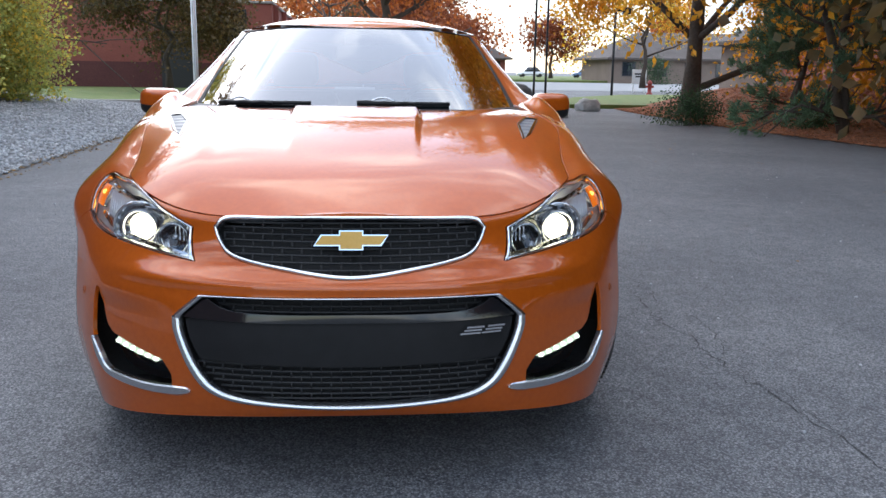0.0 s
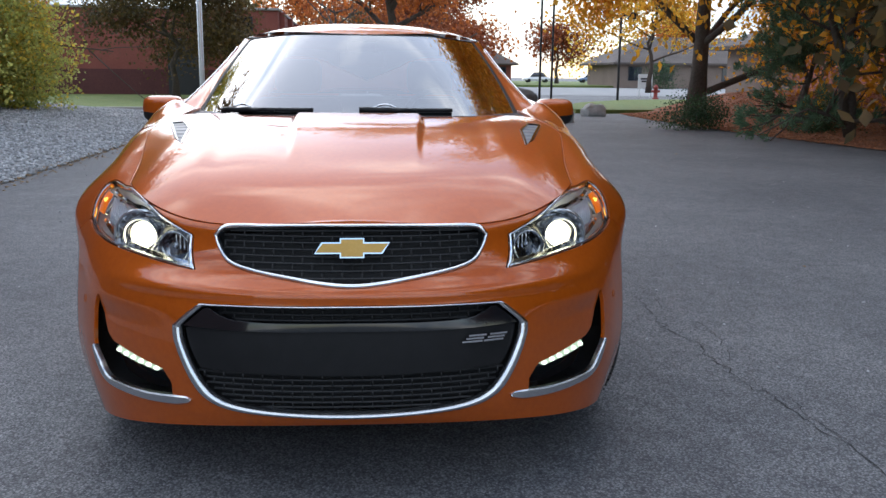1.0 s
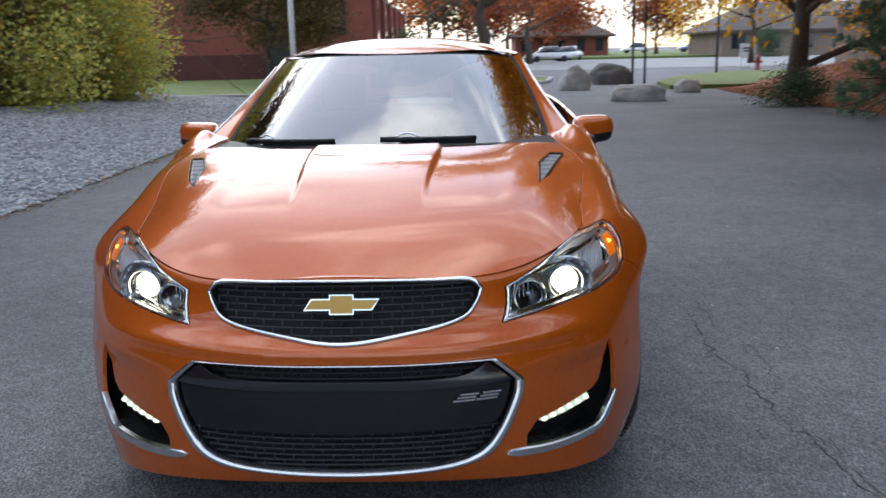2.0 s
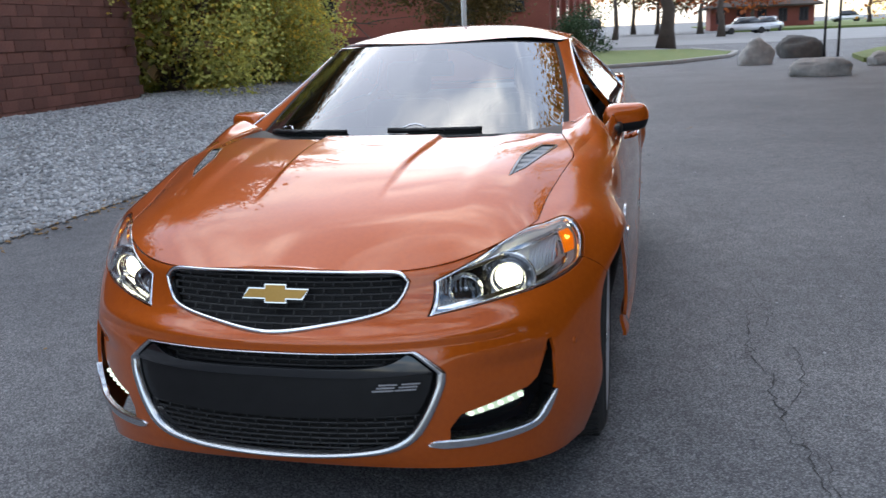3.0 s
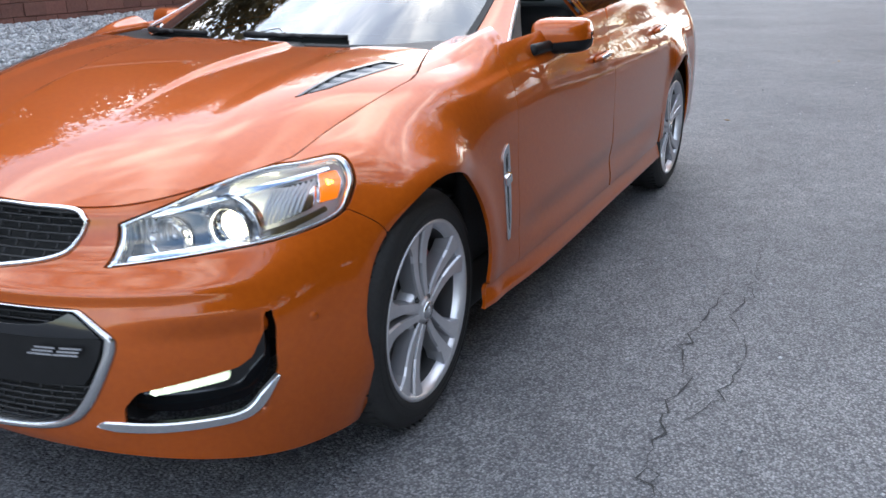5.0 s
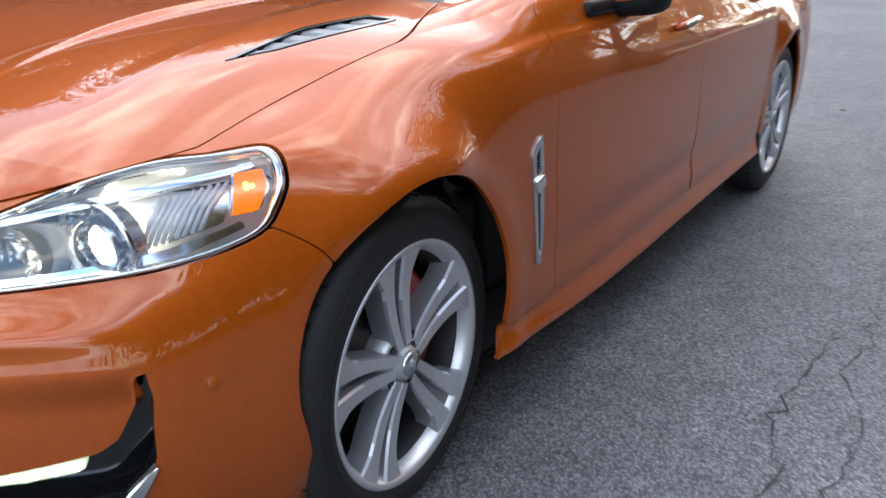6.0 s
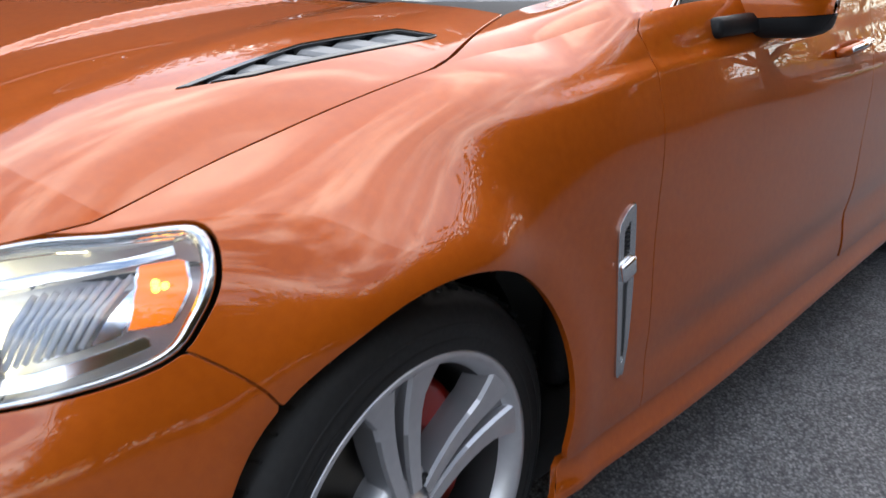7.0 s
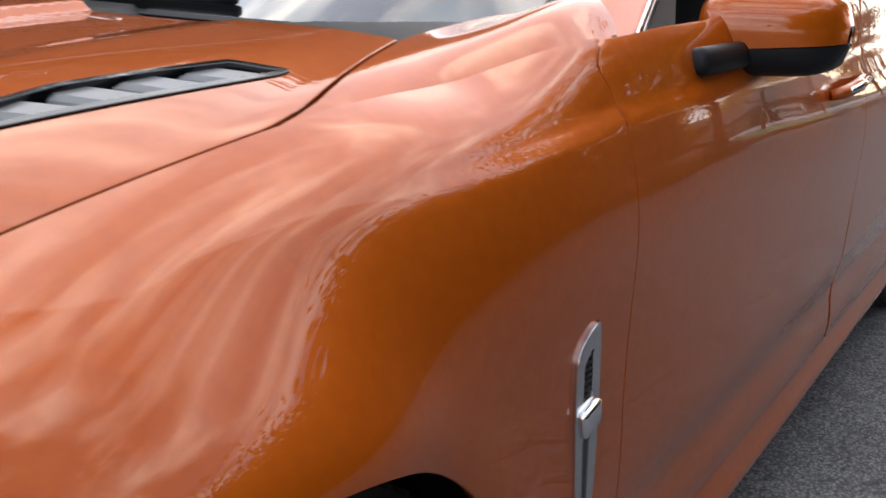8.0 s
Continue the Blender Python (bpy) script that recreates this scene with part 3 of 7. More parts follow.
edge = bonnet_edge()
BONNET = np.vstack([edge[:-1], (edge * [-1, 1])[::-1][:-1]])
VENT = np.array([(0.574, 0.790), (0.618, 0.880), (0.692, 1.150), (0.688, 1.165), (0.635, 1.135), (0.585, 0.985)])
panel("bonnet", deck, BONNET, PAINT, car, [VENT, VENT[::-1] * [-1, 1]], step=0.011, label="copper-orange bonnet with raised middle and two vents", centre=(0, 0.9, 0.0))

# wings, doors, sills and quarter panels, on both sides
def rows_on(y0, y1, s, n=12):
    v = np.linspace(1 + y0 - YS, 1 + y1 - YS, n)
    return [(a, s) for a in v]


def v_at(y):
    return 1 + y - YS


sill_top = 1.05
arch_f_rear = [tuple(p) for p in ARCH_F if skin(*p)[1] > AXLE_F - 0.16 and p[1] > sill_top]
arch_f = [tuple(p) for p in ARCH_F if p[1] > sill_top and not (skin(*p)[1] < AXLE_F and skin(*p)[2] < 0.63)]
WING = np.array([tuple(p) for p in SEAM] + arch_f[::-1] + [(arch_f[0][0] + 0.004, sill_top), (v_at(1.46), sill_top), (v_at(1.462), 3.0), (v_at(1.48), 4.4), (v_at(1.485), 5.17), (v_at(1.475), 5.55), (v_at(1.51), 6.0)]
                + rows_on(1.46, 0.95, 6.0, 14) + [(a, 6.0) for a in np.linspace(0.99, HEAD_UP[3][0] + 0.01, 8)] + [tuple(p) for p in HEAD_OUT[22:46]])
DOOR_F = np.array([(v_at(1.46), sill_top), *rows_on(1.6, 2.5, sill_top, 8), (v_at(2.52), 3.0), (v_at(2.56), 5.5), (v_at(2.56), 6.0), *rows_on(2.4, 1.62, 6.0, 8), (v_at(1.51), 5.98), (v_at(1.475), 5.55), (v_at(1.485), 5.17), (v_at(1.48), 4.4), (v_at(1.462), 3.0)])
arch_r_front = [tuple(p) for p in ARCH_R if skin(*p)[1] < AXLE_R - 0.2 and p[1] > sill_top]
DOOR_R = np.array([(v_at(2.52), sill_top), *rows_on(2.6, 3.42, sill_top, 8), (v_at(3.46), 2.0), *[(p[0] - 0.012, p[1]) for p in arch_r_front[::-1] if p[1] > 2.0], (v_at(3.70), 5.0), (v_at(3.76), 6.0), *rows_on(3.7, 2.6, 6.0, 8), (v_at(2.56), 5.5), (v_at(2.52), 3.0)])
SILL = np.array([(v_at(1.185), 0.0), *rows_on(1.25, 3.4, 0.0, 12), (v_at(3.46), 0.0), (v_at(3.46), sill_top), *rows_on(3.4, 1.3, sill_top, 12), (v_at(1.218), sill_top)])
arch_r_top = [tuple(p) for p in ARCH_R if p[1] > 0.1 and not (skin(*p)[1] < AXLE_R - 0.2 and p[1] < 1.05)]
QUARTER = np.array([(v_at(3.46), sill_top), *arch_r_top[::-1], (arch_r_top[0][0], 0.05), *rows_on(4.3, 4.84, 0.05, 8), *[(v_at(4.84), q) for q in np.linspace(1, 5.98, 8)], *rows_on(4.7, 3.8, 5.98, 10), (v_at(3.76), 5.97), (v_at(3.70), 5.0),
                    *[(p[0] - 0.012, p[1]) for p in arch_r_front if p[1] > 2.0], (v_at(3.46), 2.0)])
def sill_skin(v, s):
    """The skirt leans outward towards its foot."""
    p = skin(v, s)
    v, s = np.broadcast_arrays(np.asarray(v, float), np.asarray(s, float))
    p[..., 0] = skin(v, 0 * s + 1.05)[..., 0] + 0.020 * np.clip((1.05 - s) / 0.8, 0, 1) - 0.014
    p[..., 2] += 0.03 * np.clip((1.05 - s) / 1.05, 0, 1)
    return p


for flip in (False, True):
    panel("front_wing", skin, WING, PAINT, car, step=0.010, scale=SK, mirror=flip, hold=lambda q, p: (q[:, 0] > v_at(1.088)) & (q[:, 1] > 5.95))
    panel("front_door", skin, DOOR_F, PAINT, car, step=0.022, scale=SK, mirror=flip)
    panel("rear_door", skin, DOOR_R, PAINT, car, step=0.025, scale=SK, mirror=flip)
    panel("sill_skirt", sill_skin, SILL, PAINT, car, step=0.025, scale=SK, mirror=flip, lift=0.004, thick=0.014)
    panel("rear_quarter", skin, QUARTER, PAINT, car, step=0.025, scale=SK, mirror=flip)

# windscreen, pillars, roof and side glass
CB = (1.1, 0.2)
screen = np.array([(a, 0.0) for a in np.linspace(-0.70, 0.70, 24)] + [(0.702, 1.0), (0.70, 1.96)] + [(a, 1.97) for a in np.linspace(0.67, -0.67, 20)] + [(-0.70, 1.96), (-0.702, 1.0)])
rim_out = np.array([(a, -0.02) for a in np.linspace(-0.725, 0.725, 24)] + [(0.727, 1.0), (0.728, 1.980)] + [(a, 1.980) for a in np.linspace(0.70, -0.70, 20)] + [(-0.728, 1.980), (-0.727, 1.0)])
screen_in = screen * [0.982, 0.988] + [0, 0.016]
panel("windscreen", cabin, screen, GLASS, car, step=0.03, scale=CB, thick=0.0, shrink=0.0, lift=0.001, label="tinted windscreen reflecting clouds", centre=(0, 2.4, 1.0)).visible_shadow = False
panel("windscreen_seal", cabin, rim_out, BLACK, car, [screen_in], step=0.02, scale=CB, thick=0.01, lift=0.003, centre=(0, 2.4, 1.0))

# side glass: openings on the cabin's side, given as (y, z)
def on_cabin(points, axes="yz", lo=(1.0, 0.0), hi=(2.6, 2.0)):
    return find(cabin, points, axes, lo, hi)


WIN_F = curve2([(1.025, 0.09, 0), (1.028, 1.0), (1.03, 1.60), (1.06, 1.82)] + [(*p, 0) for p in on_cabin([(2.52, 1.308), (2.53, 0.995)])], n=6)
WIN_R = curve2([(*p, 0) for p in on_cabin([(2.59, 0.995), (2.57, 1.312), (2.95, 1.310), (3.22, 1.25), (3.50, 1.10), (3.48, 1.035)])], n=6)
SIDE = np.array([(0.727, 0.0), (0.729, 1.0), (0.73, 1.99), *[(a, 1.99) for a in np.linspace(0.80, 2.35, 14)], (2.36, 1.0), (2.36, 0.0), *[(a, 0.0) for a in np.linspace(2.2, 0.76, 24)]])
REAR = np.array([(2.40, 0.03), (2.40, 1.95), *[(a, 1.95) for a in np.linspace(2.5, 2.97, 8)], (3.0, 1.95), (3.0, 0.03), *[(a, 0.03) for a in np.linspace(2.97, 2.5, 8)]])


for flip in (False, True):
    panel("pillar_and_roof_rail", cabin, SIDE, PAINT, car, [grown(WIN_F, 0.012), grown(WIN_R, 0.012)], step=0.022, scale=CB, mirror=flip, thick=0.03, shrink=0.001, centre=(0, 2.6, 1.0))
    panel("mirror_corner", cabin, np.array([(1.020, 0.03), (1.022, 0.5), (1.024, 0.95), (1.05, 0.62), (1.08, 0.30), (1.105, 0.03)]), BLACK, car, step=0.015, scale=CB, mirror=flip, thick=0.012, lift=0.007, centre=(0, 2.6, 1.0), label="black corner trim behind the mirror")
    for w, win in (("front", WIN_F), ("rear", WIN_R)):
        panel(w + "_window_surround", cabin, grown(win, 0.011), CHROME, car, [grown(win, -0.004)], step=0.012, scale=CB, mirror=flip, thick=0.012, lift=0.004, centre=(0, 2.6, 1.0))
        if not (w == "front" and not flip):
            panel(w + "_side_window", cabin, grown(win, -0.003), SIDE_GLASS, car, step=0.03, scale=CB, mirror=flip, thick=0.0, shrink=0, lift=-0.004, centre=(0, 2.6, 1.0))
    panel("rear_window", cabin, REAR, GLASS, car, step=0.03, scale=CB, mirror=flip, thick=0.0, shrink=0, centre=(0, 2.6, 1.0))
E_ROOF = np.array([(-3.0, 0.0)] + [(a, 0.0) for a in np.linspace(-2.9, 2.9, 90)] + [(3.0, 0.0), (3.0, 0.98)] + [(a, 0.98) for a in np.linspace(2.9, -2.9, 60)] + [(-3.0, 0.98)])
panel("roof", roof_skin, E_ROOF, PAINT, car, step=0.03, scale=(0.55, 0.6), thick=0.0, shrink=0, centre=(0, 2.6, 0.5))


# strip of wing between bonnet corner, windscreen and door, and the black cowl under the wipers
def plan_cabin(a):
    return [tuple(p[:2]) for p in cabin(np.array(a), 0 * np.array(a))]


corner = np.array([(0.7565, 1.100), *[(float(EDGE_X(y)), y) for y in np.linspace(1.085, 1.545, 20)], *plan_cabin(np.linspace(0.985, 0.69, 16)), (0.688, 1.33), (0.7115, 1.252), (0.7315, 1.192), (0.7495, 1.137)])
for flip in (False, True):
    panel("wing_corner", deck, corner, PAINT, car, step=0.012, mirror=flip, thick=0.01, shrink=0.0005, centre=(0, 1.0, 0.0), hold=lambda q, p: (p[:, 0] > EDGE_X(p[:, 1]) - 0.003) & (p[:, 1] > 1.088))
cowl = np.array([*plan_cabin(np.linspace(-0.70, 0.70, 30)), (0.685, 1.33), (0.60, 1.305), (0.45, 1.267), (0.25, 1.243), (0.0, 1.235), (-0.25, 1.243), (-0.45, 1.267), (-0.60, 1.305), (-0.685, 1.33)])


def cowl_dip(x, y):
    p = deck(x, y)
    p[..., 2] -= 0.012
    return p


panel("wiper_cowl", cowl_dip, cowl, BLACK, car, step=0.02, thick=0.0, shrink=0, centre=(0, 1.0, 0.0))
# boot lid, tail and floor close the shell
boot = np.array([(float(EDGE_X(y)) * s, y) for s in (1,) for y in np.linspace(3.7, 4.6, 8)] + [(0.0, 4.75)])
BOOT = np.vstack([[(0.0, 4.1)], boot[:-1], [(0.0, 4.8)], (boot[:-1] * [-1, 1])[::-1]])
panel("boot_lid", deck, BOOT, PAINT, car, step=0.05, centre=(0, 4.0, 0.0))
for lo, hi in (((-0.42, 0.30, 0.20), (0.42, 1.3, 0.26)), ((-0.84, 1.28, 0.20), (0.84, 3.42, 0.26)), ((-0.55, 3.4, 0.20), (0.55, 4.6, 0.26)), ((-0.70, 4.5, 0.25), (0.70, 4.68, 0.95))):
    bm = bmesh.new()
    box(bm, lo, hi, 0.02)
    part("floor_pan", bm, DARK, car)
# inner wings and bulkhead, seen only as darkness in gaps
for lo, hi in (((-0.50, 0.42, 0.26), (0.50, 1.22, 0.70)), ((-0.72, 1.24, 0.26), (0.72, 1.30, 0.92)), ((-0.56, 0.55, 0.26), (-0.50, 1.24, 0.84)), ((0.50, 0.55, 0.26), (0.56, 1.24, 0.84))):
    bm = bmesh.new()
    box(bm, lo, hi, 0.01)
    part("engine_bay_wall", bm, DARK, car)

# ---- wheels: built once, for the right-hand side of the road, and turned for the other ----
def blend_profile():
    return [(0.252, -0.105), (0.262, -0.110), (0.300, -0.110), (0.320, -0.100), (0.333, -0.082), (0.3405, -0.06), (0.342, 0.0), (0.3405, 0.060), (0.333, 0.080), (0.320, 0.096), (0.305, 0.104), (0.285, 0.108), (0.262, 0.107), (0.254, 0.104)]


BARREL = shade("dark_rim_barrel", (0.06, 0.06, 0.062), 0.6, 0.6)


def make_wheel(name):
    w = empty(name)
    v, f = lathe(blend_profile(), 96)
    tyre = mesh_object("tyre", v, f, RUBBER, w, "black road tyre with grooved tread")
    grooves = []
    for i in range(60):                              # short sipes across the shoulders
        a = 2 * math.pi * i / 60
        bm = bmesh.new()
        for side in (-1, 1):
            box(bm, (-0.0016, -0.020, -0.003), (0.0016, 0.020, 0.0022), 0, Matrix.Rotation(a, 4, "Z") @ Matrix.Translation((0.3395, 0, side * 0.064)) @ Matrix.Rotation(radians(90), 4, "Y") @ Matrix.Rotation(radians(90 + 14 * side), 4, "Z"))
        me = bpy.data.meshes.new("g")
        bm.to_mesh(me)
        bm.free()
        grooves.append(([tuple(q.co) for q in me.vertices], [tuple(p.vertices) for p in me.polygons]))
        bpy.data.meshes.remove(me)
    mesh_object("sipe_pattern", *merge(*grooves), DARK, tyre, flat=True)["kind"] = "stuff"
    for r in (0.275, 0.296):
        mesh_object("sidewall_rib", *lathe([(r - 0.003, 0.104), (r, 0.1105 if r < 0.29 else 0.1090), (r + 0.003, 0.104)], 96), RUBBER, tyre)
    mesh_object("rim", *lathe([(0.229, 0.074), (0.233, 0.088), (0.240, 0.100), (0.247, 0.106), (0.2535, 0.108), (0.2565, 0.105), (0.255, 0.099)], 96), ALLOY, w, "bright machined alloy rim")
    mesh_object("rim_barrel", *lathe([(0.228, -0.10), (0.222, -0.02), (0.224, 0.05), (0.229, 0.074)], 96), BARREL, w)
    # Added black disc, standing in for the darkness behind the spokes.
    back = lathe([(0.0, -0.02), (0.10, -0.02), (0.222, -0.045)], 48)
    mesh_object("wheel_back", *back, DARK, w)
    for k in range(5):                               # five pairs of bars that spread towards the rim, a sunk channel between the two of a pair
        turn = Matrix.Rotation(2 * math.pi * k / 5, 4, "Z")
        for sgn in (-1, 1):
            vv, ff = [], []
            for t in np.linspace(0, 1, 9):
                r = 0.040 + t * 0.200
                off = sgn * (0.0145 + 0.0215 * t)
                wd, flare = 0.0120 + 0.0095 * t, 0.030 * (max(0, t - 0.70) / 0.30) ** 1.5
                z = 0.092 - 0.010 * math.sin(t * math.pi) + 0.010 * t
                for du, dz in ((-1.1, -0.05), (-1.0, -0.006), (-0.80, 0.0), (0.80, 0.0), (1.0, -0.006), (1.1, -0.05)):
                    vv.append(turn @ Vector((off + du * wd + (sgn * flare if du * sgn > 0 else 0.0), r, z + dz)))
            for i in range(8):
                ff += [(i * 6 + q, i * 6 + q + 1, (i + 1) * 6 + q + 1, (i + 1) * 6 + q) for q in range(5)]
            sp = mesh_object("spoke", vv, ff, ALLOY, w, flat=True)
            sp.data.materials.append(GREY_ALLOY)
            for p in sp.data.polygons:
                if abs(p.normal.z) < 0.5:
                    p.material_index = 1
        vv = [turn @ Vector((sx * (0.004 + 0.013 * t), 0.045 + 0.190 * t, 0.066 - 0.012 * math.sin(t * math.pi) + 0.022 * t * t)) for t in np.linspace(0, 1, 7) for sx in (-1, 1)]
        mesh_object("spoke_channel", vv, [(2 * i, 2 * i + 1, 2 * i + 3, 2 * i + 2) for i in range(6)], GREY_ALLOY, w)
    mesh_object("hub", *lathe([(0.0, 0.098), (0.028, 0.098), (0.033, 0.096), (0.036, 0.088), (0.060, 0.082), (0.070, 0.07), (0.072, 0.02)], 48), ALLOY, w)
    mesh_object("centre_cap", *lathe([(0.0, 0.1045), (0.022, 0.104), (0.026, 0.101), (0.027, 0.095)], 32), SATIN, w, "satin centre cap with a plain emblem")
    bm = bmesh.new()
    box(bm, (-0.013, -0.004, 0.1035), (0.013, 0.004, 0.1065), 0.001)
    box(bm, (-0.004, -0.007, 0.1035), (0.004, 0.007, 0.1062), 0.001)
    part("cap_emblem", bm, CHROME, w)
    nut = lathe([(0.0, 0.094), (0.006, 0.094), (0.0085, 0.09), (0.009, 0.06)], 6)
    for k in range(5):
        a = 2 * math.pi * k / 5 - math.pi / 2
        mesh_object("wheel_nut", *moved(nut, Matrix.Translation((0.054 * math.cos(a), 0.054 * math.sin(a), -0.006))), BARREL, w, flat=True)
        # Flat black disc round each nut paints in a recess's shade.
        mesh_object("nut_pocket", *moved(lathe([(0.0, 0.0), (0.014, 0.0)], 16), Matrix.Translation((0.054 * math.cos(a), 0.054 * math.sin(a), 0.0855))), DARK, w)
    return w


def brake(w):
    mesh_object("brake_disc", *lathe([(0.06, 0.03), (0.085, 0.03), (0.09, 0.016), (0.172, 0.016), (0.175, 0.010), (0.175, -0.01)], 64), STEEL, w)
    bm = bmesh.new()
    rows, n = [], 13
    for i in range(n):                               # one curved housing, thinner at its ends
        a, e = radians(84 - 50 + 100 * i / (n - 1)), 1 - 0.35 * abs(2 * i / (n - 1) - 1) ** 4
        prof = [(0.118, -0.03), (0.118, 0.030 * e), (0.126, 0.038 * e), (0.176, 0.040 * e), (0.192, 0.030 * e), (0.197, 0.018), (0.197, -0.03)]
        rows.append([bm.verts.new((r * math.cos(a), r * math.sin(a), z)) for r, z in prof])
    for r0, r1 in zip(rows, rows[1:]):
        for k in range(7):
            bm.faces.new((r0[k], r0[(k + 1) % 7], r1[(k + 1) % 7], r1[k]))
    bm.faces.new(rows[0])
    bm.faces.new(rows[-1][::-1])
    bmesh.ops.recalc_face_normals(bm, faces=bm.faces)
    part("brake_caliper", bm, RED, w, "red painted brake caliper")


def stand_wheel(w, x, y, steer=0.0):
    side = 1 if x > 0 else -1
    w.matrix_basis = Matrix.Translation((x, y, HUB_Z)) @ Matrix.Rotation(radians(steer), 4, "Z") @ Matrix.Rotation(radians(90 * side), 4, "Y") @ Matrix.Rotation(radians(26), 4, "Z")


wheel = make_wheel("wheel")
brake(wheel)
TRACK, TRACK_R = 0.776, 0.782
wheel.parent = car
tagged(wheel, "wide five-spoke alloy wheel with black tyre", "")
wheels = [wheel]
for x, y in ((-TRACK, AXLE_F), (TRACK_R, AXLE_R), (-TRACK_R, AXLE_R)):
    wheels.append(copy_thing(wheel, Matrix()))
for w, (x, y) in zip(wheels, ((TRACK, AXLE_F), (-TRACK, AXLE_F), (TRACK_R, AXLE_R), (-TRACK_R, AXLE_R))):
    stand_wheel(w, x, y + (0.018 if y == AXLE_F else 0.0), 2.2 if y == AXLE_F else 0.0)
for flip in (1, -1):                                 # arch liners
    for yw in (AXLE_F, AXLE_R):
        pts, fs = [], []
        for i, a in enumerate(np.linspace(-5, 185, 30)):
            for x in (0.50, 0.80):
                r = 0.352
                pts.append((flip * x, yw + 0.012 + r * math.cos(radians(a)), HUB_Z + 0.045 + r * math.sin(radians(a))))
        fs = [(2 * i, 2 * i + 1, 2 * i + 3, 2 * i + 2) for i in range(29)]
        mesh_object("arch_liner", pts, fs, DARK, car)

# ---- lamps, grilles and trim of the nose ----
def lifted(surf, d, sign=1.0):
    """The skin, moved d metres along its own outward normal."""
    def f(v, s):
        v, s = np.broadcast_arrays(np.asarray(v, float), np.asarray(s, float))
        q = np.stack([v.ravel(), s.ravel()], 1)
        n = surface_normals(surf, q)
        out = surf(v, s) - np.array([0, 2.4, 0.5])
        if np.median((n * out.reshape(-1, 3) * [1, 0.5, 1]).sum(1)) < 0:
            n = -n
        return surf(v, s) + d * n.reshape(v.shape + (3,))
    return f


def band(name, outer, inner, mat, parent, lift, mirror=False, bulge=0.006, label=""):
    """A rounded frame that runs between two outlines of equal count on the flank."""
    n = len(outer)
    verts, faces = [], []
    rows = []
    for t, d in ((-0.02, -0.012), (0.0, 0.0), (0.18, bulge * 0.8), (0.5, bulge), (0.82, bulge * 0.8), (1.0, 0.0), (1.02, -0.02)):
        q = outer * (1 - t) + inner * t
        rows.append(lifted(skin, lift + d)(q[:, 0], q[:, 1]))
    k = len(rows)
    for i in range(n):
        verts += [r[i] for r in rows]
    for i in range(n):
        j = (i + 1) % n
        faces += [(i * k + a, i * k + a + 1, j * k + a + 1, j * k + a) for a in range(k - 1)]
    if mirror:
        verts = [(-v[0], v[1], v[2]) for v in verts]
        faces = [tuple(reversed(f)) for f in faces]
    ob = mesh_object(name, verts, faces, mat, parent, label)
    bm = bmesh.new()
    bm.from_mesh(ob.data)
    bmesh.ops.recalc_face_normals(bm, faces=bm.faces)
    bm.to_mesh(ob.data)
    bm.free()
    return ob


def mesh_bars(name, inside, z0, z1, pitch, lift, parent, x_max, long=0.055, radius=0.0032, label=""):
    """A grille: rows of thin bars with short staggered uprights between them, joined, cut to an outline."""
    pieces = []
    rows = np.arange(z0, z1, pitch)
    surf = lifted(skin, lift)
    for k, z in enumerate(rows):
        q = on_skin([(x, z) for x in np.linspace(0.0, x_max, 22)], "xz", (0.0, 0.2), (0.6, 6.0))
        q = np.vstack([(q * [-1, 1])[::-1], q[1:]])
        q = q[within(inside, q)]
        if len(q) < 4:
            continue
        pieces.append(tube(surf(q[:, 0], q[:, 1]), radius, 5))
        up = on_skin([(x, z + t * pitch) for x in np.arange(long / 2 * (k % 2), x_max, long) for t in (0.0, 1.0)], "xz", (0.0, 0.2), (0.6, 6.0))
        for a in range(0, len(up) - 1, 2):
            for sg in (1, -1):
                e = up[a:a + 2] * [sg, 1]
                if within(inside, e).all():
                    pieces.append(tube(surf(e[:, 0], e[:, 1]), radius, 5))
    ob = mesh_object(name, *merge(*pieces), GRILLE, parent, label)
    ob["kind"] = "stuff"
    return ob


GRILLE = shade("grille_black", (0.006, 0.006, 0.0065), 0.45)
grille = panel("upper_grille", lifted(skin, -0.04), GRILLE_OUT, DARK, car, step=0.02, scale=SK, thick=0, shrink=0, label="black mesh grille behind a chrome frame")
mesh_bars("mesh", grown(GRILLE_IN, 0.004, SK), 0.612, 0.75, 0.0165, -0.016, grille, 0.36)
band("chrome_frame", GRILLE_OUT, GRILLE_IN, CHROME, grille, 0.002, label="bright chrome grille frame")
low = panel("lower_grille", lifted(skin, -0.05), LOW_OUT, DARK, car, step=0.02, scale=SK, thick=0, shrink=0, label="wide black lower grille with chrome frame")
mesh_bars("mesh", grown(LOW_IN, 0.004, SK), 0.266, 0.375, 0.0165, -0.022, low, 0.45)
mesh_bars("mesh", grown(LOW_IN, 0.004, SK), 0.515, 0.551, 0.0165, -0.034, low, 0.40)
band("chrome_frame", LOW_OUT, LOW_IN, SATIN, low, 0.002, label="chrome lower grille frame")
PLATE = front_shape([(0, 0.489), (0.2555, 0.487), (0.4088, 0.492), (0.4619, 0.484, 0), (0.4527, 0.437), (0.4211, 0.372, 0), (0.2555, 0.366), (0, 0.362)])
panel("centre_panel", lifted(skin, -0.012), PLATE, BLACK, low, step=0.02, scale=SK, thick=0.03, label="flat matt black plate between the meshes")
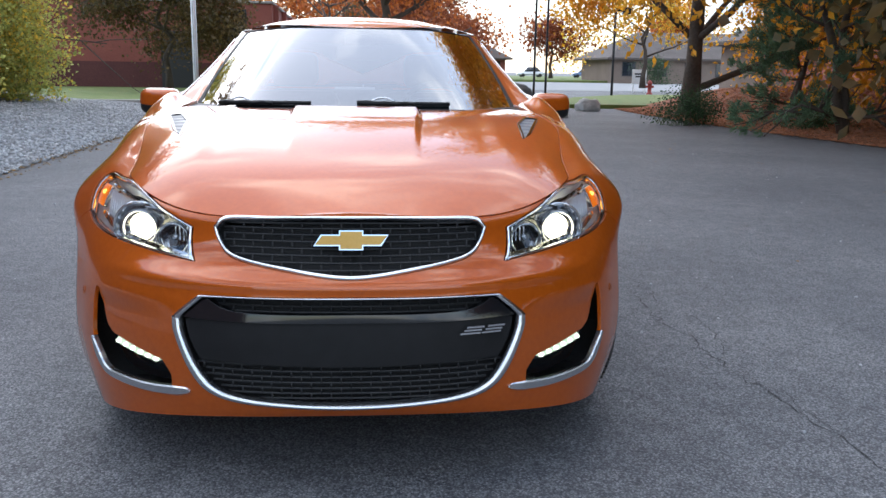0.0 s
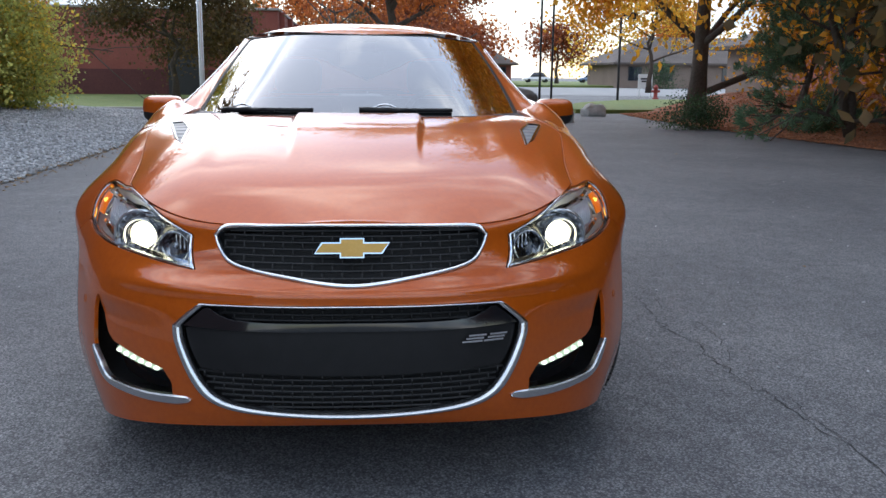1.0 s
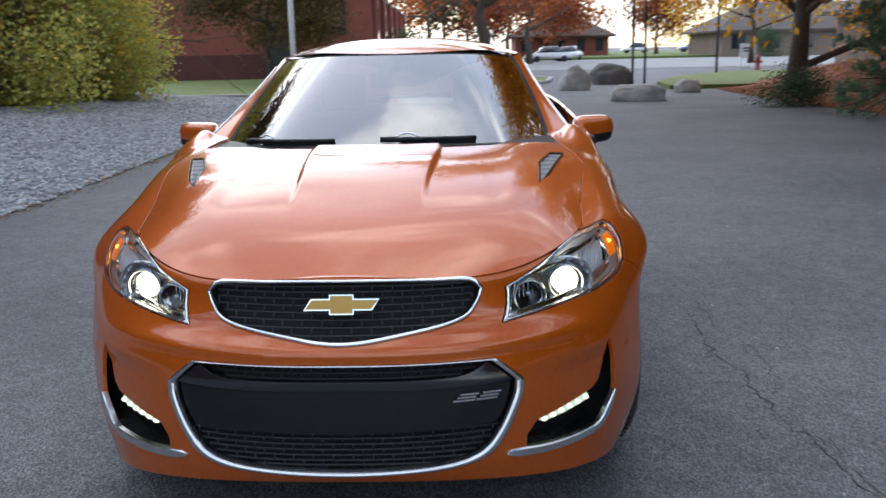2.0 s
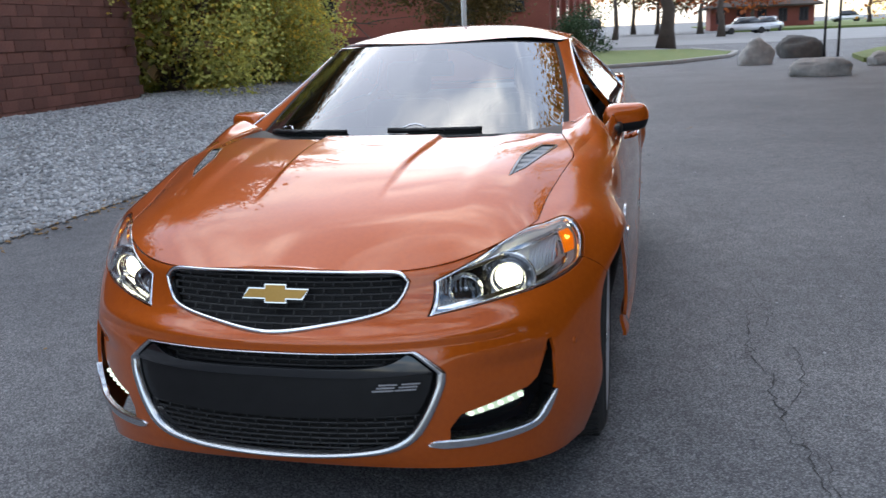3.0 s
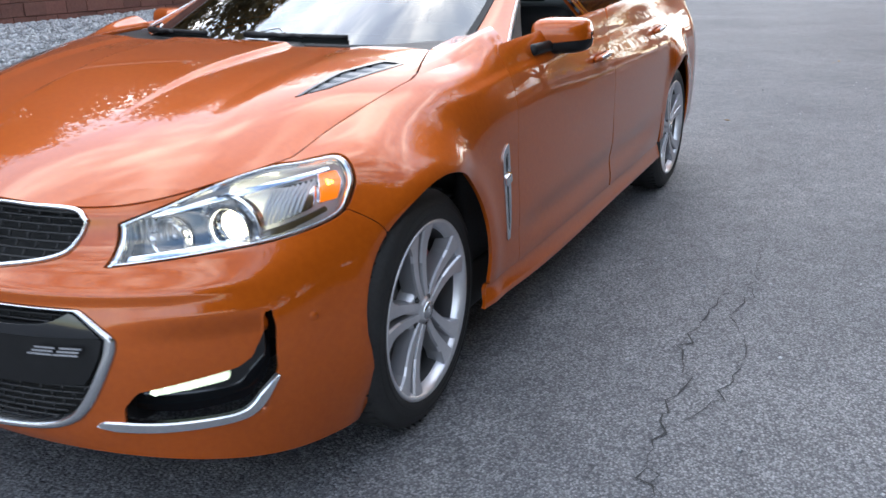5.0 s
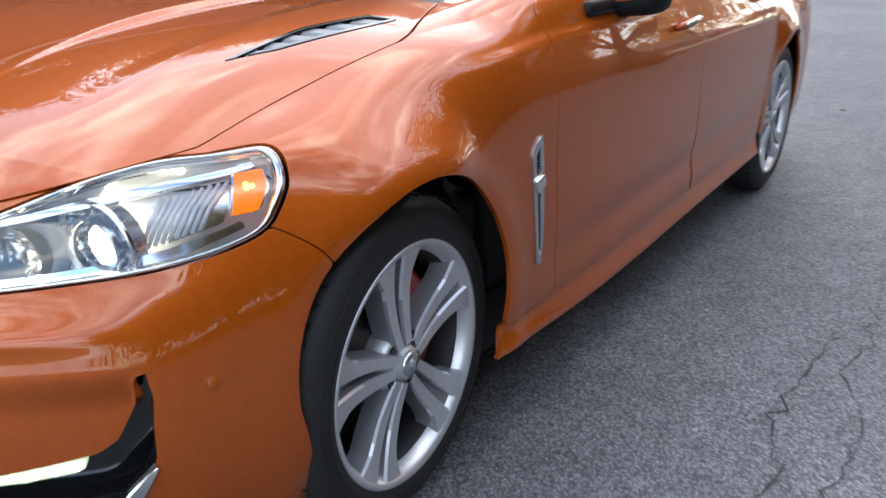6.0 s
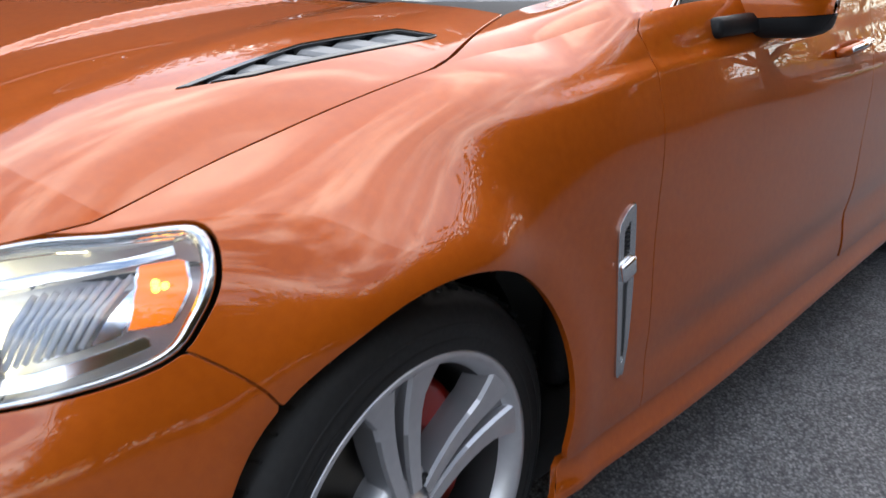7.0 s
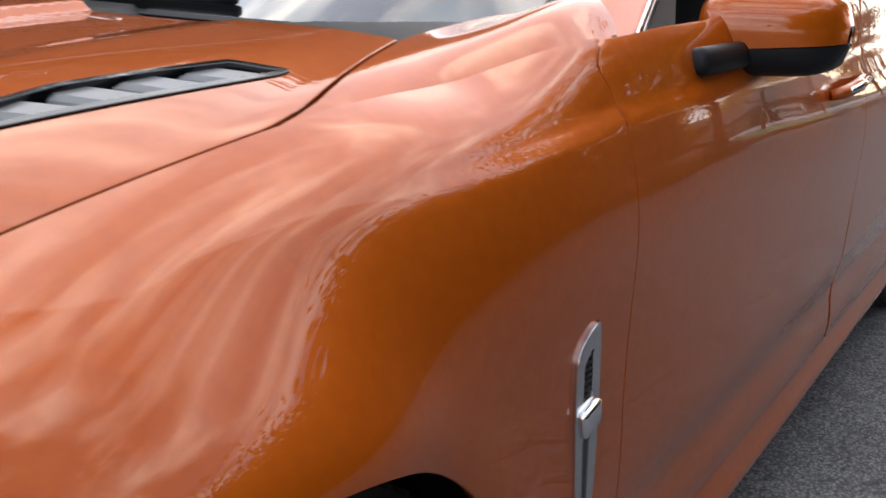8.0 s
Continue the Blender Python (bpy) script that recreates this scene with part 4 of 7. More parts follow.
BAR = front_shape([(0, 0.512), (0.2555, 0.511), (0.3424, 0.520), (0.3935, 0.545, 0), (0.4006, 0.541), (0.4619, 0.488, 0), (0.3986, 0.486), (0.2555, 0.484), (0, 0.487)])
panel("cross_bar", lifted(skin, 0.0), BAR, GLOSS, low, step=0.016, scale=SK, thick=0.04, label="gloss black cross bar with upturned ends")

# plain emblems: a broad gold bar with a raised middle in a bright edge, and two small slanted marks
def slab(name, outline, mat, parent, place, depth, label=""):
    bm = bmesh.new()
    vs = [bm.verts.new((x, -depth, z)) for x, z in outline]
    f = bm.faces.new(vs)
    if f.normal.y > 0:
        f.normal_flip()
    bm.faces.ensure_lookup_table()
    r = bmesh.ops.extrude_face_region(bm, geom=[f])
    bmesh.ops.translate(bm, vec=(0, depth, 0), verts=[g for g in r["geom"] if isinstance(g, bmesh.types.BMVert)])
    bmesh.ops.recalc_face_normals(bm, faces=bm.faces)
    bmesh.ops.transform(bm, matrix=place, verts=bm.verts)
    return part(name, bm, mat, parent, label, flat=True)


def emblem(grow):
    g = grow
    w, a, b, c, d = 0.100 + g, 0.0125 + g, 0.030 + g, 0.024 + g, 0.020
    half = [(-w, -a), (-w + d, a), (-b, a), (-b, c), (b, c), (b, a), (w, a), (w - d, -a), (b, -a), (b, -c), (-b, -c), (-b, -a)]
    return half


eb = Matrix.Translation((0.0, float(skin(0.0, 5.0)[1]) - 0.004, 0.697)) @ Matrix.Rotation(radians(-12), 4, "X")
badge = slab("emblem", emblem(0.0035), CHROME, grille, eb, 0.006, "bright-edged gold emblem")
slab("gold_face", emblem(0.0), GOLD, badge, eb, 0.0085)
for k, x in enumerate((0.335, 0.395)):
    q = find(skin, [(x, 0.458)], "xz", (0.1, 1), (0.6, 4))[0]
    p = lifted(skin, 0.002)(q[0], q[1])
    yaw = math.degrees(math.atan2(float(skin(q[0] + 0.01, q[1])[1] - skin(q[0] - 0.01, q[1])[1]), float(skin(q[0] + 0.01, q[1])[0] - skin(q[0] - 0.01, q[1])[0])))
    m = Matrix.Translation(p) @ Matrix.Rotation(radians(yaw), 4, "Z")
    for z, w in ((0.0085, 0.026), (0.0, 0.026), (-0.0085, 0.030)):
        slab("silver_mark", [(-w + z * 0.9, z - 0.0026), (w + z * 0.9, z - 0.0026), (w + z * 0.9, z + 0.0026), (-w + z * 0.9, z + 0.0026)], CHROME, low, m, 0.004)

# running lamps low in the corners
def plain(v, s):
    return skin(v, s, 0.0)


BLADE_LINE = [(0.442, 0.281), (0.462, 0.279), (0.492, 0.275), (0.572, 0.271), (0.666, 0.275), (0.711, 0.282), (0.734, 0.298), (0.754, 0.331), (0.772, 0.371)]
LAMP_SHAPE = [(0.548, 0.348), (0.560, 0.363), (0.640, 0.380), (0.702, 0.391), (0.700, 0.372), (0.690, 0.365), (0.562, 0.341)]
blade_q = curve2([tuple(p) for p in find(plain, BLADE_LINE, "xz", (0.2, 0.2), (0.75, 5))], closed=False, n=4)
blade_w = np.interp(np.arange(len(blade_q)) / (len(blade_q) - 1), [0, 0.10, 0.25, 0.6, 0.85, 1], [0.002, 0.011, 0.015, 0.012, 0.015, 0.003])


def ribbon(line, outward, half, side=1.0):
    """Verts and faces of a flat bar with a bevelled front along a line."""
    verts, n = [], len(line)
    for i, p in enumerate(line):
        d = line[min(i + 1, n - 1)] - line[max(i - 1, 0)]
        u = np.cross(d, outward[i])
        u = u / np.linalg.norm(u) * half[i] * side
        verts += [p + u * a + outward[i] * b for a, b in ((-1.0, -0.012), (-1.0, 0.001), (-0.75, 0.005), (0.55, 0.007), (1.0, 0.0), (1.0, -0.012))]
    faces = [(i * 6 + k, i * 6 + (k + 1) % 6, i * 6 + 6 + (k + 1) % 6, i * 6 + 6 + k) for i in range(n - 1) for k in range(6)]
    return verts, faces


lamp_q = curve2([(*p, 0) for p in find(plain, LAMP_SHAPE, "xz", (0.2, 0.2), (0.75, 5))], n=4)
for flip in (False, True):
    pod = panel("running_lamp_pod", lifted(plain, -0.07), FOG, GLOSS, car, step=0.014, scale=SK, thick=0, shrink=0, mirror=flip, label="gloss black corner pocket with a lit strip")
    panel("light_strip", lifted(plain, -0.022), lamp_q, DRL, pod, step=0.012, scale=SK, thick=0.02, mirror=flip, label="lit greenish-white strip")
    for t in np.linspace(0.12, 0.88, 6):
        a = find(plain, [(0.54 + t * 0.17, 0.347 + t * 0.035)], "xz", (0.2, 0.2), (0.75, 5))[0]
        c = lifted(plain, -0.020)(*a) * ([-1, 1, 1] if flip else [1, 1, 1])
        bm = bmesh.new()
        bmesh.ops.create_icosphere(bm, subdivisions=2, radius=0.0075, matrix=Matrix.Translation(c) @ Matrix.Diagonal((1.4, 0.5, 1.0, 1)))
        part("diode", bm, BEAM_SOFT, pod)
    line = lifted(plain, 0.001)(blade_q[:, 0], blade_q[:, 1]) * ([-1, 1, 1] if flip else [1, 1, 1])
    face = (lifted(plain, 0.011)(blade_q[:, 0], blade_q[:, 1]) * ([-1, 1, 1] if flip else [1, 1, 1]) - line) / 0.01
    mesh_object("chrome_blade", *ribbon(line, face, blade_w, -1.0 if flip else 1.0), SATIN, pod, "chrome blade under the running lamp", flat=True)
    q = find(skin, [(0.785, 0.50, 0.485)], "xyz", (0.3, 1), (0.8, 4))[0]
    c, n = skin(*q), surface_normals(skin, q[None])[0]
    n = -n if n[0] < 0 else n
    v = Vector(n * ([-1, 1, 1] if flip else [1, 1, 1]))
    sensor = lathe([(0.0, 0.001), (0.009, 0.001), (0.010, 0.0), (0.0105, -0.004), (0.012, -0.004), (0.0125, 0.0012), (0.0135, 0.0)], 24)
    mesh_object("parking_sensor", *moved(sensor, Matrix.Translation(c * ([-1, 1, 1] if flip else [1, 1, 1])) @ v.to_track_quat("Z", "Y").to_matrix().to_4x4()), PAINT, car)

# headlamps
def at_skin(x, z, d, flip, axes="xz", lo=(0.2, 3.0), hi=(0.85, 6.0)):
    q = find(skin, [(x, z)], axes, lo, hi)[0]
    p = lifted(skin, d)(*q)
    return Vector(p * ([-1, 1, 1] if flip else [1, 1, 1]))


INNER = grown(HEAD, -0.008, SK)
MARKER = on_skin([(0.748, 0.622, 0.782), (0.771, 0.664, 0.786), (0.783, 0.660, 0.757), (0.788, 0.632, 0.727), (0.765, 0.592, 0.722)])
MARKER_RIM = grown(MARKER, 0.003, SK)
BROW = on_skin([(0.50, 0.325, 0.745), (0.60, 0.41, 0.772), (0.69, 0.53, 0.795), (0.755, 0.66, 0.808), (0.762, 0.66, 0.79), (0.70, 0.54, 0.775), (0.60, 0.41, 0.752), (0.50, 0.325, 0.728)])
SOLE = on_skin([(0.44, 0.255, 0.640), (0.52, 0.30, 0.645), (0.62, 0.385, 0.655), (0.73, 0.50, 0.675), (0.795, 0.60, 0.712), (0.79, 0.60, 0.728), (0.72, 0.50, 0.692), (0.62, 0.385, 0.672), (0.52, 0.30, 0.662), (0.445, 0.255, 0.655)])
WALL = on_skin([(0.72, 0.50, 0.70), (0.735, 0.55, 0.77), (0.765, 0.615, 0.775), (0.765, 0.58, 0.72)])
BEZEL = on_skin([(0.460, 0.280, 0.716), (0.53, 0.335, 0.748), (0.592, 0.40, 0.772), (0.600, 0.385, 0.655), (0.52, 0.30, 0.644), (0.446, 0.25, 0.634)])
for flip in (False, True):
    lamp = panel("headlamp", lifted(skin, -0.075), grown(HEAD, -0.004, SK), LAMPBOX, car, step=0.02, scale=SK, thick=0, shrink=0, mirror=flip, label="clear headlamp with lit projector")
    band("lamp_wall", grown(HEAD, -0.001, SK), grown(HEAD, -0.012, SK), CHROME, lamp, -0.003, mirror=flip, bulge=0.002)
    band("lamp_inner_wall", grown(HEAD, -0.004, SK), grown(HEAD, -0.006, SK), LAMPBOX, lamp, -0.045, mirror=flip, bulge=0.04)
    panel("inner_bezel", lifted(skin, -0.066), BEZEL, GLOSS, lamp, step=0.02, scale=SK, thick=0.004, mirror=flip, label="dark glossy inner bezel")
    panel("chrome_brow", lifted(skin, -0.022), BROW, CHROME, lamp, step=0.012, scale=SK, thick=0.012, mirror=flip)
    panel("chrome_sole", lifted(skin, -0.03), SOLE, CHROME, lamp, step=0.012, scale=SK, thick=0.02, mirror=flip)
    panel("chrome_cheek", lifted(skin, -0.038), WALL, CHROME, lamp, step=0.012, scale=SK, thick=0.02, mirror=flip)
    panel("amber_marker", lifted(skin, -0.012), MARKER, AMBER, lamp, step=0.01, scale=SK, thick=0.015, mirror=flip, label="amber side marker")
    for k in range(3):
        bm = bmesh.new()
        p = MARKER.mean(0) + [0.004 * (k - 1), 0.10 - 0.06 * abs(k - 1)]
        c = lifted(skin, -0.012)(*p) * ([-1, 1, 1] if flip else [1, 1, 1])
        bmesh.ops.create_icosphere(bm, subdivisions=2, radius=0.0045, matrix=Matrix.Translation(c))
        part("amber_diode", bm, AMBER_GLOW, lamp)
    panel("marker_frame", lifted(skin, -0.016), MARKER_RIM, CHROME, lamp, step=0.012, scale=SK, thick=0.012, mirror=flip)
    for k in range(9):                               # fluted reflector between projector and marker
        z0, z1 = 0.700 + 0.003 * k, 0.782 + 0.0015 * k
        q = on_skin([(0.708 + 0.007 * k, z) for z in (z0, (z0 + z1) / 2, z1)], "xz", (0.4, 3.0), (0.95, 6.0))
        pts = lifted(skin, -0.040 + 0.002 * k)(q[:, 0], q[:, 1]) * ([-1, 1, 1] if flip else [1, 1, 1])
        mesh_object("reflector_flute", *tube(pts, [0.0035, 0.0046, 0.0035], 8), LAMPBOX, lamp)
    axis = Vector((0.12 * (-1 if flip else 1), -1, -0.03)).to_track_quat("Z", "Y").to_matrix().to_4x4()
    c = at_skin(0.660, 0.708, -0.052, flip)
    pm = Matrix.Translation(c) @ axis
    mesh_object("projector_shroud", *moved(lathe([(0.048, -0.03), (0.049, 0.020), (0.052, 0.024), (0.056, 0.022), (0.060, 0.005), (0.066, -0.03)], 40), pm), SATIN, lamp)
    mesh_object("projector_bowl", *moved(lathe([(0.060, -0.012), (0.068, 0.004), (0.076, 0.016), (0.080, 0.018), (0.082, 0.010)], 40), pm), CHROME, lamp)
    for k in range(16):
        bm = bmesh.new()
        box(bm, (0.056, -0.0012, -0.012), (0.074, 0.0012, 0.012), 0, pm @ Matrix.Rotation(2 * math.pi * k / 16, 4, "Z"))
        part("bowl_rib", bm, SATIN, lamp)
    mesh_object("projector_light", *moved(lathe([(0.0, 0.010), (0.02, 0.009), (0.036, 0.004), (0.047, -0.008)], 40), pm), BEAM, lamp, "glowing projector")
    mesh_object("projector_lens", *moved(lathe([(0.0, 0.034), (0.018, 0.0325), (0.034, 0.027), (0.046, 0.018), (0.048, 0.014)], 40), pm), CLEAR, lamp)
    c = at_skin(0.545, 0.692, -0.062, flip)
    pm = Matrix.Translation(c) @ axis
    mesh_object("high_beam_bowl", *moved(lathe([(0.008, -0.02), (0.022, -0.014), (0.036, 0.004), (0.045, 0.026), (0.048, 0.026), (0.050, 0.0)], 36), pm), CHROME, lamp)
    bm = bmesh.new()
    bmesh.ops.create_icosphere(bm, subdivisions=2, radius=0.010, matrix=pm @ Matrix.Translation((0, 0, -0.005)))
    part("bulb", bm, SATIN, lamp)
    for k in range(7):                               # upright ribs of the inner reflector
        bm = bmesh.new()
        c = at_skin(0.462 + 0.014 * k, 0.70, -0.066, flip)
        box(bm, (-0.0022, -0.006, -0.035), (0.0022, 0.006, 0.035), 0.001, Matrix.Translation(c))
        part("reflector_rib", bm, CHROME, lamp)
    panel("lamp_cover", skin, HEAD, CLEAR, lamp, step=0.016, scale=SK, thick=0, shrink=0.002, mirror=flip, label="clear plastic lamp cover").visible_shadow = False

# ---- vents, mirrors, wipers, handles ----
def vent_skin(d):
    def f(x, y):
        p = deck(x, y)
        p[..., 2] += d
        return p
    return f


VENT_IN = grown(VENT, -0.008, (1, 1))
for flip in (False, True):
    vent = panel("bonnet_vent", vent_skin(-0.03), VENT, DARK, car, step=0.015, thick=0, shrink=0, mirror=flip, label="black slatted bonnet vent", centre=(0, 1, 0))
    panel("vent_frame", vent_skin(0.002), grown(VENT, -0.001, (1, 1)), GLOSS, vent, [VENT_IN], step=0.008, thick=0.02, shrink=0.0, mirror=flip, centre=(0, 1, 0))
    for k in range(6):
        y = 0.845 + 0.055 * k
        xi = np.interp(y - 0.020, [0.795, 0.985, 1.135], [0.560, 0.585, 0.635])
        xo = np.interp(y + 0.024, [0.795, 0.880, 1.150, 1.17], [0.562, 0.612, 0.692, 0.69])
        prof = ((-0.018, -0.016), (-0.0165, -0.008), (-0.011, -0.004), (0.010, -0.0025), (0.0125, -0.005), (0.010, -0.012))
        vv = []
        for x, yy in ((xi, y - 0.020), (xo, y + 0.024)):
            vv += [(x * (-1 if flip else 1), yy + dy, float(top(x, yy + dy)) + dz) for dy, dz in prof]
        fs = [(q, (q + 1) % 6, 6 + (q + 1) % 6, 6 + q) for q in range(6)] + [(5, 4, 3, 2, 1, 0), (6, 7, 8, 9, 10, 11)]
        mesh_object("slat", vv, fs, SLAT, vent, flat=True)

# tall bright vent trim on each wing
BLADE = [(1.352, 0.440), (1.345, 0.588), (1.342, 0.683), (1.352, 0.710), (1.378, 0.726), (1.388, 0.716), (1.390, 0.588), (1.376, 0.440), (1.366, 0.434)]
SLOT_HI = [(1.356, 0.643), (1.355, 0.688), (1.374, 0.704), (1.376, 0.643)]
SLOT_LO = [(1.360, 0.455), (1.357, 0.600), (1.374, 0.600), (1.371, 0.455)]
for flip in (False, True):
    q = [find(skin, s, "yz", (1.2, 1.0), (1.7, 5.0)) for s in (BLADE, SLOT_HI, SLOT_LO)]
    blade = panel("wing_vent_trim", lifted(skin, 0.005), curve2([tuple(p) for p in q[0]], n=5), SATIN, car, [q[1], q[2]], step=0.007, scale=SK, thick=0.012, shrink=0.0, mirror=flip, label="tall satin chrome vent trim")
    panel("trim_slot", lifted(skin, 0.0015), grown(curve2([tuple(p) for p in q[0]], n=5), -0.001, SK), GLOSS, blade, step=0.01, scale=SK, thick=0, shrink=0, mirror=flip)
    for z in np.arange(0.648, 0.700, 0.0075):
        bm = bmesh.new()
        c = Vector(lifted(skin, 0.002)(*find(skin, [(1.366, z)], "yz", (1.2, 1.0), (1.7, 5.0))[0]) * ([-1, 1, 1] if flip else [1, 1, 1]))
        box(bm, (-0.002, -0.009, -0.0014), (0.002, 0.009, 0.0014), 0, Matrix.Translation(c))
        part("fin", bm, BLACK, blade)
    bm = bmesh.new()
    c = Vector(lifted(skin, 0.007)(*find(skin, [(1.367, 0.622)], "yz", (1.2, 1.0), (1.7, 5.0))[0]) * ([-1, 1, 1] if flip else [1, 1, 1]))
    box(bm, (-0.007, -0.020, -0.017), (0.007, 0.020, 0.017), 0.005, Matrix.Translation(c) @ Matrix.Rotation(radians(14), 4, "X"))
    part("trim_block", bm, CHROME, blade)

# door mirrors
def mirror_shape(x0, x1, flip, zcut=None, grow=0.0):
    """Sections across x of the mirror's shell: a rounded box, deeper and taller near the car."""
    verts, faces = [], []
    n, m = 18, 32
    for i in range(n):
        t = i / (n - 1)
        x = x0 + (x1 - x0) * t
        cap = max(0.0, 1 - abs(2 * t - 1) ** 5) ** 0.5
        h, d = (0.058 + 0.006 * (1 - t)) * (0.25 + 0.75 * cap), (0.085 - 0.022 * t) * (0.25 + 0.75 * cap)
        cy, cz = 1.90 + 0.06 * t, 1.002 + 0.004 * t
        for k in range(m):
            a = 2 * math.pi * k / m
            ca, sa = math.cos(a), math.sin(a)
            verts.append((x, cy + d * np.sign(ca) * abs(ca) ** 0.62, cz + h * np.sign(sa) * abs(sa) ** 0.62))
    for i in range(n - 1):
        faces += [(i * m + k, i * m + (k + 1) % m, (i + 1) * m + (k + 1) % m, (i + 1) * m + k) for k in range(m)]
    faces += [tuple(range(m)), tuple(reversed([(n - 1) * m + k for k in range(m)]))]
    if flip:
        verts = [(-v[0], v[1], v[2]) for v in verts]
        faces = [tuple(reversed(f)) for f in faces]
    return verts, faces


for flip in (False, True):
    sg = -1 if flip else 1
    bm = bmesh.new()
    v, f = mirror_shape(0.800, 0.992, flip)
    me = bpy.data.meshes.new("m")
    me.from_pydata(v, [], f)
    bm.from_mesh(me)
    bpy.data.meshes.remove(me)
    low_bm = bm.copy()
    bmesh.ops.bisect_plane(bm, geom=bm.verts[:] + bm.edges[:] + bm.faces[:], plane_co=(0.9 * sg, 0, 0.986), plane_no=(0.10 * sg, 0, -1), clear_outer=True)
    mirror = part("door_mirror", bm, PAINT, car, "orange door mirror with black lower half")
    bmesh.ops.bisect_plane(low_bm, geom=low_bm.verts[:] + low_bm.edges[:] + low_bm.faces[:], plane_co=(0.9 * sg, 0, 0.9845), plane_no=(-0.10 * sg, 0, 1), clear_outer=True)
    part("mirror_base", low_bm, BLACK, mirror, "black mirror underside")
    bm = bmesh.new()
    box(bm, (-0.05, -0.10, -0.020), (0.05, 0.09, 0.018), 0.012, Matrix.Translation((0.838 * sg, 1.800, 0.966)) @ Matrix.Rotation(radians(-16 * sg), 4, "Y"))
    part("mirror_arm", bm, BLACK, mirror)
    sail = find(cabin, [(1.49, 0.972), (1.585, 1.04), (1.69, 1.105), (1.72, 0.98)], "yz", (0.97, 0.0), (1.5, 1.5))
    panel("mirror_sail", lifted(cabin, 0.006), sail, BLACK, mirror, step=0.015, scale=CB, thick=0.02, mirror=flip, centre=(0, 2.6, 1.0))
    bm = bmesh.new()
    box(bm, (-0.06, -0.003, -0.036), (0.06, 0.003, 0.036), 0.002, Matrix.Translation((0.895 * sg, 2.022, 1.010)))
    part("mirror_glass", bm, CHROME, mirror)

# wipers
def on_glass(a, s, d=0.012):
    return lifted(cabin, d)(np.array([a]), np.array([s]))[0]


for k, (a0, a1, s0) in enumerate(((-0.50, -0.16, 0.05), (0.03, 0.34, 0.06))):
    wiper = mesh_object("wiper", *tube([on_glass(a, s0 + 0.02 * math.sin(3 * t), 0.016) for t, a in enumerate(np.linspace(a0 - 0.03, a1 - 0.14, 7))], [0.011, 0.012, 0.010, 0.009, 0.008, 0.007, 0.006], 8), BLACK, car, "black wiper arm resting on the windscreen")
    blade_pts = [on_glass(a, s0 + 0.03, 0.010) for a in np.linspace(a0 + 0.04, a1, 10)]
    mesh_object("wiper_blade", *tube(blade_pts, 0.008, 8), BLACK, wiper)
    hook = [on_glass(a0 + 0.02 + 0.02 * t, s0 + 0.03 + 0.07 * math.sin(math.pi * t / 4), 0.02) for t in range(5)]
    mesh_object("wiper_link", *tube(hook, 0.004, 6), SATIN, wiper)
bm = bmesh.new()
box(bm, (-0.07, -0.045, -0.03), (0.07, 0.015, 0.045), 0.012, Matrix.Translation((0, 2.06, 1.262)) @ Matrix.Rotation(radians(-55), 4, "X"))
part("camera_housing", bm, TRIM, car)

# door handles, in shallow dishes
for flip in (False, True):
    for y, z in ((2.36, 0.885), (3.38, 0.905)):
        q = find(skin, [(y, z)], "yz", (1.5, 3.0), (4.6, 6.0))[0]
        sgn = [-1, 1, 1] if flip else [1, 1, 1]
        mid = [Vector(lifted(skin, d)(q[0] + dv, q[1] + 0.05 * dv / 0.1) * sgn) for dv, d in ((-0.085, 0.002), (-0.07, 0.022), (0.0, 0.030), (0.07, 0.024), (0.088, 0.002))]
        handle = mesh_object("door_handle", *tube(mid, [0.010, 0.012, 0.013, 0.012, 0.010], 10), PAINT, car, "orange handle with a chrome strip")
        mesh_object("chrome_strip", *tube([m + Vector((0.010 * sgn[0], 0, 0.004)) for m in mid[1:4]], 0.006, 8), CHROME, handle)

# side script panel at the belt: a dark rubber strip under the side glass
for flip in (False, True):
    pts = lifted(cabin, 0.004)(np.linspace(1.15, 2.25, 40), np.full(40, 0.05)) * ([-1, 1, 1] if flip else [1, 1, 1])
    mesh_object("belt_strip", *tube(pts, 0.006, 6), CHROME, car)
    pts = lifted(cabin, 0.006)(np.full(24, 1.004), np.linspace(0.03, 1.75, 24)) * ([-1, 1, 1] if flip else [1, 1, 1])
    mesh_object("pillar_strip", *tube(pts, 0.003, 6), CHROME, car)

# ---- what shows through the glass ----
bm = bmesh.new()
box(bm, (-0.70, 1.42, 0.80), (0.70, 1.95, 0.985), 0.05)
dash = part("dashboard", bm, TRIM, car, "dark dashboard behind the windscreen")
bm = bmesh.new()
box(bm, (0.24, 1.78, 0.93), (0.52, 1.98, 1.035), 0.04)
part("instrument_hood", bm, TRIM, dash)
sw = Matrix.Translation((0.37, 2.10, 0.93)) @ Matrix.Rotation(radians(66), 4, "X")
mesh_object("steering_wheel", *moved(tube([(0.18 * math.cos(a), 0.18 * math.sin(a), 0) for a in np.linspace(0, 2 * math.pi, 40)[:-1]], 0.014, 8, True), sw), LEATHER, car, "black steering wheel")


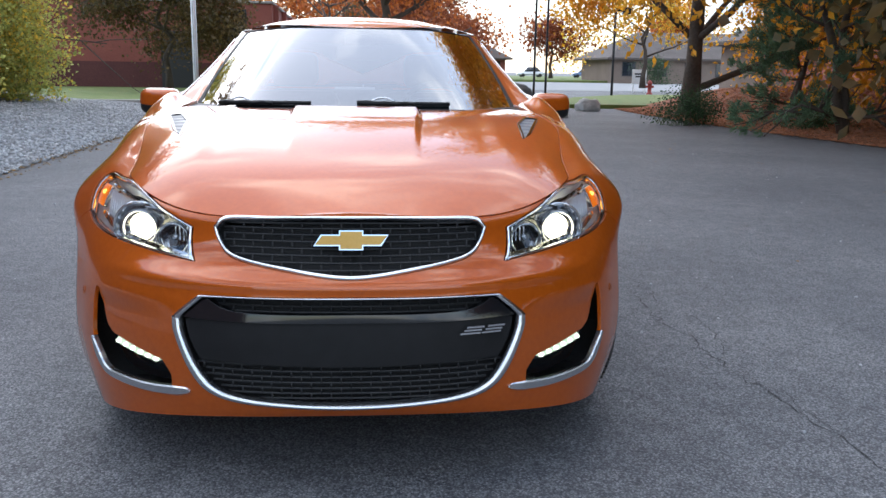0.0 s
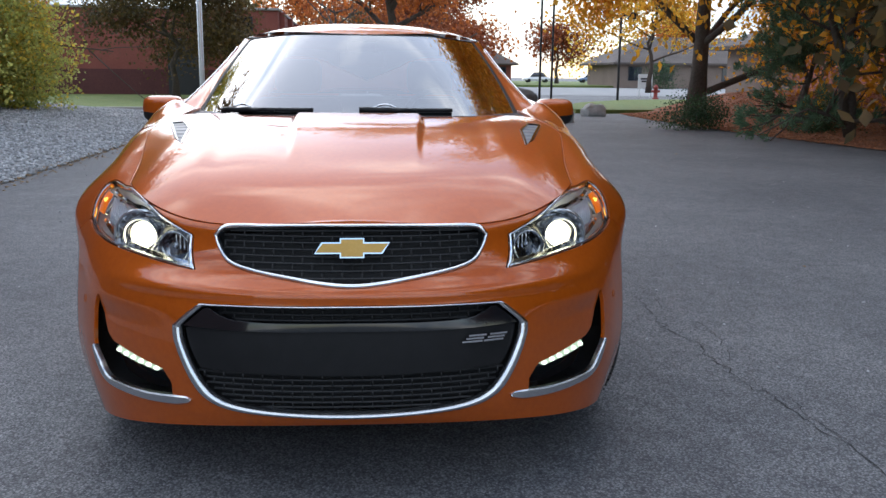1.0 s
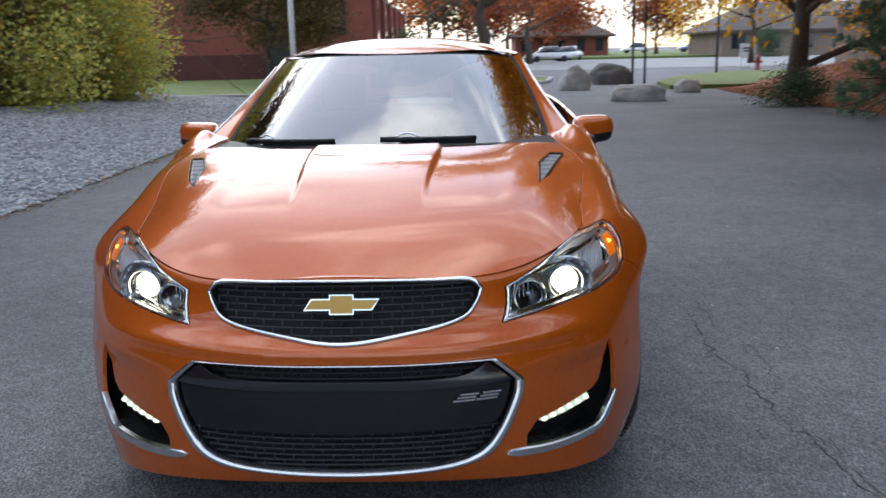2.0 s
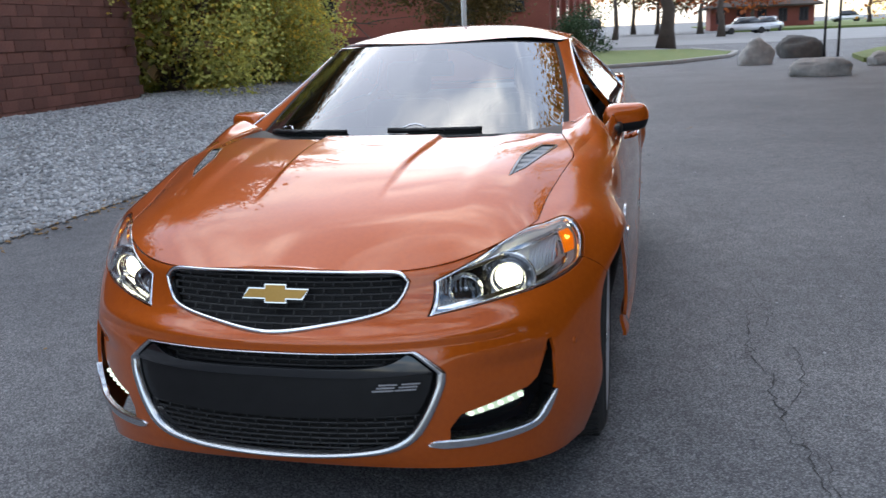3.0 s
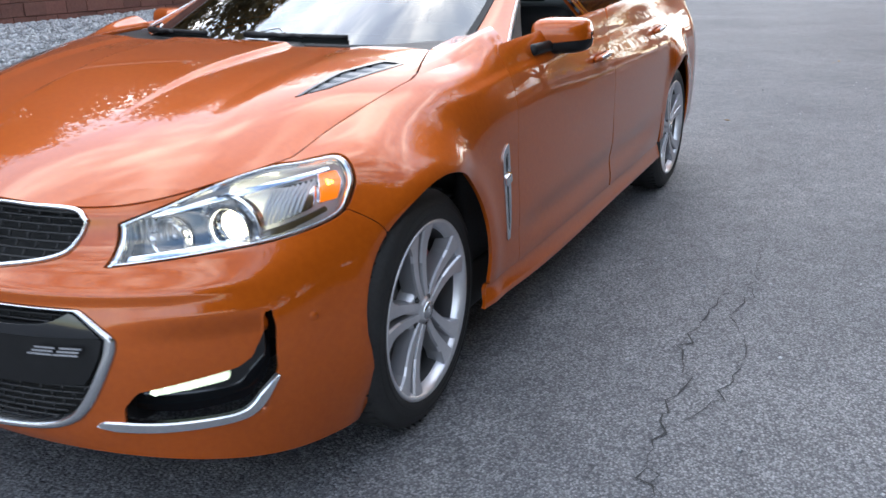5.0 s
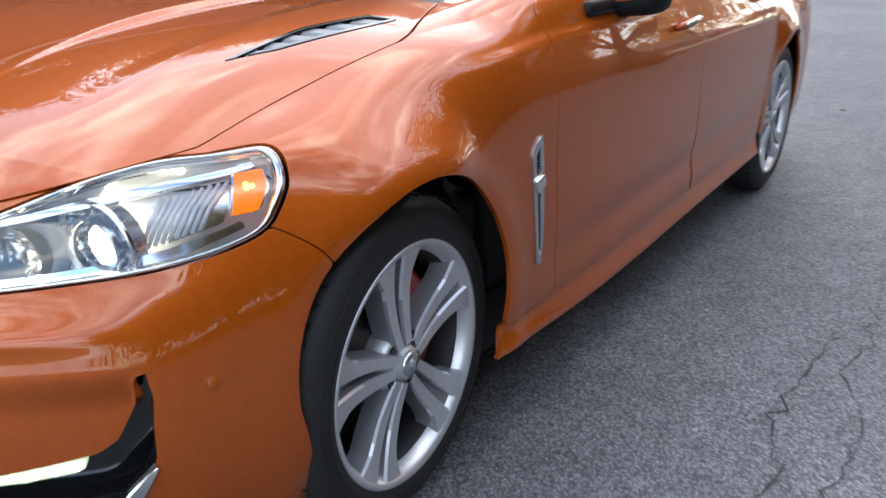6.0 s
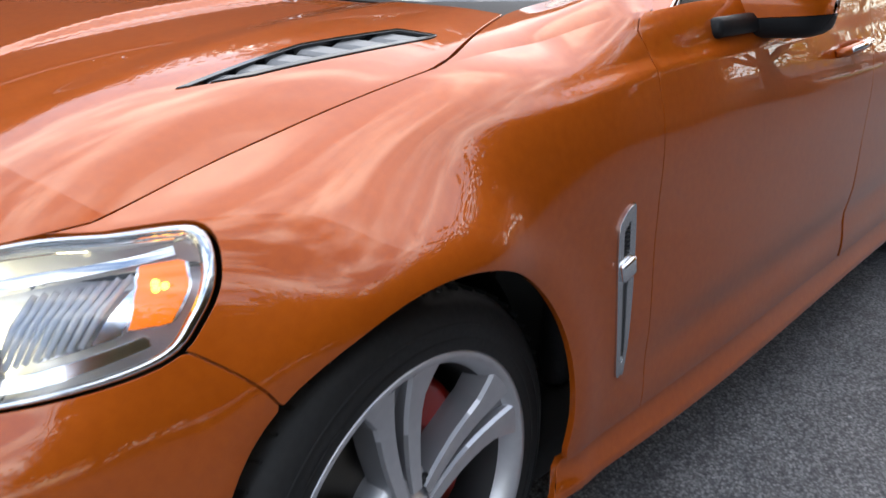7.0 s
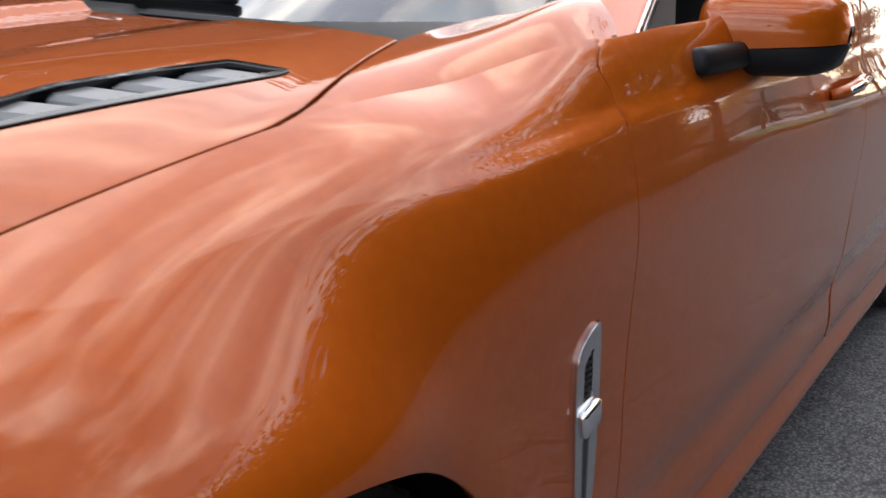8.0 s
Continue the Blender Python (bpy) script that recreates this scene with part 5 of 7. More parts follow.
def seat(x, y, wide=0.50):
    bm = bmesh.new()
    box(bm, (-wide / 2, -0.27, 0.28), (wide / 2, 0.25, 0.52), 0.06, Matrix.Translation((x, y, 0)))
    s = part("seat", bm, LEATHER, car, "dark leather front seat")
    bm = bmesh.new()
    box(bm, (-wide / 2, -0.07, 0.0), (wide / 2, 0.07, 0.58), 0.06, Matrix.Translation((x, y + 0.26, 0.48)) @ Matrix.Rotation(radians(-16), 4, "X"))
    part("backrest", bm, LEATHER, s)
    bm = bmesh.new()
    box(bm, (-0.13, -0.05, 0.0), (0.13, 0.05, 0.19), 0.045, Matrix.Translation((x, y + 0.44, 1.06)) @ Matrix.Rotation(radians(-8), 4, "X"))
    part("headrest", bm, LEATHER, s)


seat(0.37, 2.45)
seat(-0.37, 2.45)
bm = bmesh.new()
box(bm, (-0.62, 3.15, 0.28), (0.62, 3.62, 0.55), 0.06)
bench = part("rear_bench", bm, LEATHER, car)
bm = bmesh.new()
box(bm, (-0.62, -0.07, 0.0), (0.62, 0.07, 0.56), 0.06, Matrix.Translation((0, 3.62, 0.5)) @ Matrix.Rotation(radians(-20), 4, "X"))
part("bench_back", bm, LEATHER, bench)
bm = bmesh.new()
box(bm, (-0.11, -0.012, -0.033), (0.11, 0.012, 0.033), 0.012, Matrix.Translation((0.0, 2.02, 1.235)))
part("inner_mirror", bm, TRIM, car)
bm = bmesh.new()
box(bm, (-0.75, 3.75, 0.95), (0.75, 4.25, 1.0), 0.02)
part("parcel_shelf", bm, TRIM, car)
for sg in (-1, 1):                                   # inner door skins and headliner
    bm = bmesh.new()
    box(bm, (0.70 * sg - 0.03, 1.5, 0.26), (0.70 * sg + 0.03, 3.6, 0.97), 0.02)
    part("door_trim", bm, TRIM, car)


def liner(v, s):
    p = roof_skin(v, s)
    p[..., 2] -= 0.03
    return p


panel("headliner", liner, E_ROOF, TRIM, car, step=0.06, scale=(0.55, 0.6), thick=0, shrink=0)

# ---- ground ----
def asphalt_material():
    m = shade("asphalt", (0.050, 0.052, 0.058), 0.72)
    nt = m.node_tree
    b = nt.nodes["Principled BSDF"]
    co = nt.nodes.new("ShaderNodeTexCoord")

    def noise_at(scale, detail=4.0, rough=0.6):
        t = nt.nodes.new("ShaderNodeTexNoise")
        t.inputs["Scale"].default_value, t.inputs["Detail"].default_value, t.inputs["Roughness"].default_value = scale, detail, rough
        nt.links.new(co.outputs["Object"], t.inputs["Vector"])
        return t

    def ramp(src, p0, c0, p1, c1):
        r = nt.nodes.new("ShaderNodeValToRGB")
        r.color_ramp.elements[0].position, r.color_ramp.elements[0].color = p0, (*c0, 1)
        r.color_ramp.elements[1].position, r.color_ramp.elements[1].color = p1, (*c1, 1)
        nt.links.new(src, r.inputs["Fac"])
        return r.outputs["Color"]

    def mixed(a, c, mode, fac=1.0):
        x = nt.nodes.new("ShaderNodeMix")
        x.data_type, x.blend_type = "RGBA", mode
        x.inputs["Factor"].default_value = fac
        nt.links.new(a, x.inputs["A"])
        nt.links.new(c, x.inputs["B"])
        return x.outputs["Result"]

    stones = nt.nodes.new("ShaderNodeTexVoronoi")
    stones.inputs["Scale"].default_value = 150.0
    nt.links.new(co.outputs["Object"], stones.inputs["Vector"])
    stone_tone = ramp(stones.outputs["Color"], 0.2, (0.072, 0.075, 0.083), 0.95, (0.285, 0.288, 0.296))
    gaps = ramp(stones.outputs["Distance"], 0.25, (1, 1, 1), 0.75, (0.42, 0.42, 0.43))
    worn = ramp(noise_at(0.55, 5).outputs["Fac"], 0.3, (0.72, 0.73, 0.76), 0.7, (1.22, 1.21, 1.2))
    mid = ramp(noise_at(7.0, 6, 0.7).outputs["Fac"], 0.3, (0.75, 0.75, 0.76), 0.7, (1.25, 1.24, 1.22))
    c = mixed(mixed(mixed(stone_tone, gaps, "MULTIPLY"), worn, "MULTIPLY"), mid, "MULTIPLY")
    nt.links.new(c, b.inputs["Base Color"])
    bp = nt.nodes.new("ShaderNodeBump")
    bp.inputs["Distance"].default_value, bp.inputs["Strength"].default_value = 0.0035, 0.8
    bp.invert = True
    nt.links.new(stones.outputs["Distance"], bp.inputs["Height"])
    bp2 = nt.nodes.new("ShaderNodeBump")
    bp2.inputs["Distance"].default_value, bp2.inputs["Strength"].default_value = 0.004, 0.6
    nt.links.new(noise_at(30.0, 6).outputs["Fac"], bp2.inputs["Height"])
    nt.links.new(bp.outputs["Normal"], bp2.inputs["Normal"])
    nt.links.new(bp2.outputs["Normal"], b.inputs["Normal"])
    return m


def grid_object(name, xs, ys, height, mat, label, category, kind="structure"):
    X, Y = np.meshgrid(xs, ys, indexing="ij")
    ny = len(ys)
    v = np.stack([X, Y, height(X, Y)], -1).reshape(-1, 3)
    f = [(i * ny + j, (i + 1) * ny + j, (i + 1) * ny + j + 1, i * ny + j + 1) for i in range(len(xs) - 1) for j in range(ny - 1)]
    return tagged(mesh_object(name, v, f, mat), label, category, kind=kind)


ASPHALT = asphalt_material()
GRASS = shade("lawn_ground", (0.085, 0.15, 0.030), 0.9, grain=(0.19, 0.20, 0.06), bump=0.02, scale=22)
GRAVEL_BED = shade("gravel_bed", (0.12, 0.123, 0.130), 0.9, grain=(0.34, 0.345, 0.35), bump=0.03, scale=34, spread=0.1)
STONE = vary(shade("crushed_stone", (0.26, 0.265, 0.275), 0.85, grain=(0.40, 0.405, 0.41), bump=0.003, scale=60), 0.45, True)
MULCH_BED = shade("mulch_bed", (0.17, 0.058, 0.024), 0.95, grain=(0.36, 0.145, 0.065), bump=0.03, scale=30, spread=0.12)
CHIP = vary(shade("bark_chip", (0.24, 0.088, 0.036), 0.9, grain=(0.38, 0.16, 0.075), scale=40), 0.4, True)
CONCRETE = shade("pale_concrete", (0.34, 0.33, 0.31), 0.85, grain=(0.44, 0.43, 0.41), bump=0.002, scale=30)
far_x = np.r_[-700, -200, -60, np.linspace(-30, 30, 7), 60, 200, 700]
ground = grid_object("ground", far_x, np.r_[-700, -200, -50, np.linspace(-20, 60, 9), 120, 300, 1000], lambda x, y: 0 * x, ASPHALT, "flat worn grey asphalt driveway with fine cracks", "ground")


def edge_left(y):
    """Where the gravel begins beside the drive."""
    return -3.72 - 0.10 * np.clip((y - 8) / 8, 0, 1) - 0.035 * np.clip(y - 14, 0, 99) ** 1.6


def gravel_z(x, y):
    d = np.clip(edge_left(y) - x, 0, 9)
    return 0.012 + 0.30 * smooth(d, 0.0, 5.2) + 0.02 * np.sin(1.7 * x) * np.sin(1.3 * y) * smooth(d, 0.3, 1.5)


def lawn_far(name, pts, z, label):
    v = [(x, y, z) for x, y in pts] + [(x, y, z - 0.4) for x, y in pts]
    n = len(pts)
    f = [tuple(range(n))] + [(i, n + i, n + (i + 1) % n, (i + 1) % n) for i in range(n)]
    return tagged(mesh_object(name, v, f, GRASS, flat=True), label, "lawn", kind="structure")


ys = np.linspace(-10, 26, 60)
rows = np.linspace(0, 1, 26)
v = [(edge_left(y) - 11 * t ** 1.3, y, 0) for y in ys for t in rows]
v = [(x, y, float(gravel_z(x, y))) for x, y, _ in v]
f = [(i * 26 + j, i * 26 + j + 1, (i + 1) * 26 + j + 1, (i + 1) * 26 + j) for i in range(59) for j in range(25)]
tagged(mesh_object("gravel_bed", v, [tuple(reversed(q)) for q in f], GRAVEL_BED), "pale grey crushed-stone bed rising towards the wall", "gravel bed", kind="structure")


def scatter(name, count, place, size, mat, label, category, squash=(1, 1, 0.7), seed=3):
    """Many small eight-sided chips, joined."""
    rng = np.random.default_rng(seed)
    base = np.array([(1, 0, 0), (-1, 0, 0), (0, 1, 0), (0, -1, 0), (0, 0, 1), (0, 0, -1)], float) * squash
    tri = np.array([(0, 2, 4), (2, 1, 4), (1, 3, 4), (3, 0, 4), (2, 0, 5), (1, 2, 5), (3, 1, 5), (0, 3, 5)])
    P = place(rng, count)
    n = len(P)
    s = size * rng.uniform(0.5, 1.5, (n, 1, 1))
    B = base[None] * rng.uniform(0.55, 1.35, (n, 6, 1)) * s
    a, t = rng.uniform(0, 6.28, n), rng.uniform(-0.6, 0.6, n)
    ca, sa, ct, st = np.cos(a), np.sin(a), np.cos(t), np.sin(t)
    R = np.stack([np.stack([ca, -sa * ct, sa * st], -1), np.stack([sa, ca * ct, -ca * st], -1), np.stack([0 * a, st, ct], -1)], 1)
    V = np.einsum("nij,nkj->nki", R, B) + P[:, None, :]
    F = (tri[None] + 6 * np.arange(n)[:, None, None]).reshape(-1, 3)
    me = bpy.data.meshes.new(name)
    me.vertices.add(n * 6)
    me.vertices.foreach_set("co", V.astype(np.float32).ravel())
    me.loops.add(len(F) * 3)
    me.loops.foreach_set("vertex_index", F.astype(np.int32).ravel())
    me.polygons.add(len(F))
    me.polygons.foreach_set("loop_start", np.arange(0, len(F) * 3, 3, dtype=np.int32))
    me.update(calc_edges=True)
    me.validate()
    me.materials.append(mat)
    return tagged(new(name, me), label, category, kind="stuff")


def on_gravel(rng, n):
    y = rng.uniform(0.5, 25.5, n)
    x = edge_left(y) + 0.05 - 6.2 * rng.uniform(0, 1, n) ** 0.9
    return np.stack([x, y, gravel_z(x, y) + 0.004], 1)


def along_gravel(rng, n):
    y = rng.uniform(0.5, 22, n)
    x = edge_left(y) + rng.normal(0.03, 0.10, n)
    return np.stack([x, y, np.maximum(gravel_z(x, y), 0.0) + 0.003], 1)


scatter("gravel", 42000, on_gravel, 0.030, STONE, "loose pale grey crushed stones", "gravel")
DRY = vary(shade("fallen_leaf", (0.20, 0.11, 0.035), 0.8, grain=(0.30, 0.18, 0.06), scale=60), 0.4, True)
scatter("leaf_litter", 1500, along_gravel, 0.022, DRY, "dry brown leaf bits along the gravel's edge", "leaves", (1, 0.7, 0.12), 5)


def edge_right(y):
    """Where the mulch begins on the other side."""
    return 9.7 - 0.22 * (y - 7) + 0.0085 * np.clip(y - 7, 0, 99) ** 2


def mulch_z(x, y):
    d = np.clip(x - edge_right(y), 0, 30)
    return 0.02 + 0.42 * smooth(d, 0, 4.5) + 0.35 * smooth(y, 15, 23) * smooth(d, 0.5, 5) + 0.03 * np.sin(1.1 * x + y) * smooth(d, 0.3, 2)


ys = np.linspace(-12, 27, 50)
v = [(edge_right(y) + 26 * t ** 1.5, y) for y in ys for t in rows]
v = [(x, y, float(mulch_z(x, y))) for x, y in v]
f = [(i * 26 + j, i * 26 + j + 1, (i + 1) * 26 + j + 1, (i + 1) * 26 + j) for i in range(49) for j in range(25)]
tagged(mesh_object("mulch_bed", v, f, MULCH_BED), "red-brown bark mulch mound with a curved edge", "mulch bed", kind="structure")


def on_mulch(rng, n):
    y = rng.uniform(7, 26, n)
    x = edge_right(y) + 7 * rng.uniform(0, 1, n) ** 1.4 - 0.05
    return np.stack([x, y, mulch_z(x, y) + 0.006], 1)


scatter("bark_chips", 16000, on_mulch, 0.035, CHIP, "loose red-brown bark chips", "mulch", (1.2, 0.45, 0.3), 7)
lawn_far("lawn", [(7.2, 26.5), (7.6, 30), (9.5, 35), (13, 40), (22, 44), (60, 50), (60, 24), (34, 26)], 0.13, "short green lawn beyond the mulch")
lawn_far("island_lawn", [(-22, 26.0), (-8, 26.2), (-1.9, 26.9), (1.6, 29.6), (3.8, 33.5), (4.4, 37.5), (3.0, 43), (-3, 47), (-22, 47)], 0.10, "mown green lawn island")
lawn_far("far_lawn", [(10, 100), (200, 100), (200, 200), (10, 200)], 0.25, "dry lawn beyond the far road")
kerb_line = [(-22, 25.9), (-8, 26.05), (-1.8, 26.75), (1.75, 29.45), (3.98, 33.4), (4.6, 37.5), (3.15, 43.2)]
for (x0, y0), (x1, y1) in zip(kerb_line, kerb_line[1:]):
    n = max(1, int(math.hypot(x1 - x0, y1 - y0) / 3))
    for k in range(n):
        a, b = Vector((x0 + (x1 - x0) * k / n, y0 + (y1 - y0) * k / n, 0)), Vector((x0 + (x1 - x0) * (k + 1) / n, y0 + (y1 - y0) * (k + 1) / n, 0))
        bm = bmesh.new()
        ang = math.atan2(b.y - a.y, b.x - a.x)
        box(bm, (0.006, -0.09, 0), ((b - a).length - 0.006, 0.09, 0.13), 0.02, Matrix.Translation(a) @ Matrix.Rotation(ang, 4, "Z"))
        tagged(part("kerb_stone", bm, CONCRETE), "pale concrete kerb along the lawn", "kerb", "kerb stones", "structure")
grid_object("road", np.array([-120, 0, 60, 250.0]), np.array([54, 70, 98.0]), lambda x, y: 0 * x + 0.02, shade("worn_road", (0.20, 0.20, 0.20), 0.8, grain=(0.27, 0.265, 0.26), scale=6), "pale worn public road", "road")

# cracks in the asphalt and bits lying on it
CRACK = shade("crack_shadow", (0.030, 0.030, 0.031), 0.9)


def crack(points, width, seed):
    """A broken dark line, wider and narrower, that stays within a hair of the ground."""
    rng = np.random.default_rng(seed)
    P = resample(np.array(points, float), 0.045, closed=False)
    P = P + rng.normal(0, 0.012, P.shape)
    v, f = [], []
    for i, p in enumerate(P):
        d = P[min(i + 1, len(P) - 1)] - P[max(i - 1, 0)]
        n = np.array([-d[1], d[0]]) / (np.hypot(*d) + 1e-9)
        w = 0.27 * width * rng.uniform(0.1, 1.0) * (0 if i in (0, len(P) - 1) else 1)
        v += [(*(p + n * w), 0.003), (*(p - n * w), 0.003)]
    f = [(2 * i, 2 * i + 1, 2 * i + 3, 2 * i + 2) for i in range(len(P) - 1)]
    return tagged(mesh_object("asphalt_crack", v, [tuple(reversed(q)) for q in f], CRACK, flat=True), "thin dark crack in the asphalt", "crack", "asphalt cracks", "structure")


crack([(1.58, 2.95), (1.60, 2.60), (1.615, 2.35), (1.576, 2.06), (1.65, 1.82), (1.665, 1.60), (1.63, 1.35), (1.54, 1.16), (1.50, 1.10)], 0.012, 1)
crack([(1.52, 2.35), (1.488, 2.03), (1.455, 1.65), (1.54, 1.45), (1.497, 1.22), (1.515, 0.93), (1.56, 0.77), (1.563, 0.56), (1.60, 0.25), (1.62, -0.2), (1.70, -0.9)], 0.015, 2)
crack([(1.54, 1.45), (1.60, 1.40), (1.63, 1.35)], 0.008, 3)
crack([(1.515, 0.93), (1.60, 0.80), (1.61, 0.62), (1.60, 0.40)], 0.009, 4)
crack([(1.58, 2.95), (1.55, 3.5), (1.62, 4.2), (1.60, 5.0)], 0.007, 5)
crack([(2.6, 4.6), (2.75, 5.6), (2.9, 6.8)], 0.008, 6)


def on_drive(rng, n):
    P = np.stack([rng.uniform(-3.6, 6, n), rng.uniform(-1.5, 14, n), np.full(n, 0.003)], 1)
    return P[~((np.abs(P[:, 0]) < 1.02) & (P[:, 1] > 0.0) & (P[:, 1] < 4.95))]


scatter("pebbles", 420, on_drive, 0.008, STONE, "small loose pebbles on the drive", "pebbles", seed=11)
scatter("fallen_leaves", 60, on_drive, 0.020, DRY, "few dry leaves on the drive", "leaves", (1, 0.6, 0.15), 12)

# ---- trees and shrubs ----
BARK = shade("tree_bark", (0.055, 0.042, 0.034), 0.95, grain=(0.11, 0.088, 0.07), bump=0.02, scale=16)


def leaf_material(name, c0, c1):
    """A leaf: matt above, and letting part of the light through."""
    m = vary(shade(name, c0, 0.6, grain=c1, scale=3.0, spread=0.12), 0.35, True)
    nt = m.node_tree
    b = nt.nodes["Principled BSDF"]
    thin, mx = nt.nodes.new("ShaderNodeBsdfTranslucent"), nt.nodes.new("ShaderNodeMixShader")
    mx.inputs["Fac"].default_value = 0.45
    nt.links.new(b.inputs["Base Color"].links[0].from_socket, thin.inputs["Color"])
    nt.links.new(b.outputs["BSDF"], mx.inputs[1])
    nt.links.new(thin.outputs["BSDF"], mx.inputs[2])
    nt.links.new(mx.outputs["Shader"], nt.nodes["Material Output"].inputs["Surface"])
    return m


LEAF_YELLOW = leaf_material("yellow_leaf", (0.66, 0.29, 0.015), (0.86, 0.46, 0.04))
LEAF_RED = leaf_material("russet_leaf", (0.22, 0.055, 0.018), (0.34, 0.10, 0.03))
LEAF_ORANGE = leaf_material("orange_leaf", (0.40, 0.10, 0.02), (0.52, 0.17, 0.03))
LEAF_BROWN = leaf_material("fading_green_leaf", (0.070, 0.062, 0.022), (0.17, 0.10, 0.032))
LEAF_BUSH = leaf_material("yellow_green_leaf", (0.30, 0.34, 0.08), (0.62, 0.58, 0.15))
LEAF_BUSH_GOLD = leaf_material("gold_green_leaf", (0.52, 0.42, 0.06), (0.86, 0.58, 0.08))
LEAF_DARK = leaf_material("dark_evergreen", (0.030, 0.060, 0.026), (0.065, 0.11, 0.045))
NEEDLE = leaf_material("pine_needle", (0.075, 0.15, 0.085), (0.16, 0.25, 0.14))


def cards(name, P, length, width, mat, parent, rng, droop=0.0, dirs=None, label=""):
    """Small pointed leaves, each two bent triangles pairs, joined into one crown."""
    n = len(P)
    d = rng.normal(0, 1, (n, 3)) if dirs is None else dirs + rng.normal(0, 0.45, (n, 3))
    d[:, 2] -= droop
    d /= np.linalg.norm(d, axis=1, keepdims=True)
    u = np.cross(d, rng.normal(0, 1, (n, 3)))
    u /= np.linalg.norm(u, axis=1, keepdims=True)
    w = np.cross(d, u)
    L = length * rng.uniform(0.6, 1.3, (n, 1))
    W = width * rng.uniform(0.6, 1.3, (n, 1))
    a, b, c, e = P, P + d * L * 0.5 + u * W + w * W * 0.3, P + d * L, P + d * L * 0.5 - u * W + w * W * 0.3
    V = np.stack([a, b, c, e], 1).reshape(-1, 3)
    i = 4 * np.arange(n)[:, None]
    F = np.concatenate([i + [0, 1, 2], i + [0, 2, 3]], 1).reshape(-1, 3)
    me = bpy.data.meshes.new(name)
    me.vertices.add(len(V))
    me.vertices.foreach_set("co", V.astype(np.float32).ravel())
    me.loops.add(len(F) * 3)
    me.loops.foreach_set("vertex_index", F.astype(np.int32).ravel())
    me.polygons.add(len(F))
    me.polygons.foreach_set("loop_start", np.arange(0, len(F) * 3, 3, dtype=np.int32))
    me.update(calc_edges=True)
    me.materials.append(mat)
    ob = new(name, me)
    if parent:
        ob.parent = parent
    if label:
        tagged(ob, label)
    return ob


def limb(rng, p, d, length, radius, depth, out, tips, bend=0.25, rise=0.15, forks=3):
    """A tapered, wandering limb that forks; the ends of the finest ones are kept for leaves."""
    pts, rad = [p.copy()], [radius]
    steps = 5
    for k in range(steps):
        d = d + Vector(rng.normal(0, bend, 3)) * 0.35 + Vector((0, 0, rise * 0.12))
        d.normalize()
        p = p + d * length / steps
        pts.append(p.copy())
        rad.append(radius * (1 - 0.55 * (k + 1) / steps))
        if depth <= 1:
            tips.append((p.copy(), d.copy()))
    out.append(tube(pts, rad, 7 if depth > 1 else 4))
    if depth > 0:
        for k in range(forks):
            at = pts[2 + int(rng.integers(0, 4))]
            side = Vector(rng.normal(0, 1, 3))
            nd = (d * 0.75 + side.normalized() * 0.75).normalized()
            limb(rng, at.copy(), nd, length * rng.uniform(0.55, 0.75), radius * 0.45, depth - 1, out, tips, bend, rise, forks)


def tree(name, place, height, spread, trunk_r, leaves, mats, seed, label, category="tree", leaf=0.11, clear=0.3, depth=3, fill=0.35, group="", limbs=8, droop=0.25):
    rng = np.random.default_rng(seed)
    t = empty(name, place, label, category, group)
    wood, tips = [], []
    top_z = height * 0.92
    trunk_pts = [Vector((rng.normal(0, 0.05) * k, rng.normal(0, 0.05) * k, top_z * k / 7 * 0.85)) for k in range(8)]
    wood.append(tube(trunk_pts, [trunk_r * (1.35 if k == 0 else 1 - 0.11 * k) for k in range(8)], 12))
    for k in range(limbs):
        z = height * (clear + (0.80 - clear) * k / limbs)
        i = min(6, int(z / (top_z * 0.85) * 7))
        base = trunk_pts[i].lerp(trunk_pts[i + 1], 0.5)
        a = k * 2.4 + rng.uniform(-0.4, 0.4)
        out_d = Vector((math.cos(a), math.sin(a), rng.uniform(0.25, 0.7))).normalized()
        limb(rng, base.copy(), out_d, spread * rng.uniform(0.55, 0.8) * (1.1 - 0.5 * k / limbs), trunk_r * 0.42, depth - 1, wood, tips)
    tr = mesh_object("trunk", *merge(*wood), BARK, t, local=True)
    T = np.array([tuple(p) for p, _ in tips])
    for m_i, (mat, share) in enumerate(mats):
        n = int(leaves * share)
        pick = T[rng.integers(0, len(T), n)]
        P = pick + rng.normal(0, fill, (n, 3)) * [1, 1, 0.8]
        cards("crown", P, leaf, leaf * 0.34, mat, t, rng, droop)
    return t


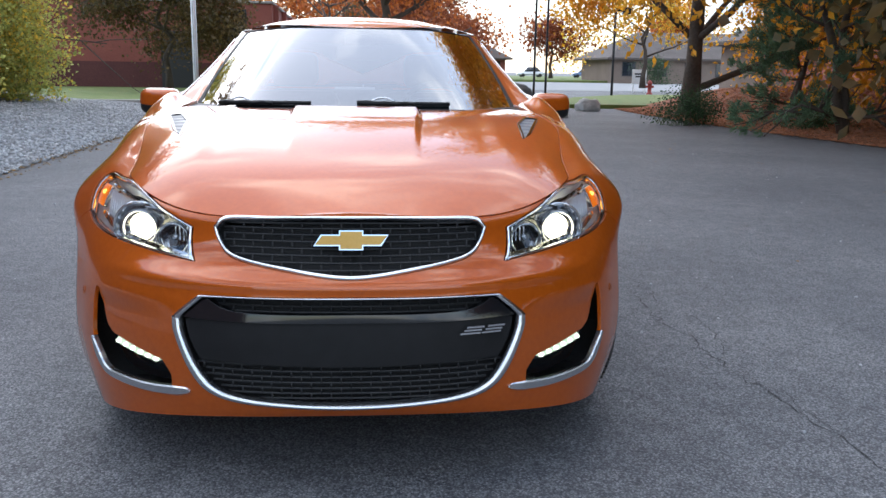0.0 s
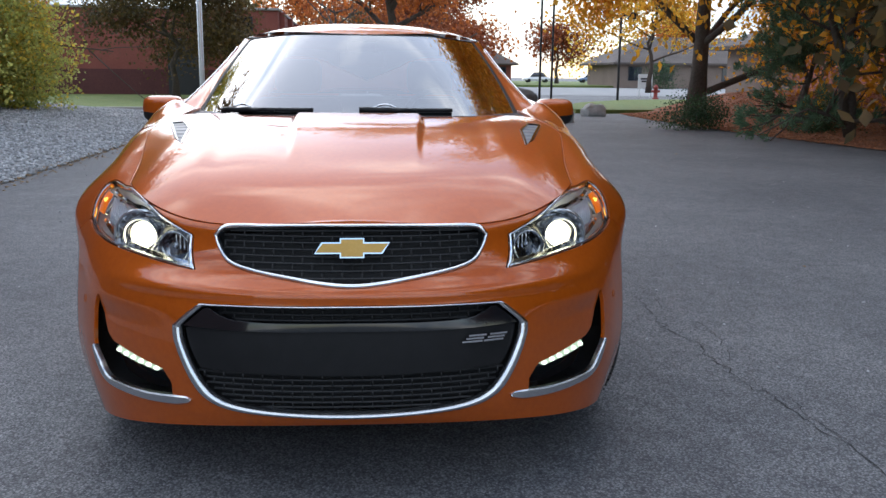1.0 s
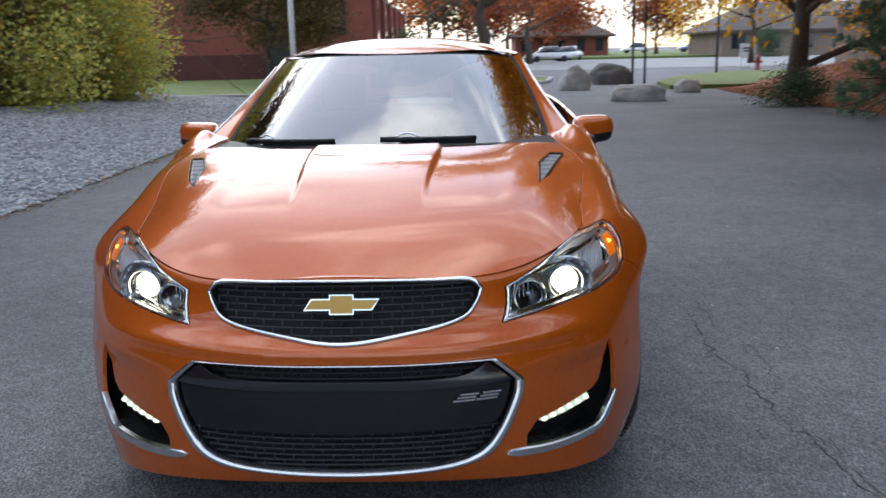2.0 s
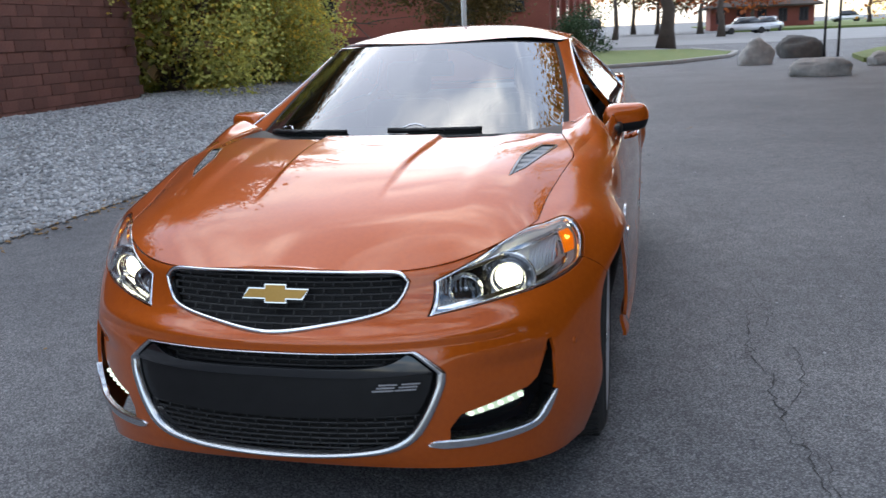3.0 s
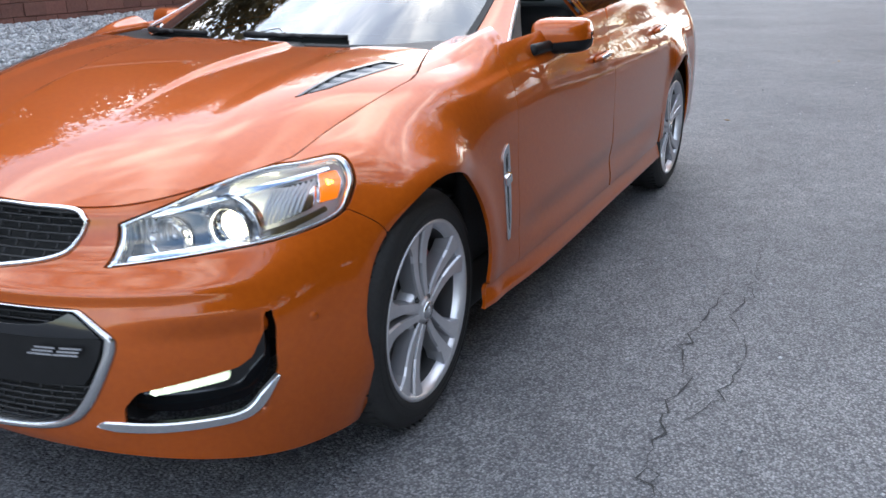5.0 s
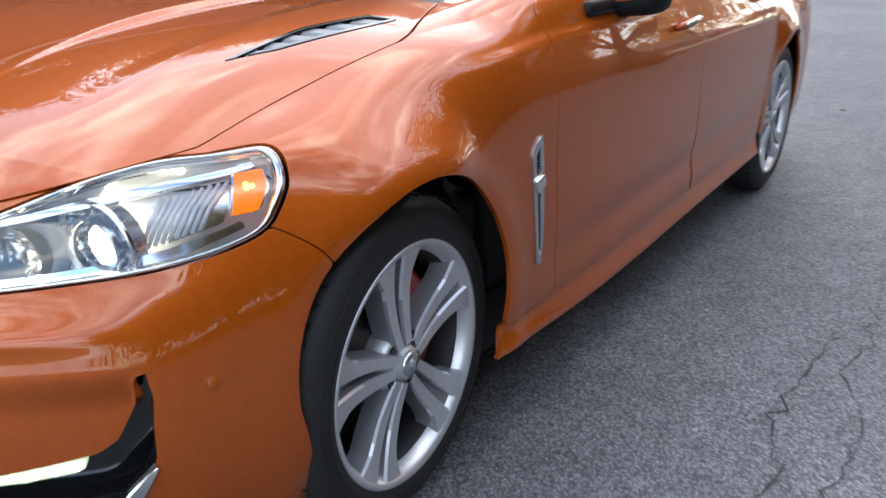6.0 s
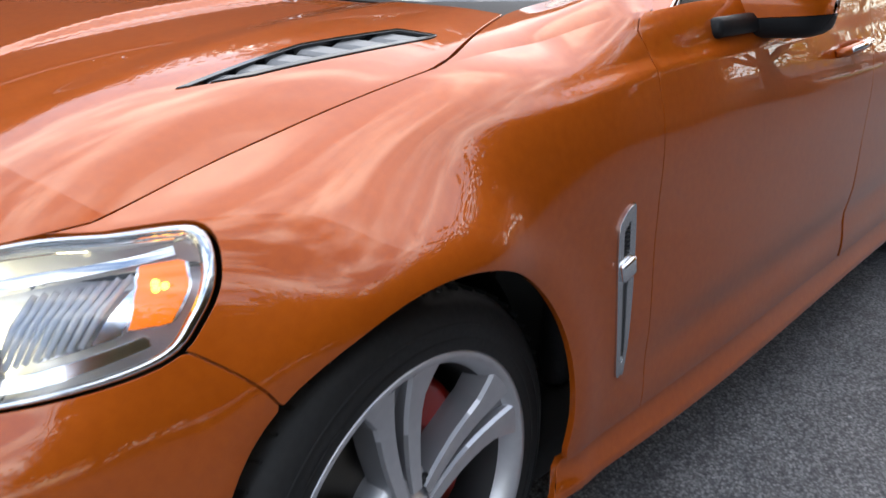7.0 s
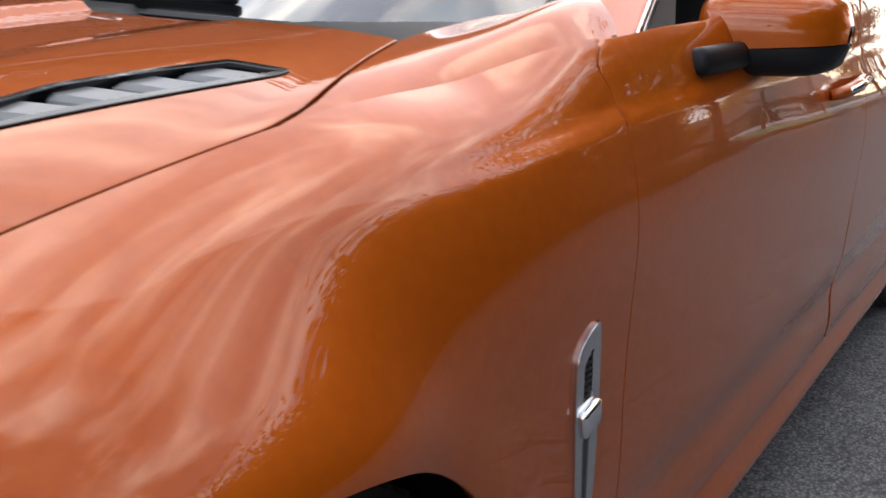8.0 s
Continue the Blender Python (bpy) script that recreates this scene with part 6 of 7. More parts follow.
def shrub(name, place, size, leaves, mats, seed, label, leaf=0.07, stems=9, category="shrub", group=""):
    """Many stems from one foot, leafy to the ground, in uneven lobes."""
    rng = np.random.default_rng(seed)
    t = empty(name, place, label, category, group)
    wood, tips = [], []
    for k in range(stems):
        a = 2 * math.pi * k / stems + rng.uniform(-0.3, 0.3)
        d = Vector((math.cos(a) * 0.55 * size[0] / size[2], math.sin(a) * 0.55 * size[1] / size[2], 1)).normalized()
        limb(rng, Vector((0.12 * math.cos(a), 0.12 * math.sin(a), 0)), d, size[2] * rng.uniform(0.5, 0.8), 0.035 * size[2] / 3, 2, wood, tips, forks=3)
    mesh_object("branchwork", *merge(*wood), BARK, t, local=True)
    lobes = rng.normal(0, 0.45, (60, 3)) * [size[0] / 2, size[1] / 2, size[2] / 2.6] + [0, 0, size[2] * 0.50]
    lobes[:, 2] = size[2] * rng.uniform(0.05, 0.92, len(lobes))
    for mat, share, up in mats:
        n = int(leaves * share)
        c = lobes[rng.integers(0, len(lobes), n)]
        r = rng.normal(0, 1, (n, 3))
        r /= np.linalg.norm(r, axis=1, keepdims=True)
        P = c + r * rng.uniform(0.3, 1.2, (n, 1)) * np.array([size[0], size[1], size[0]]) * 0.19
        P[:, 2] = np.abs(P[:, 2]) * 1.0
        if up:
            P = P[(P[:, 2] + rng.normal(0, 0.25 * size[2], len(P)) > size[2] * up)]
        cards("foliage", P, leaf, leaf * 0.38, mat, t, rng, 0.1)
    return t


def pine(name, place, height, seed, label, trunk_r=0.11, low=True, tufts=800):
    rng = np.random.default_rng(seed)
    t = empty(name, place, label, "pine tree")
    wood, tips = [], []
    stems = [Vector((0, 0, 0))]
    for k in range(2 if low else 1):
        lean = Vector((rng.normal(0, 0.16), rng.normal(0, 0.16), 1)).normalized()
        pts = [Vector((0, 0, 0)) + lean * height * 0.92 * s + Vector((rng.normal(0, 0.05), rng.normal(0, 0.05), 0)) * (4 * s) for s in np.linspace(0, 1, 7)]
        wood.append(tube(pts, [trunk_r * (1 - 0.12 * i) for i in range(7)], 10))
        for j in range(7):
            s = 0.30 + 0.68 * j / 7
            i = min(5, int(s * 6))
            base = pts[i].lerp(pts[i + 1], s * 6 - i)
            a = rng.uniform(0, 6.28)
            limb(rng, base, Vector((math.cos(a), math.sin(a), rng.uniform(-0.05, 0.45))).normalized(), height * (0.42 - 0.26 * s), trunk_r * 0.36, 1, wood, tips, 0.3, 0.3, 4)
    if low:                                          # long low limbs that trail over the mulch
        for a in (2.9, 3.5, 0.4, 5.4):
            limb(rng, Vector((0, 0, 0.35)), Vector((math.cos(a), math.sin(a), 0.08)).normalized(), height * 0.30, trunk_r * 0.5, 1, wood, tips, 0.25, 0.1, 4)
    mesh_object("trunk", *merge(*wood), BARK, t, local=True)
    T = np.array([tuple(p) for p, _ in tips])
    D = np.array([tuple(d) for _, d in tips])
    i = rng.integers(0, len(T), tufts)
    foot, axis = T[i] + rng.normal(0, 0.10, (tufts, 3)), D[i] + rng.normal(0, 0.4, (tufts, 3)) + [0, 0, 0.35]
    k = 26
    P = np.repeat(foot, k, 0) + rng.normal(0, 0.035, (tufts * k, 3))
    dirs = np.repeat(axis, k, 0) * 0.8
    cards("needle_foliage", P, 0.16, 0.013, NEEDLE, t, rng, 0.0, dirs)
    return t


def gz(x, y):
    return float(mulch_z(np.array(x), np.array(y)))


def lz(x, y):
    return float(gravel_z(np.array(x), np.array(y)))


shrub("shrub", (-10.2, 17.6, lz(-10.2, 17.6) - 0.05), (5.6, 4.6, 8.6), 120000, ((LEAF_BUSH, 0.7, 0), (LEAF_BUSH_GOLD, 0.45, 0.35)), 21, "tall leafy shrub turning from green to yellow", 0.10, 12)
shrub("shrub", (-9.5, 20.6, lz(-9.5, 20.6) - 0.05), (5.0, 4.2, 8.0), 100000, ((LEAF_BUSH, 0.55, 0), (LEAF_BUSH_GOLD, 0.75, 0.3)), 22, "tall leafy shrub with golden top", 0.10, 12)
tree("yellow_tree", (9.3, 21.5, gz(9.3, 21.5) - 0.05), 12.0, 10.0, 0.24, 210000, ((LEAF_YELLOW, 1.0),), 31, "spreading tree with yellow autumn leaves on the mulch", leaf=0.16, clear=0.10, fill=0.60, limbs=22, droop=0.9)
pine("pine_tree", (9.6, 14.2, gz(9.6, 14.2) - 0.04), 4.6, 41, "multi-stemmed dark green pine with low limbs", tufts=520)
pine("pine_tree", (10.3, 17.6, gz(10.3, 17.6) - 0.04), 3.4, 42, "smaller dark green pine beside the mulch edge", 0.07, tufts=500)
pine("pine_tree", (12.8, 12.6, gz(12.8, 12.6) - 0.04), 4.8, 43, "tall dark green pine at the end of the bed", 0.10, tufts=560)
shrub("juniper", (7.85, 17.6, gz(7.85, 17.6) - 0.02), (1.5, 1.3, 0.75), 4200, ((LEAF_DARK, 1.0, 0),), 44, "low dark green juniper at the mulch edge", 0.05, 7)
shrub("juniper", (9.6, 15.6, gz(9.6, 15.6) - 0.02), (1.4, 1.2, 0.55), 2600, ((LEAF_DARK, 1.0, 0),), 45, "low spreading dark green juniper", 0.05, 7)
tree("street_tree", (-7.7, 37.0, 0.08), 6.6, 3.8, 0.15, 20000, ((LEAF_BROWN, 1.0),), 32, "slim tree with thin brown-green leaves", leaf=0.17, fill=0.5)
tree("russet_tree", (7.0, 78.0, 0), 10.5, 6.0, 0.3, 8000, ((LEAF_RED, 1.0),), 33, "round russet-red autumn tree far off", leaf=0.34, fill=0.8)
tree("bare_tree", (-2.0, 82.0, 0), 11.0, 6.5, 0.24, 120, ((LEAF_BROWN, 1.0),), 34, "bare grey tree far off", leaf=0.2, limbs=12)
tree("orange_tree", (1.9, 47.0, 0.05), 9.0, 5.0, 0.42, 6500, ((LEAF_ORANGE, 1.0),), 35, "old thick-trunked tree with orange leaves", leaf=0.24, fill=0.6, clear=0.38)
tree("yellow_tree", (17.5, 50.0, 0.3), 6.5, 4.2, 0.16, 5000, ((LEAF_YELLOW, 0.6), (LEAF_BUSH_GOLD, 0.4)), 36, "small tree with thin yellow leaves", leaf=0.2, fill=0.5)
shrub("evergreen_shrub", (-2.4, 40.2, 0.08), (2.0, 2.0, 1.7), 2600, ((LEAF_DARK, 1.0, 0),), 46, "clipped dark green shrub by the office wall", 0.11, 7)
shrub("evergreen_shrub", (-1.9, 42.5, 0.08), (2.2, 2.2, 2.3), 2600, ((LEAF_DARK, 1.0, 0),), 47, "rounded dark green shrub by the office wall", 0.11, 7)
shrub("evergreen_shrub", (33.0, 92.0, 0), (3.4, 3.0, 2.8), 2200, ((LEAF_DARK, 1.0, 0),), 48, "rounded dark shrub before a far house", 0.16, 7)
# Unseen trees, added and sized for the reflections and shade they give the paint.
for k, (x, y, h, mats) in enumerate(((-21, -1, 17.0, LEAF_BROWN), (-21, 7, 19.0, LEAF_BROWN), (-20.5, 14.5, 17.0, LEAF_BROWN), (-14.5, 17.5, 19.0, LEAF_BROWN), (12.8, 8.6, 8.6, LEAF_BROWN), (13.5, 3.0, 6.4, LEAF_BROWN), (14, -4.5, 11.0, LEAF_BROWN), (17, 9.0, 11.0, LEAF_BROWN), (21, 1.0, 10.0, LEAF_BROWN), (12.5, -1.0, 6.5, LEAF_BROWN), (22, 13.5, 14.0, LEAF_BROWN), (16, -13, 9.0, LEAF_RED))):
    tree("garden_tree", (x, y, 0.2), h, 5.8, 0.28, 52000, ((mats, 1.0),), 60 + k, "tall dense russet tree out of view, added for reflections" if mats is LEAF_RED else "tall dense brown-green tree out of view, added for reflections", leaf=0.30, fill=0.85, depth=3, clear=0.10, limbs=16)
for k, (x, y, m) in enumerate(((30, 130, LEAF_RED), (52, 140, LEAF_BROWN), (75, 135, LEAF_YELLOW), (14, 120, LEAF_ORANGE), (-14, 120, LEAF_BROWN), (100, 150, LEAF_BROWN), (-40, 110, LEAF_RED), (44, 118, LEAF_ORANGE), (-7, 104, LEAF_ORANGE), (2, 112, LEAF_BROWN), (6.5, 101, LEAF_RED), (-1, 122, LEAF_ORANGE))):
    tree("far_tree", (x, y, 0), 9 + 2 * (k % 3), 6.5, 0.3, 2600, ((m, 1.0),), 80 + k, "distant autumn tree beyond the road", leaf=0.55, fill=0.9, depth=2, group="far trees")

# ---- buildings ----
BRICK = vary(shade("brown_block", (0.115, 0.045, 0.035), 0.9, grain=(0.17, 0.075, 0.055), bump=0.006, scale=22), 0.22)
BRICK_REST = vary(shade("brown_block_far", (0.115, 0.045, 0.035), 0.9, grain=(0.17, 0.075, 0.055), bump=0.006, scale=22), 0.22, True)
MORTAR = shade("mortar", (0.09, 0.05, 0.04), 0.95, grain=(0.12, 0.07, 0.055), scale=30)
RED_BRICK = shade("red_brick", (0.21, 0.058, 0.045), 0.85, grain=(0.27, 0.085, 0.062), bump=0.004, scale=12)
RED_DARK = shade("dark_red_band", (0.085, 0.026, 0.026), 0.85, grain=(0.12, 0.04, 0.036), bump=0.004, scale=12)
ROOFING = shade("roof_shingle", (0.075, 0.058, 0.05), 0.9, grain=(0.12, 0.098, 0.085), bump=0.01, scale=8)
PANE = shade("window_pane", (0.015, 0.02, 0.03), 0.04, coat=0.6)
FRAME = shade("dark_window_frame", (0.03, 0.03, 0.033), 0.5)
CAP = shade("parapet_cap", (0.30, 0.29, 0.28), 0.5, 0.4)
TAN_WALL = shade("tan_render", (0.17, 0.125, 0.10), 0.85, grain=(0.23, 0.175, 0.14), scale=8)


def block(parent, name, lo, hi, mat, bevel=0.0, label=""):
    bm = bmesh.new()
    box(bm, lo, hi, bevel)
    return part(name, bm, mat, parent, label, flat=True)


def window(parent, x0, x1, y, z0, z1, panes=2):
    """A framed window in a wall that faces -y."""
    w = block(parent, "window", (x0 - 0.05, y - 0.035, z0 - 0.05), (x1 + 0.05, y + 0.04, z1 + 0.05), FRAME)
    step = (x1 - x0) / panes
    for k in range(panes):
        block(w, "pane", (x0 + k * step + 0.03, y - 0.042, z0 + 0.02), (x0 + (k + 1) * step - 0.03, y - 0.030, z1 - 0.02), PANE)


# the near wall, of large split-faced blocks in courses
hall = empty("block_building", (-9.6, 5, 0), "long building of dark red-brown split-faced blocks", "building", kind="structure")
block(hall, "wall_core", (-12.6, -14, 0), (-9.66, 15.25, 5.6), MORTAR)
block(hall, "parapet_cap", (-12.7, -14.1, 5.6), (-9.5, 15.4, 5.72), CAP, 0.02)
rng = np.random.default_rng(8)
unit = bmesh.new()
box(unit, (-0.05, 0.0, 0.0), (0.05, 0.392, 0.192), 0.006)
unit_me = bpy.data.meshes.new("block")
unit.to_mesh(unit_me)
unit.free()
unit_me.materials.append(BRICK)
rest = []
cv = [tuple(q.co) for q in unit_me.vertices]
cf = [tuple(p.vertices) for p in unit_me.polygons]
count = 0
for row in range(28):
    for col in range(74):
        y = 15.25 - 0.4 * (col + 1) + (0.2 if row % 2 else 0.0)
        if y + 0.392 > 15.26:
            continue
        off = rng.normal(0, 0.006) + (0.035 if row < 3 else 0.0) - (0.02 if row % 7 == 6 else 0.0)
        pos = (-9.66 + off, y, 0.2 * row)
        if count < 300 and col < 15 and row < 21:
            ob = new("block", unit_me)
            ob.parent = hall
            ob.matrix_parent_inverse = hall.matrix_basis.inverted()
            ob.location = pos
            count += 1
        else:
            rest.append(([(a + pos[0], b + pos[1], c + pos[2]) for a, b, c in cv], cf))
ob = mesh_object("blocks", *merge(*rest), BRICK_REST, hall, flat=True)
ob["kind"] = "stuff"

# the red brick office beyond the lawn
office = empty("brick_office", (-20, 50, 0), "flat-roofed red brick office with dark windows", "building", kind="structure")
block(office, "wall", (-46, 44, 1.35), (-3.9, 78, 4.3), RED_BRICK)
# Dark band added along the wall's foot in place of a hedge.
block(office, "hedge_band", (-46.06, 43.94, 0), (-3.84, 78, 1.35), RED_DARK)
block(office, "parapet_cap", (-46.1, 43.9, 4.3), (-3.8, 78.1, 4.42), CAP, 0.02)
for x in (-6.9, -17.0, -22.0, -27.0, -32.0):
    window(office, x, x + 1.7, 43.95, 2.3, 3.95)
# Flat dark slab standing just ahead of the wall.
block(office, "dark_door_slab", (-9.4, 43.9, 0.1), (-7.7, 43.935, 2.9), FRAME)
for k, y in enumerate(np.arange(46.5, 75, 5.5)):
    w = block(office, "window", (-3.88, y, 1.9), (-3.81, y + 1.6, 3.8), FRAME)
    block(w, "pane", (-3.82, y + 0.08, 1.98), (-3.79, y + 1.52, 3.72), PANE)
    block(office, "pier", (-3.9, y - 1.5, 0.0), (-3.65, y - 0.9, 4.3), RED_BRICK)



def house(name, x0, x1, y0, y1, wall_h, roof_h, mat, label, n_win=5):
    h = empty(name, ((x0 + x1) / 2, y0, 0), label, "house", kind="structure")
    block(h, "wall", (x0, y0, 0), (x1, y1, wall_h), mat)
    e, ym, ins = 0.9, (y0 + y1) / 2, (y1 - y0) * 0.35
    v = [(x0 - e, y0 - e, wall_h), (x1 + e, y0 - e, wall_h), (x1 + e, y1 + e, wall_h), (x0 - e, y1 + e, wall_h), (x0 + ins, ym, wall_h + roof_h), (x1 - ins, ym, wall_h + roof_h)]
    v += [(a, b, c - 0.22) for a, b, c in v[:4]]
    f = [(0, 1, 5, 4), (1, 2, 5), (2, 3, 4, 5), (3, 0, 4), (6, 7, 1, 0), (7, 8, 2, 1), (8, 9, 3, 2), (9, 6, 0, 3), (9, 8, 7, 6)]
    mesh_object("roof", v, f, ROOFING, h, "brown shingle hip roof", flat=True)
    for k in range(n_win):
        xa = x0 + (x1 - x0) * (k + 0.3) / n_win
        window(h, xa, xa + (x1 - x0) / n_win * 0.4, y0 - 0.005, 0.9, wall_h - 0.5)
    return h


house("office_house", 30, 56, 98, 112, 2.9, 3.2, TAN_WALL, "low tan office with a broad brown hip roof", 7)
house("tan_house", 24, 40, 41, 54, 3.2, 2.6, TAN_WALL, "tan house with dark porch windows behind the pines", 5)
house("far_house", 9, 22, 124, 134, 3.0, 2.6, RED_BRICK, "low red brick house far beyond the road", 5)
house("far_house", 60, 92, 128, 140, 3.4, 2.6, RED_BRICK, "long red brick house far beyond the road", 8)
house("far_house", -36, -10, 112, 124, 3.4, 2.4, TAN_WALL, "pale house at the end of the street", 6)
# the brick building behind the pines
lodge = empty("brick_lodge", (20, 24, 0), "red brick building with pillars and dark glass behind the pines", "building", kind="structure")
block(lodge, "wall", (19.2, 22.5, 0.2), (40, 36, 4.6), RED_BRICK)
block(lodge, "parapet_cap", (19.1, 22.4, 4.6), (40, 36.1, 4.75), CAP)
for x in (18.0, 20.8, 23.6, 26.4):
    block(lodge, "pillar", (x, 21.3, 0.2), (x + 0.75, 22.05, 4.6), RED_BRICK, 0.01)
block(lodge, "canopy", (17.6, 20.9, 4.2), (30, 23, 4.6), TAN_WALL)
for x in (19.6, 22.3, 25.2):
    window(lodge, x, x + 1.8, 22.49, 0.7, 3.6)
block(lodge, "forecourt", (16.5, 19.6, 0.05), (40, 22.5, 0.42), CONCRETE)

# ---- boulders, posts, signs, parked vehicles ----
ROCK = shade("pale_limestone", (0.26, 0.255, 0.245), 0.9, grain=(0.50, 0.49, 0.47), bump=0.03, scale=5)
ROCK_DARK = shade("dark_boulder", (0.07, 0.068, 0.068), 0.9, grain=(0.13, 0.125, 0.12), bump=0.03, scale=5)


def boulder(place, size, mat, seed, label, lean=0.0):
    noise.seed_set(seed)
    bm = bmesh.new()
    bmesh.ops.create_icosphere(bm, subdivisions=4, radius=0.5)
    for q in bm.verts:
        p = q.co.copy()
        p = Vector([math.copysign(abs(c) ** 0.75, c) for c in p])
        p *= 1 + 0.30 * noise.noise(p * 1.7 + Vector((seed, 0, 0))) + 0.10 * noise.noise(p * 5.0)
        p.z = round(p.z * 7 + 0.6 * noise.noise(p * 3)) / 7 * 0.5 + p.z * 0.5
        q.co = p
    bmesh.ops.transform(bm, matrix=Matrix.Translation(place) @ Matrix.Rotation(lean, 4, "Y") @ Matrix.Diagonal((*size, 1)), verts=bm.verts)
    return tagged(part("boulder", bm, mat), label, "boulder", "boulders by the drive")


boulder((5.05, 20.9, 0.12), (1.15, 0.8, 0.5), ROCK, 4, "flat-topped pale limestone boulder")
boulder((4.25, 27.3, 0.24), (0.78, 0.6, 0.85), ROCK, 9, "upright pointed pale limestone boulder", 0.3)
boulder((6.25, 31.5, 0.22), (1.25, 0.9, 0.8), ROCK_DARK, 6, "squat dark boulder beside two posts")
boulder((7.3, 24.6, 0.12), (0.6, 0.5, 0.4), ROCK, 12, "small pale stone at the mulch edge")
POST = shade("dark_metal_post", (0.025, 0.025, 0.027), 0.5, 0.6)
GALV = shade("galvanised_steel", (0.45, 0.46, 0.47), 0.4, 0.8, grain=(0.55, 0.55, 0.56), scale=20)


def post(name, place, h, r, mat, label, category="post"):
    p = empty(name, place, label, category)
    mesh_object("pole", *lathe([(r, 0), (r, h), (r * 0.6, h + 0.02), (0, h + 0.025)], 14), mat, p, local=True)
    return p


for x in (6.9, 7.35):
    post("sign_post", (x, 31.0, 0), 4.2, 0.045, POST, "thin dark metal post beside a boulder")
flag = post("lamp_pole", (-5.1, 28.2, 0.1), 8.0, 0.085, GALV, "tall pale steel lamp pole on the lawn", "lamp pole")
block(flag, "base_cover", (-5.25, 28.05, 0.1), (-4.95, 28.35, 0.5), GALV, 0.03)
lampost = post("street_lamp", (12.2, 38.6, 0.12), 3.9, 0.06, POST, "black double-headed street lamp", "street lamp")
block(lampost, "cross_arm", (11.6, 38.56, 3.96), (12.8, 38.64, 4.04), POST)
for x in (11.45, 12.55):
    block(lampost, "lamp_head", (x, 38.4, 3.84), (x + 0.4, 38.8, 4.14), POST, 0.05)
sign = empty("yard_sign", (17.6, 51.0, 0), "small white yard sign with dark lettering bars", "sign")
SIGN_WHITE = shade("white_sign_board", (0.78, 0.78, 0.76), 0.5)
block(sign, "board", (17.15, 50.97, 0.55), (18.05, 51.03, 1.4), SIGN_WHITE, 0.01)
for k, z in enumerate((1.08, 0.92)):
    block(sign, "lettering_bar", (17.3 + 0.05 * k, 50.955, z), (17.9 - 0.1 * k, 50.968, z + 0.09), POST)
for x in (17.22, 17.93):
    block(sign, "leg", (x, 50.98, 0), (x + 0.05, 51.02, 0.56), SIGN_WHITE)
hydrant = empty("fire_hydrant", (15.2, 42.0, 0.12), "faded red fire hydrant on the lawn", "hydrant")
HYDRANT = shade("faded_red_paint", (0.30, 0.05, 0.04), 0.6)
mesh_object("barrel", *moved(lathe([(0.16, 0), (0.16, 0.05), (0.10, 0.08), (0.10, 0.5), (0.13, 0.52), (0.12, 0.6), (0.06, 0.7), (0.0, 0.73)], 20), Matrix.Translation((15.2, 42.0, 0.12))), HYDRANT, hydrant)
block(hydrant, "outlet", (14.98, 41.95, 0.45), (15.42, 42.05, 0.57), HYDRANT, 0.03)


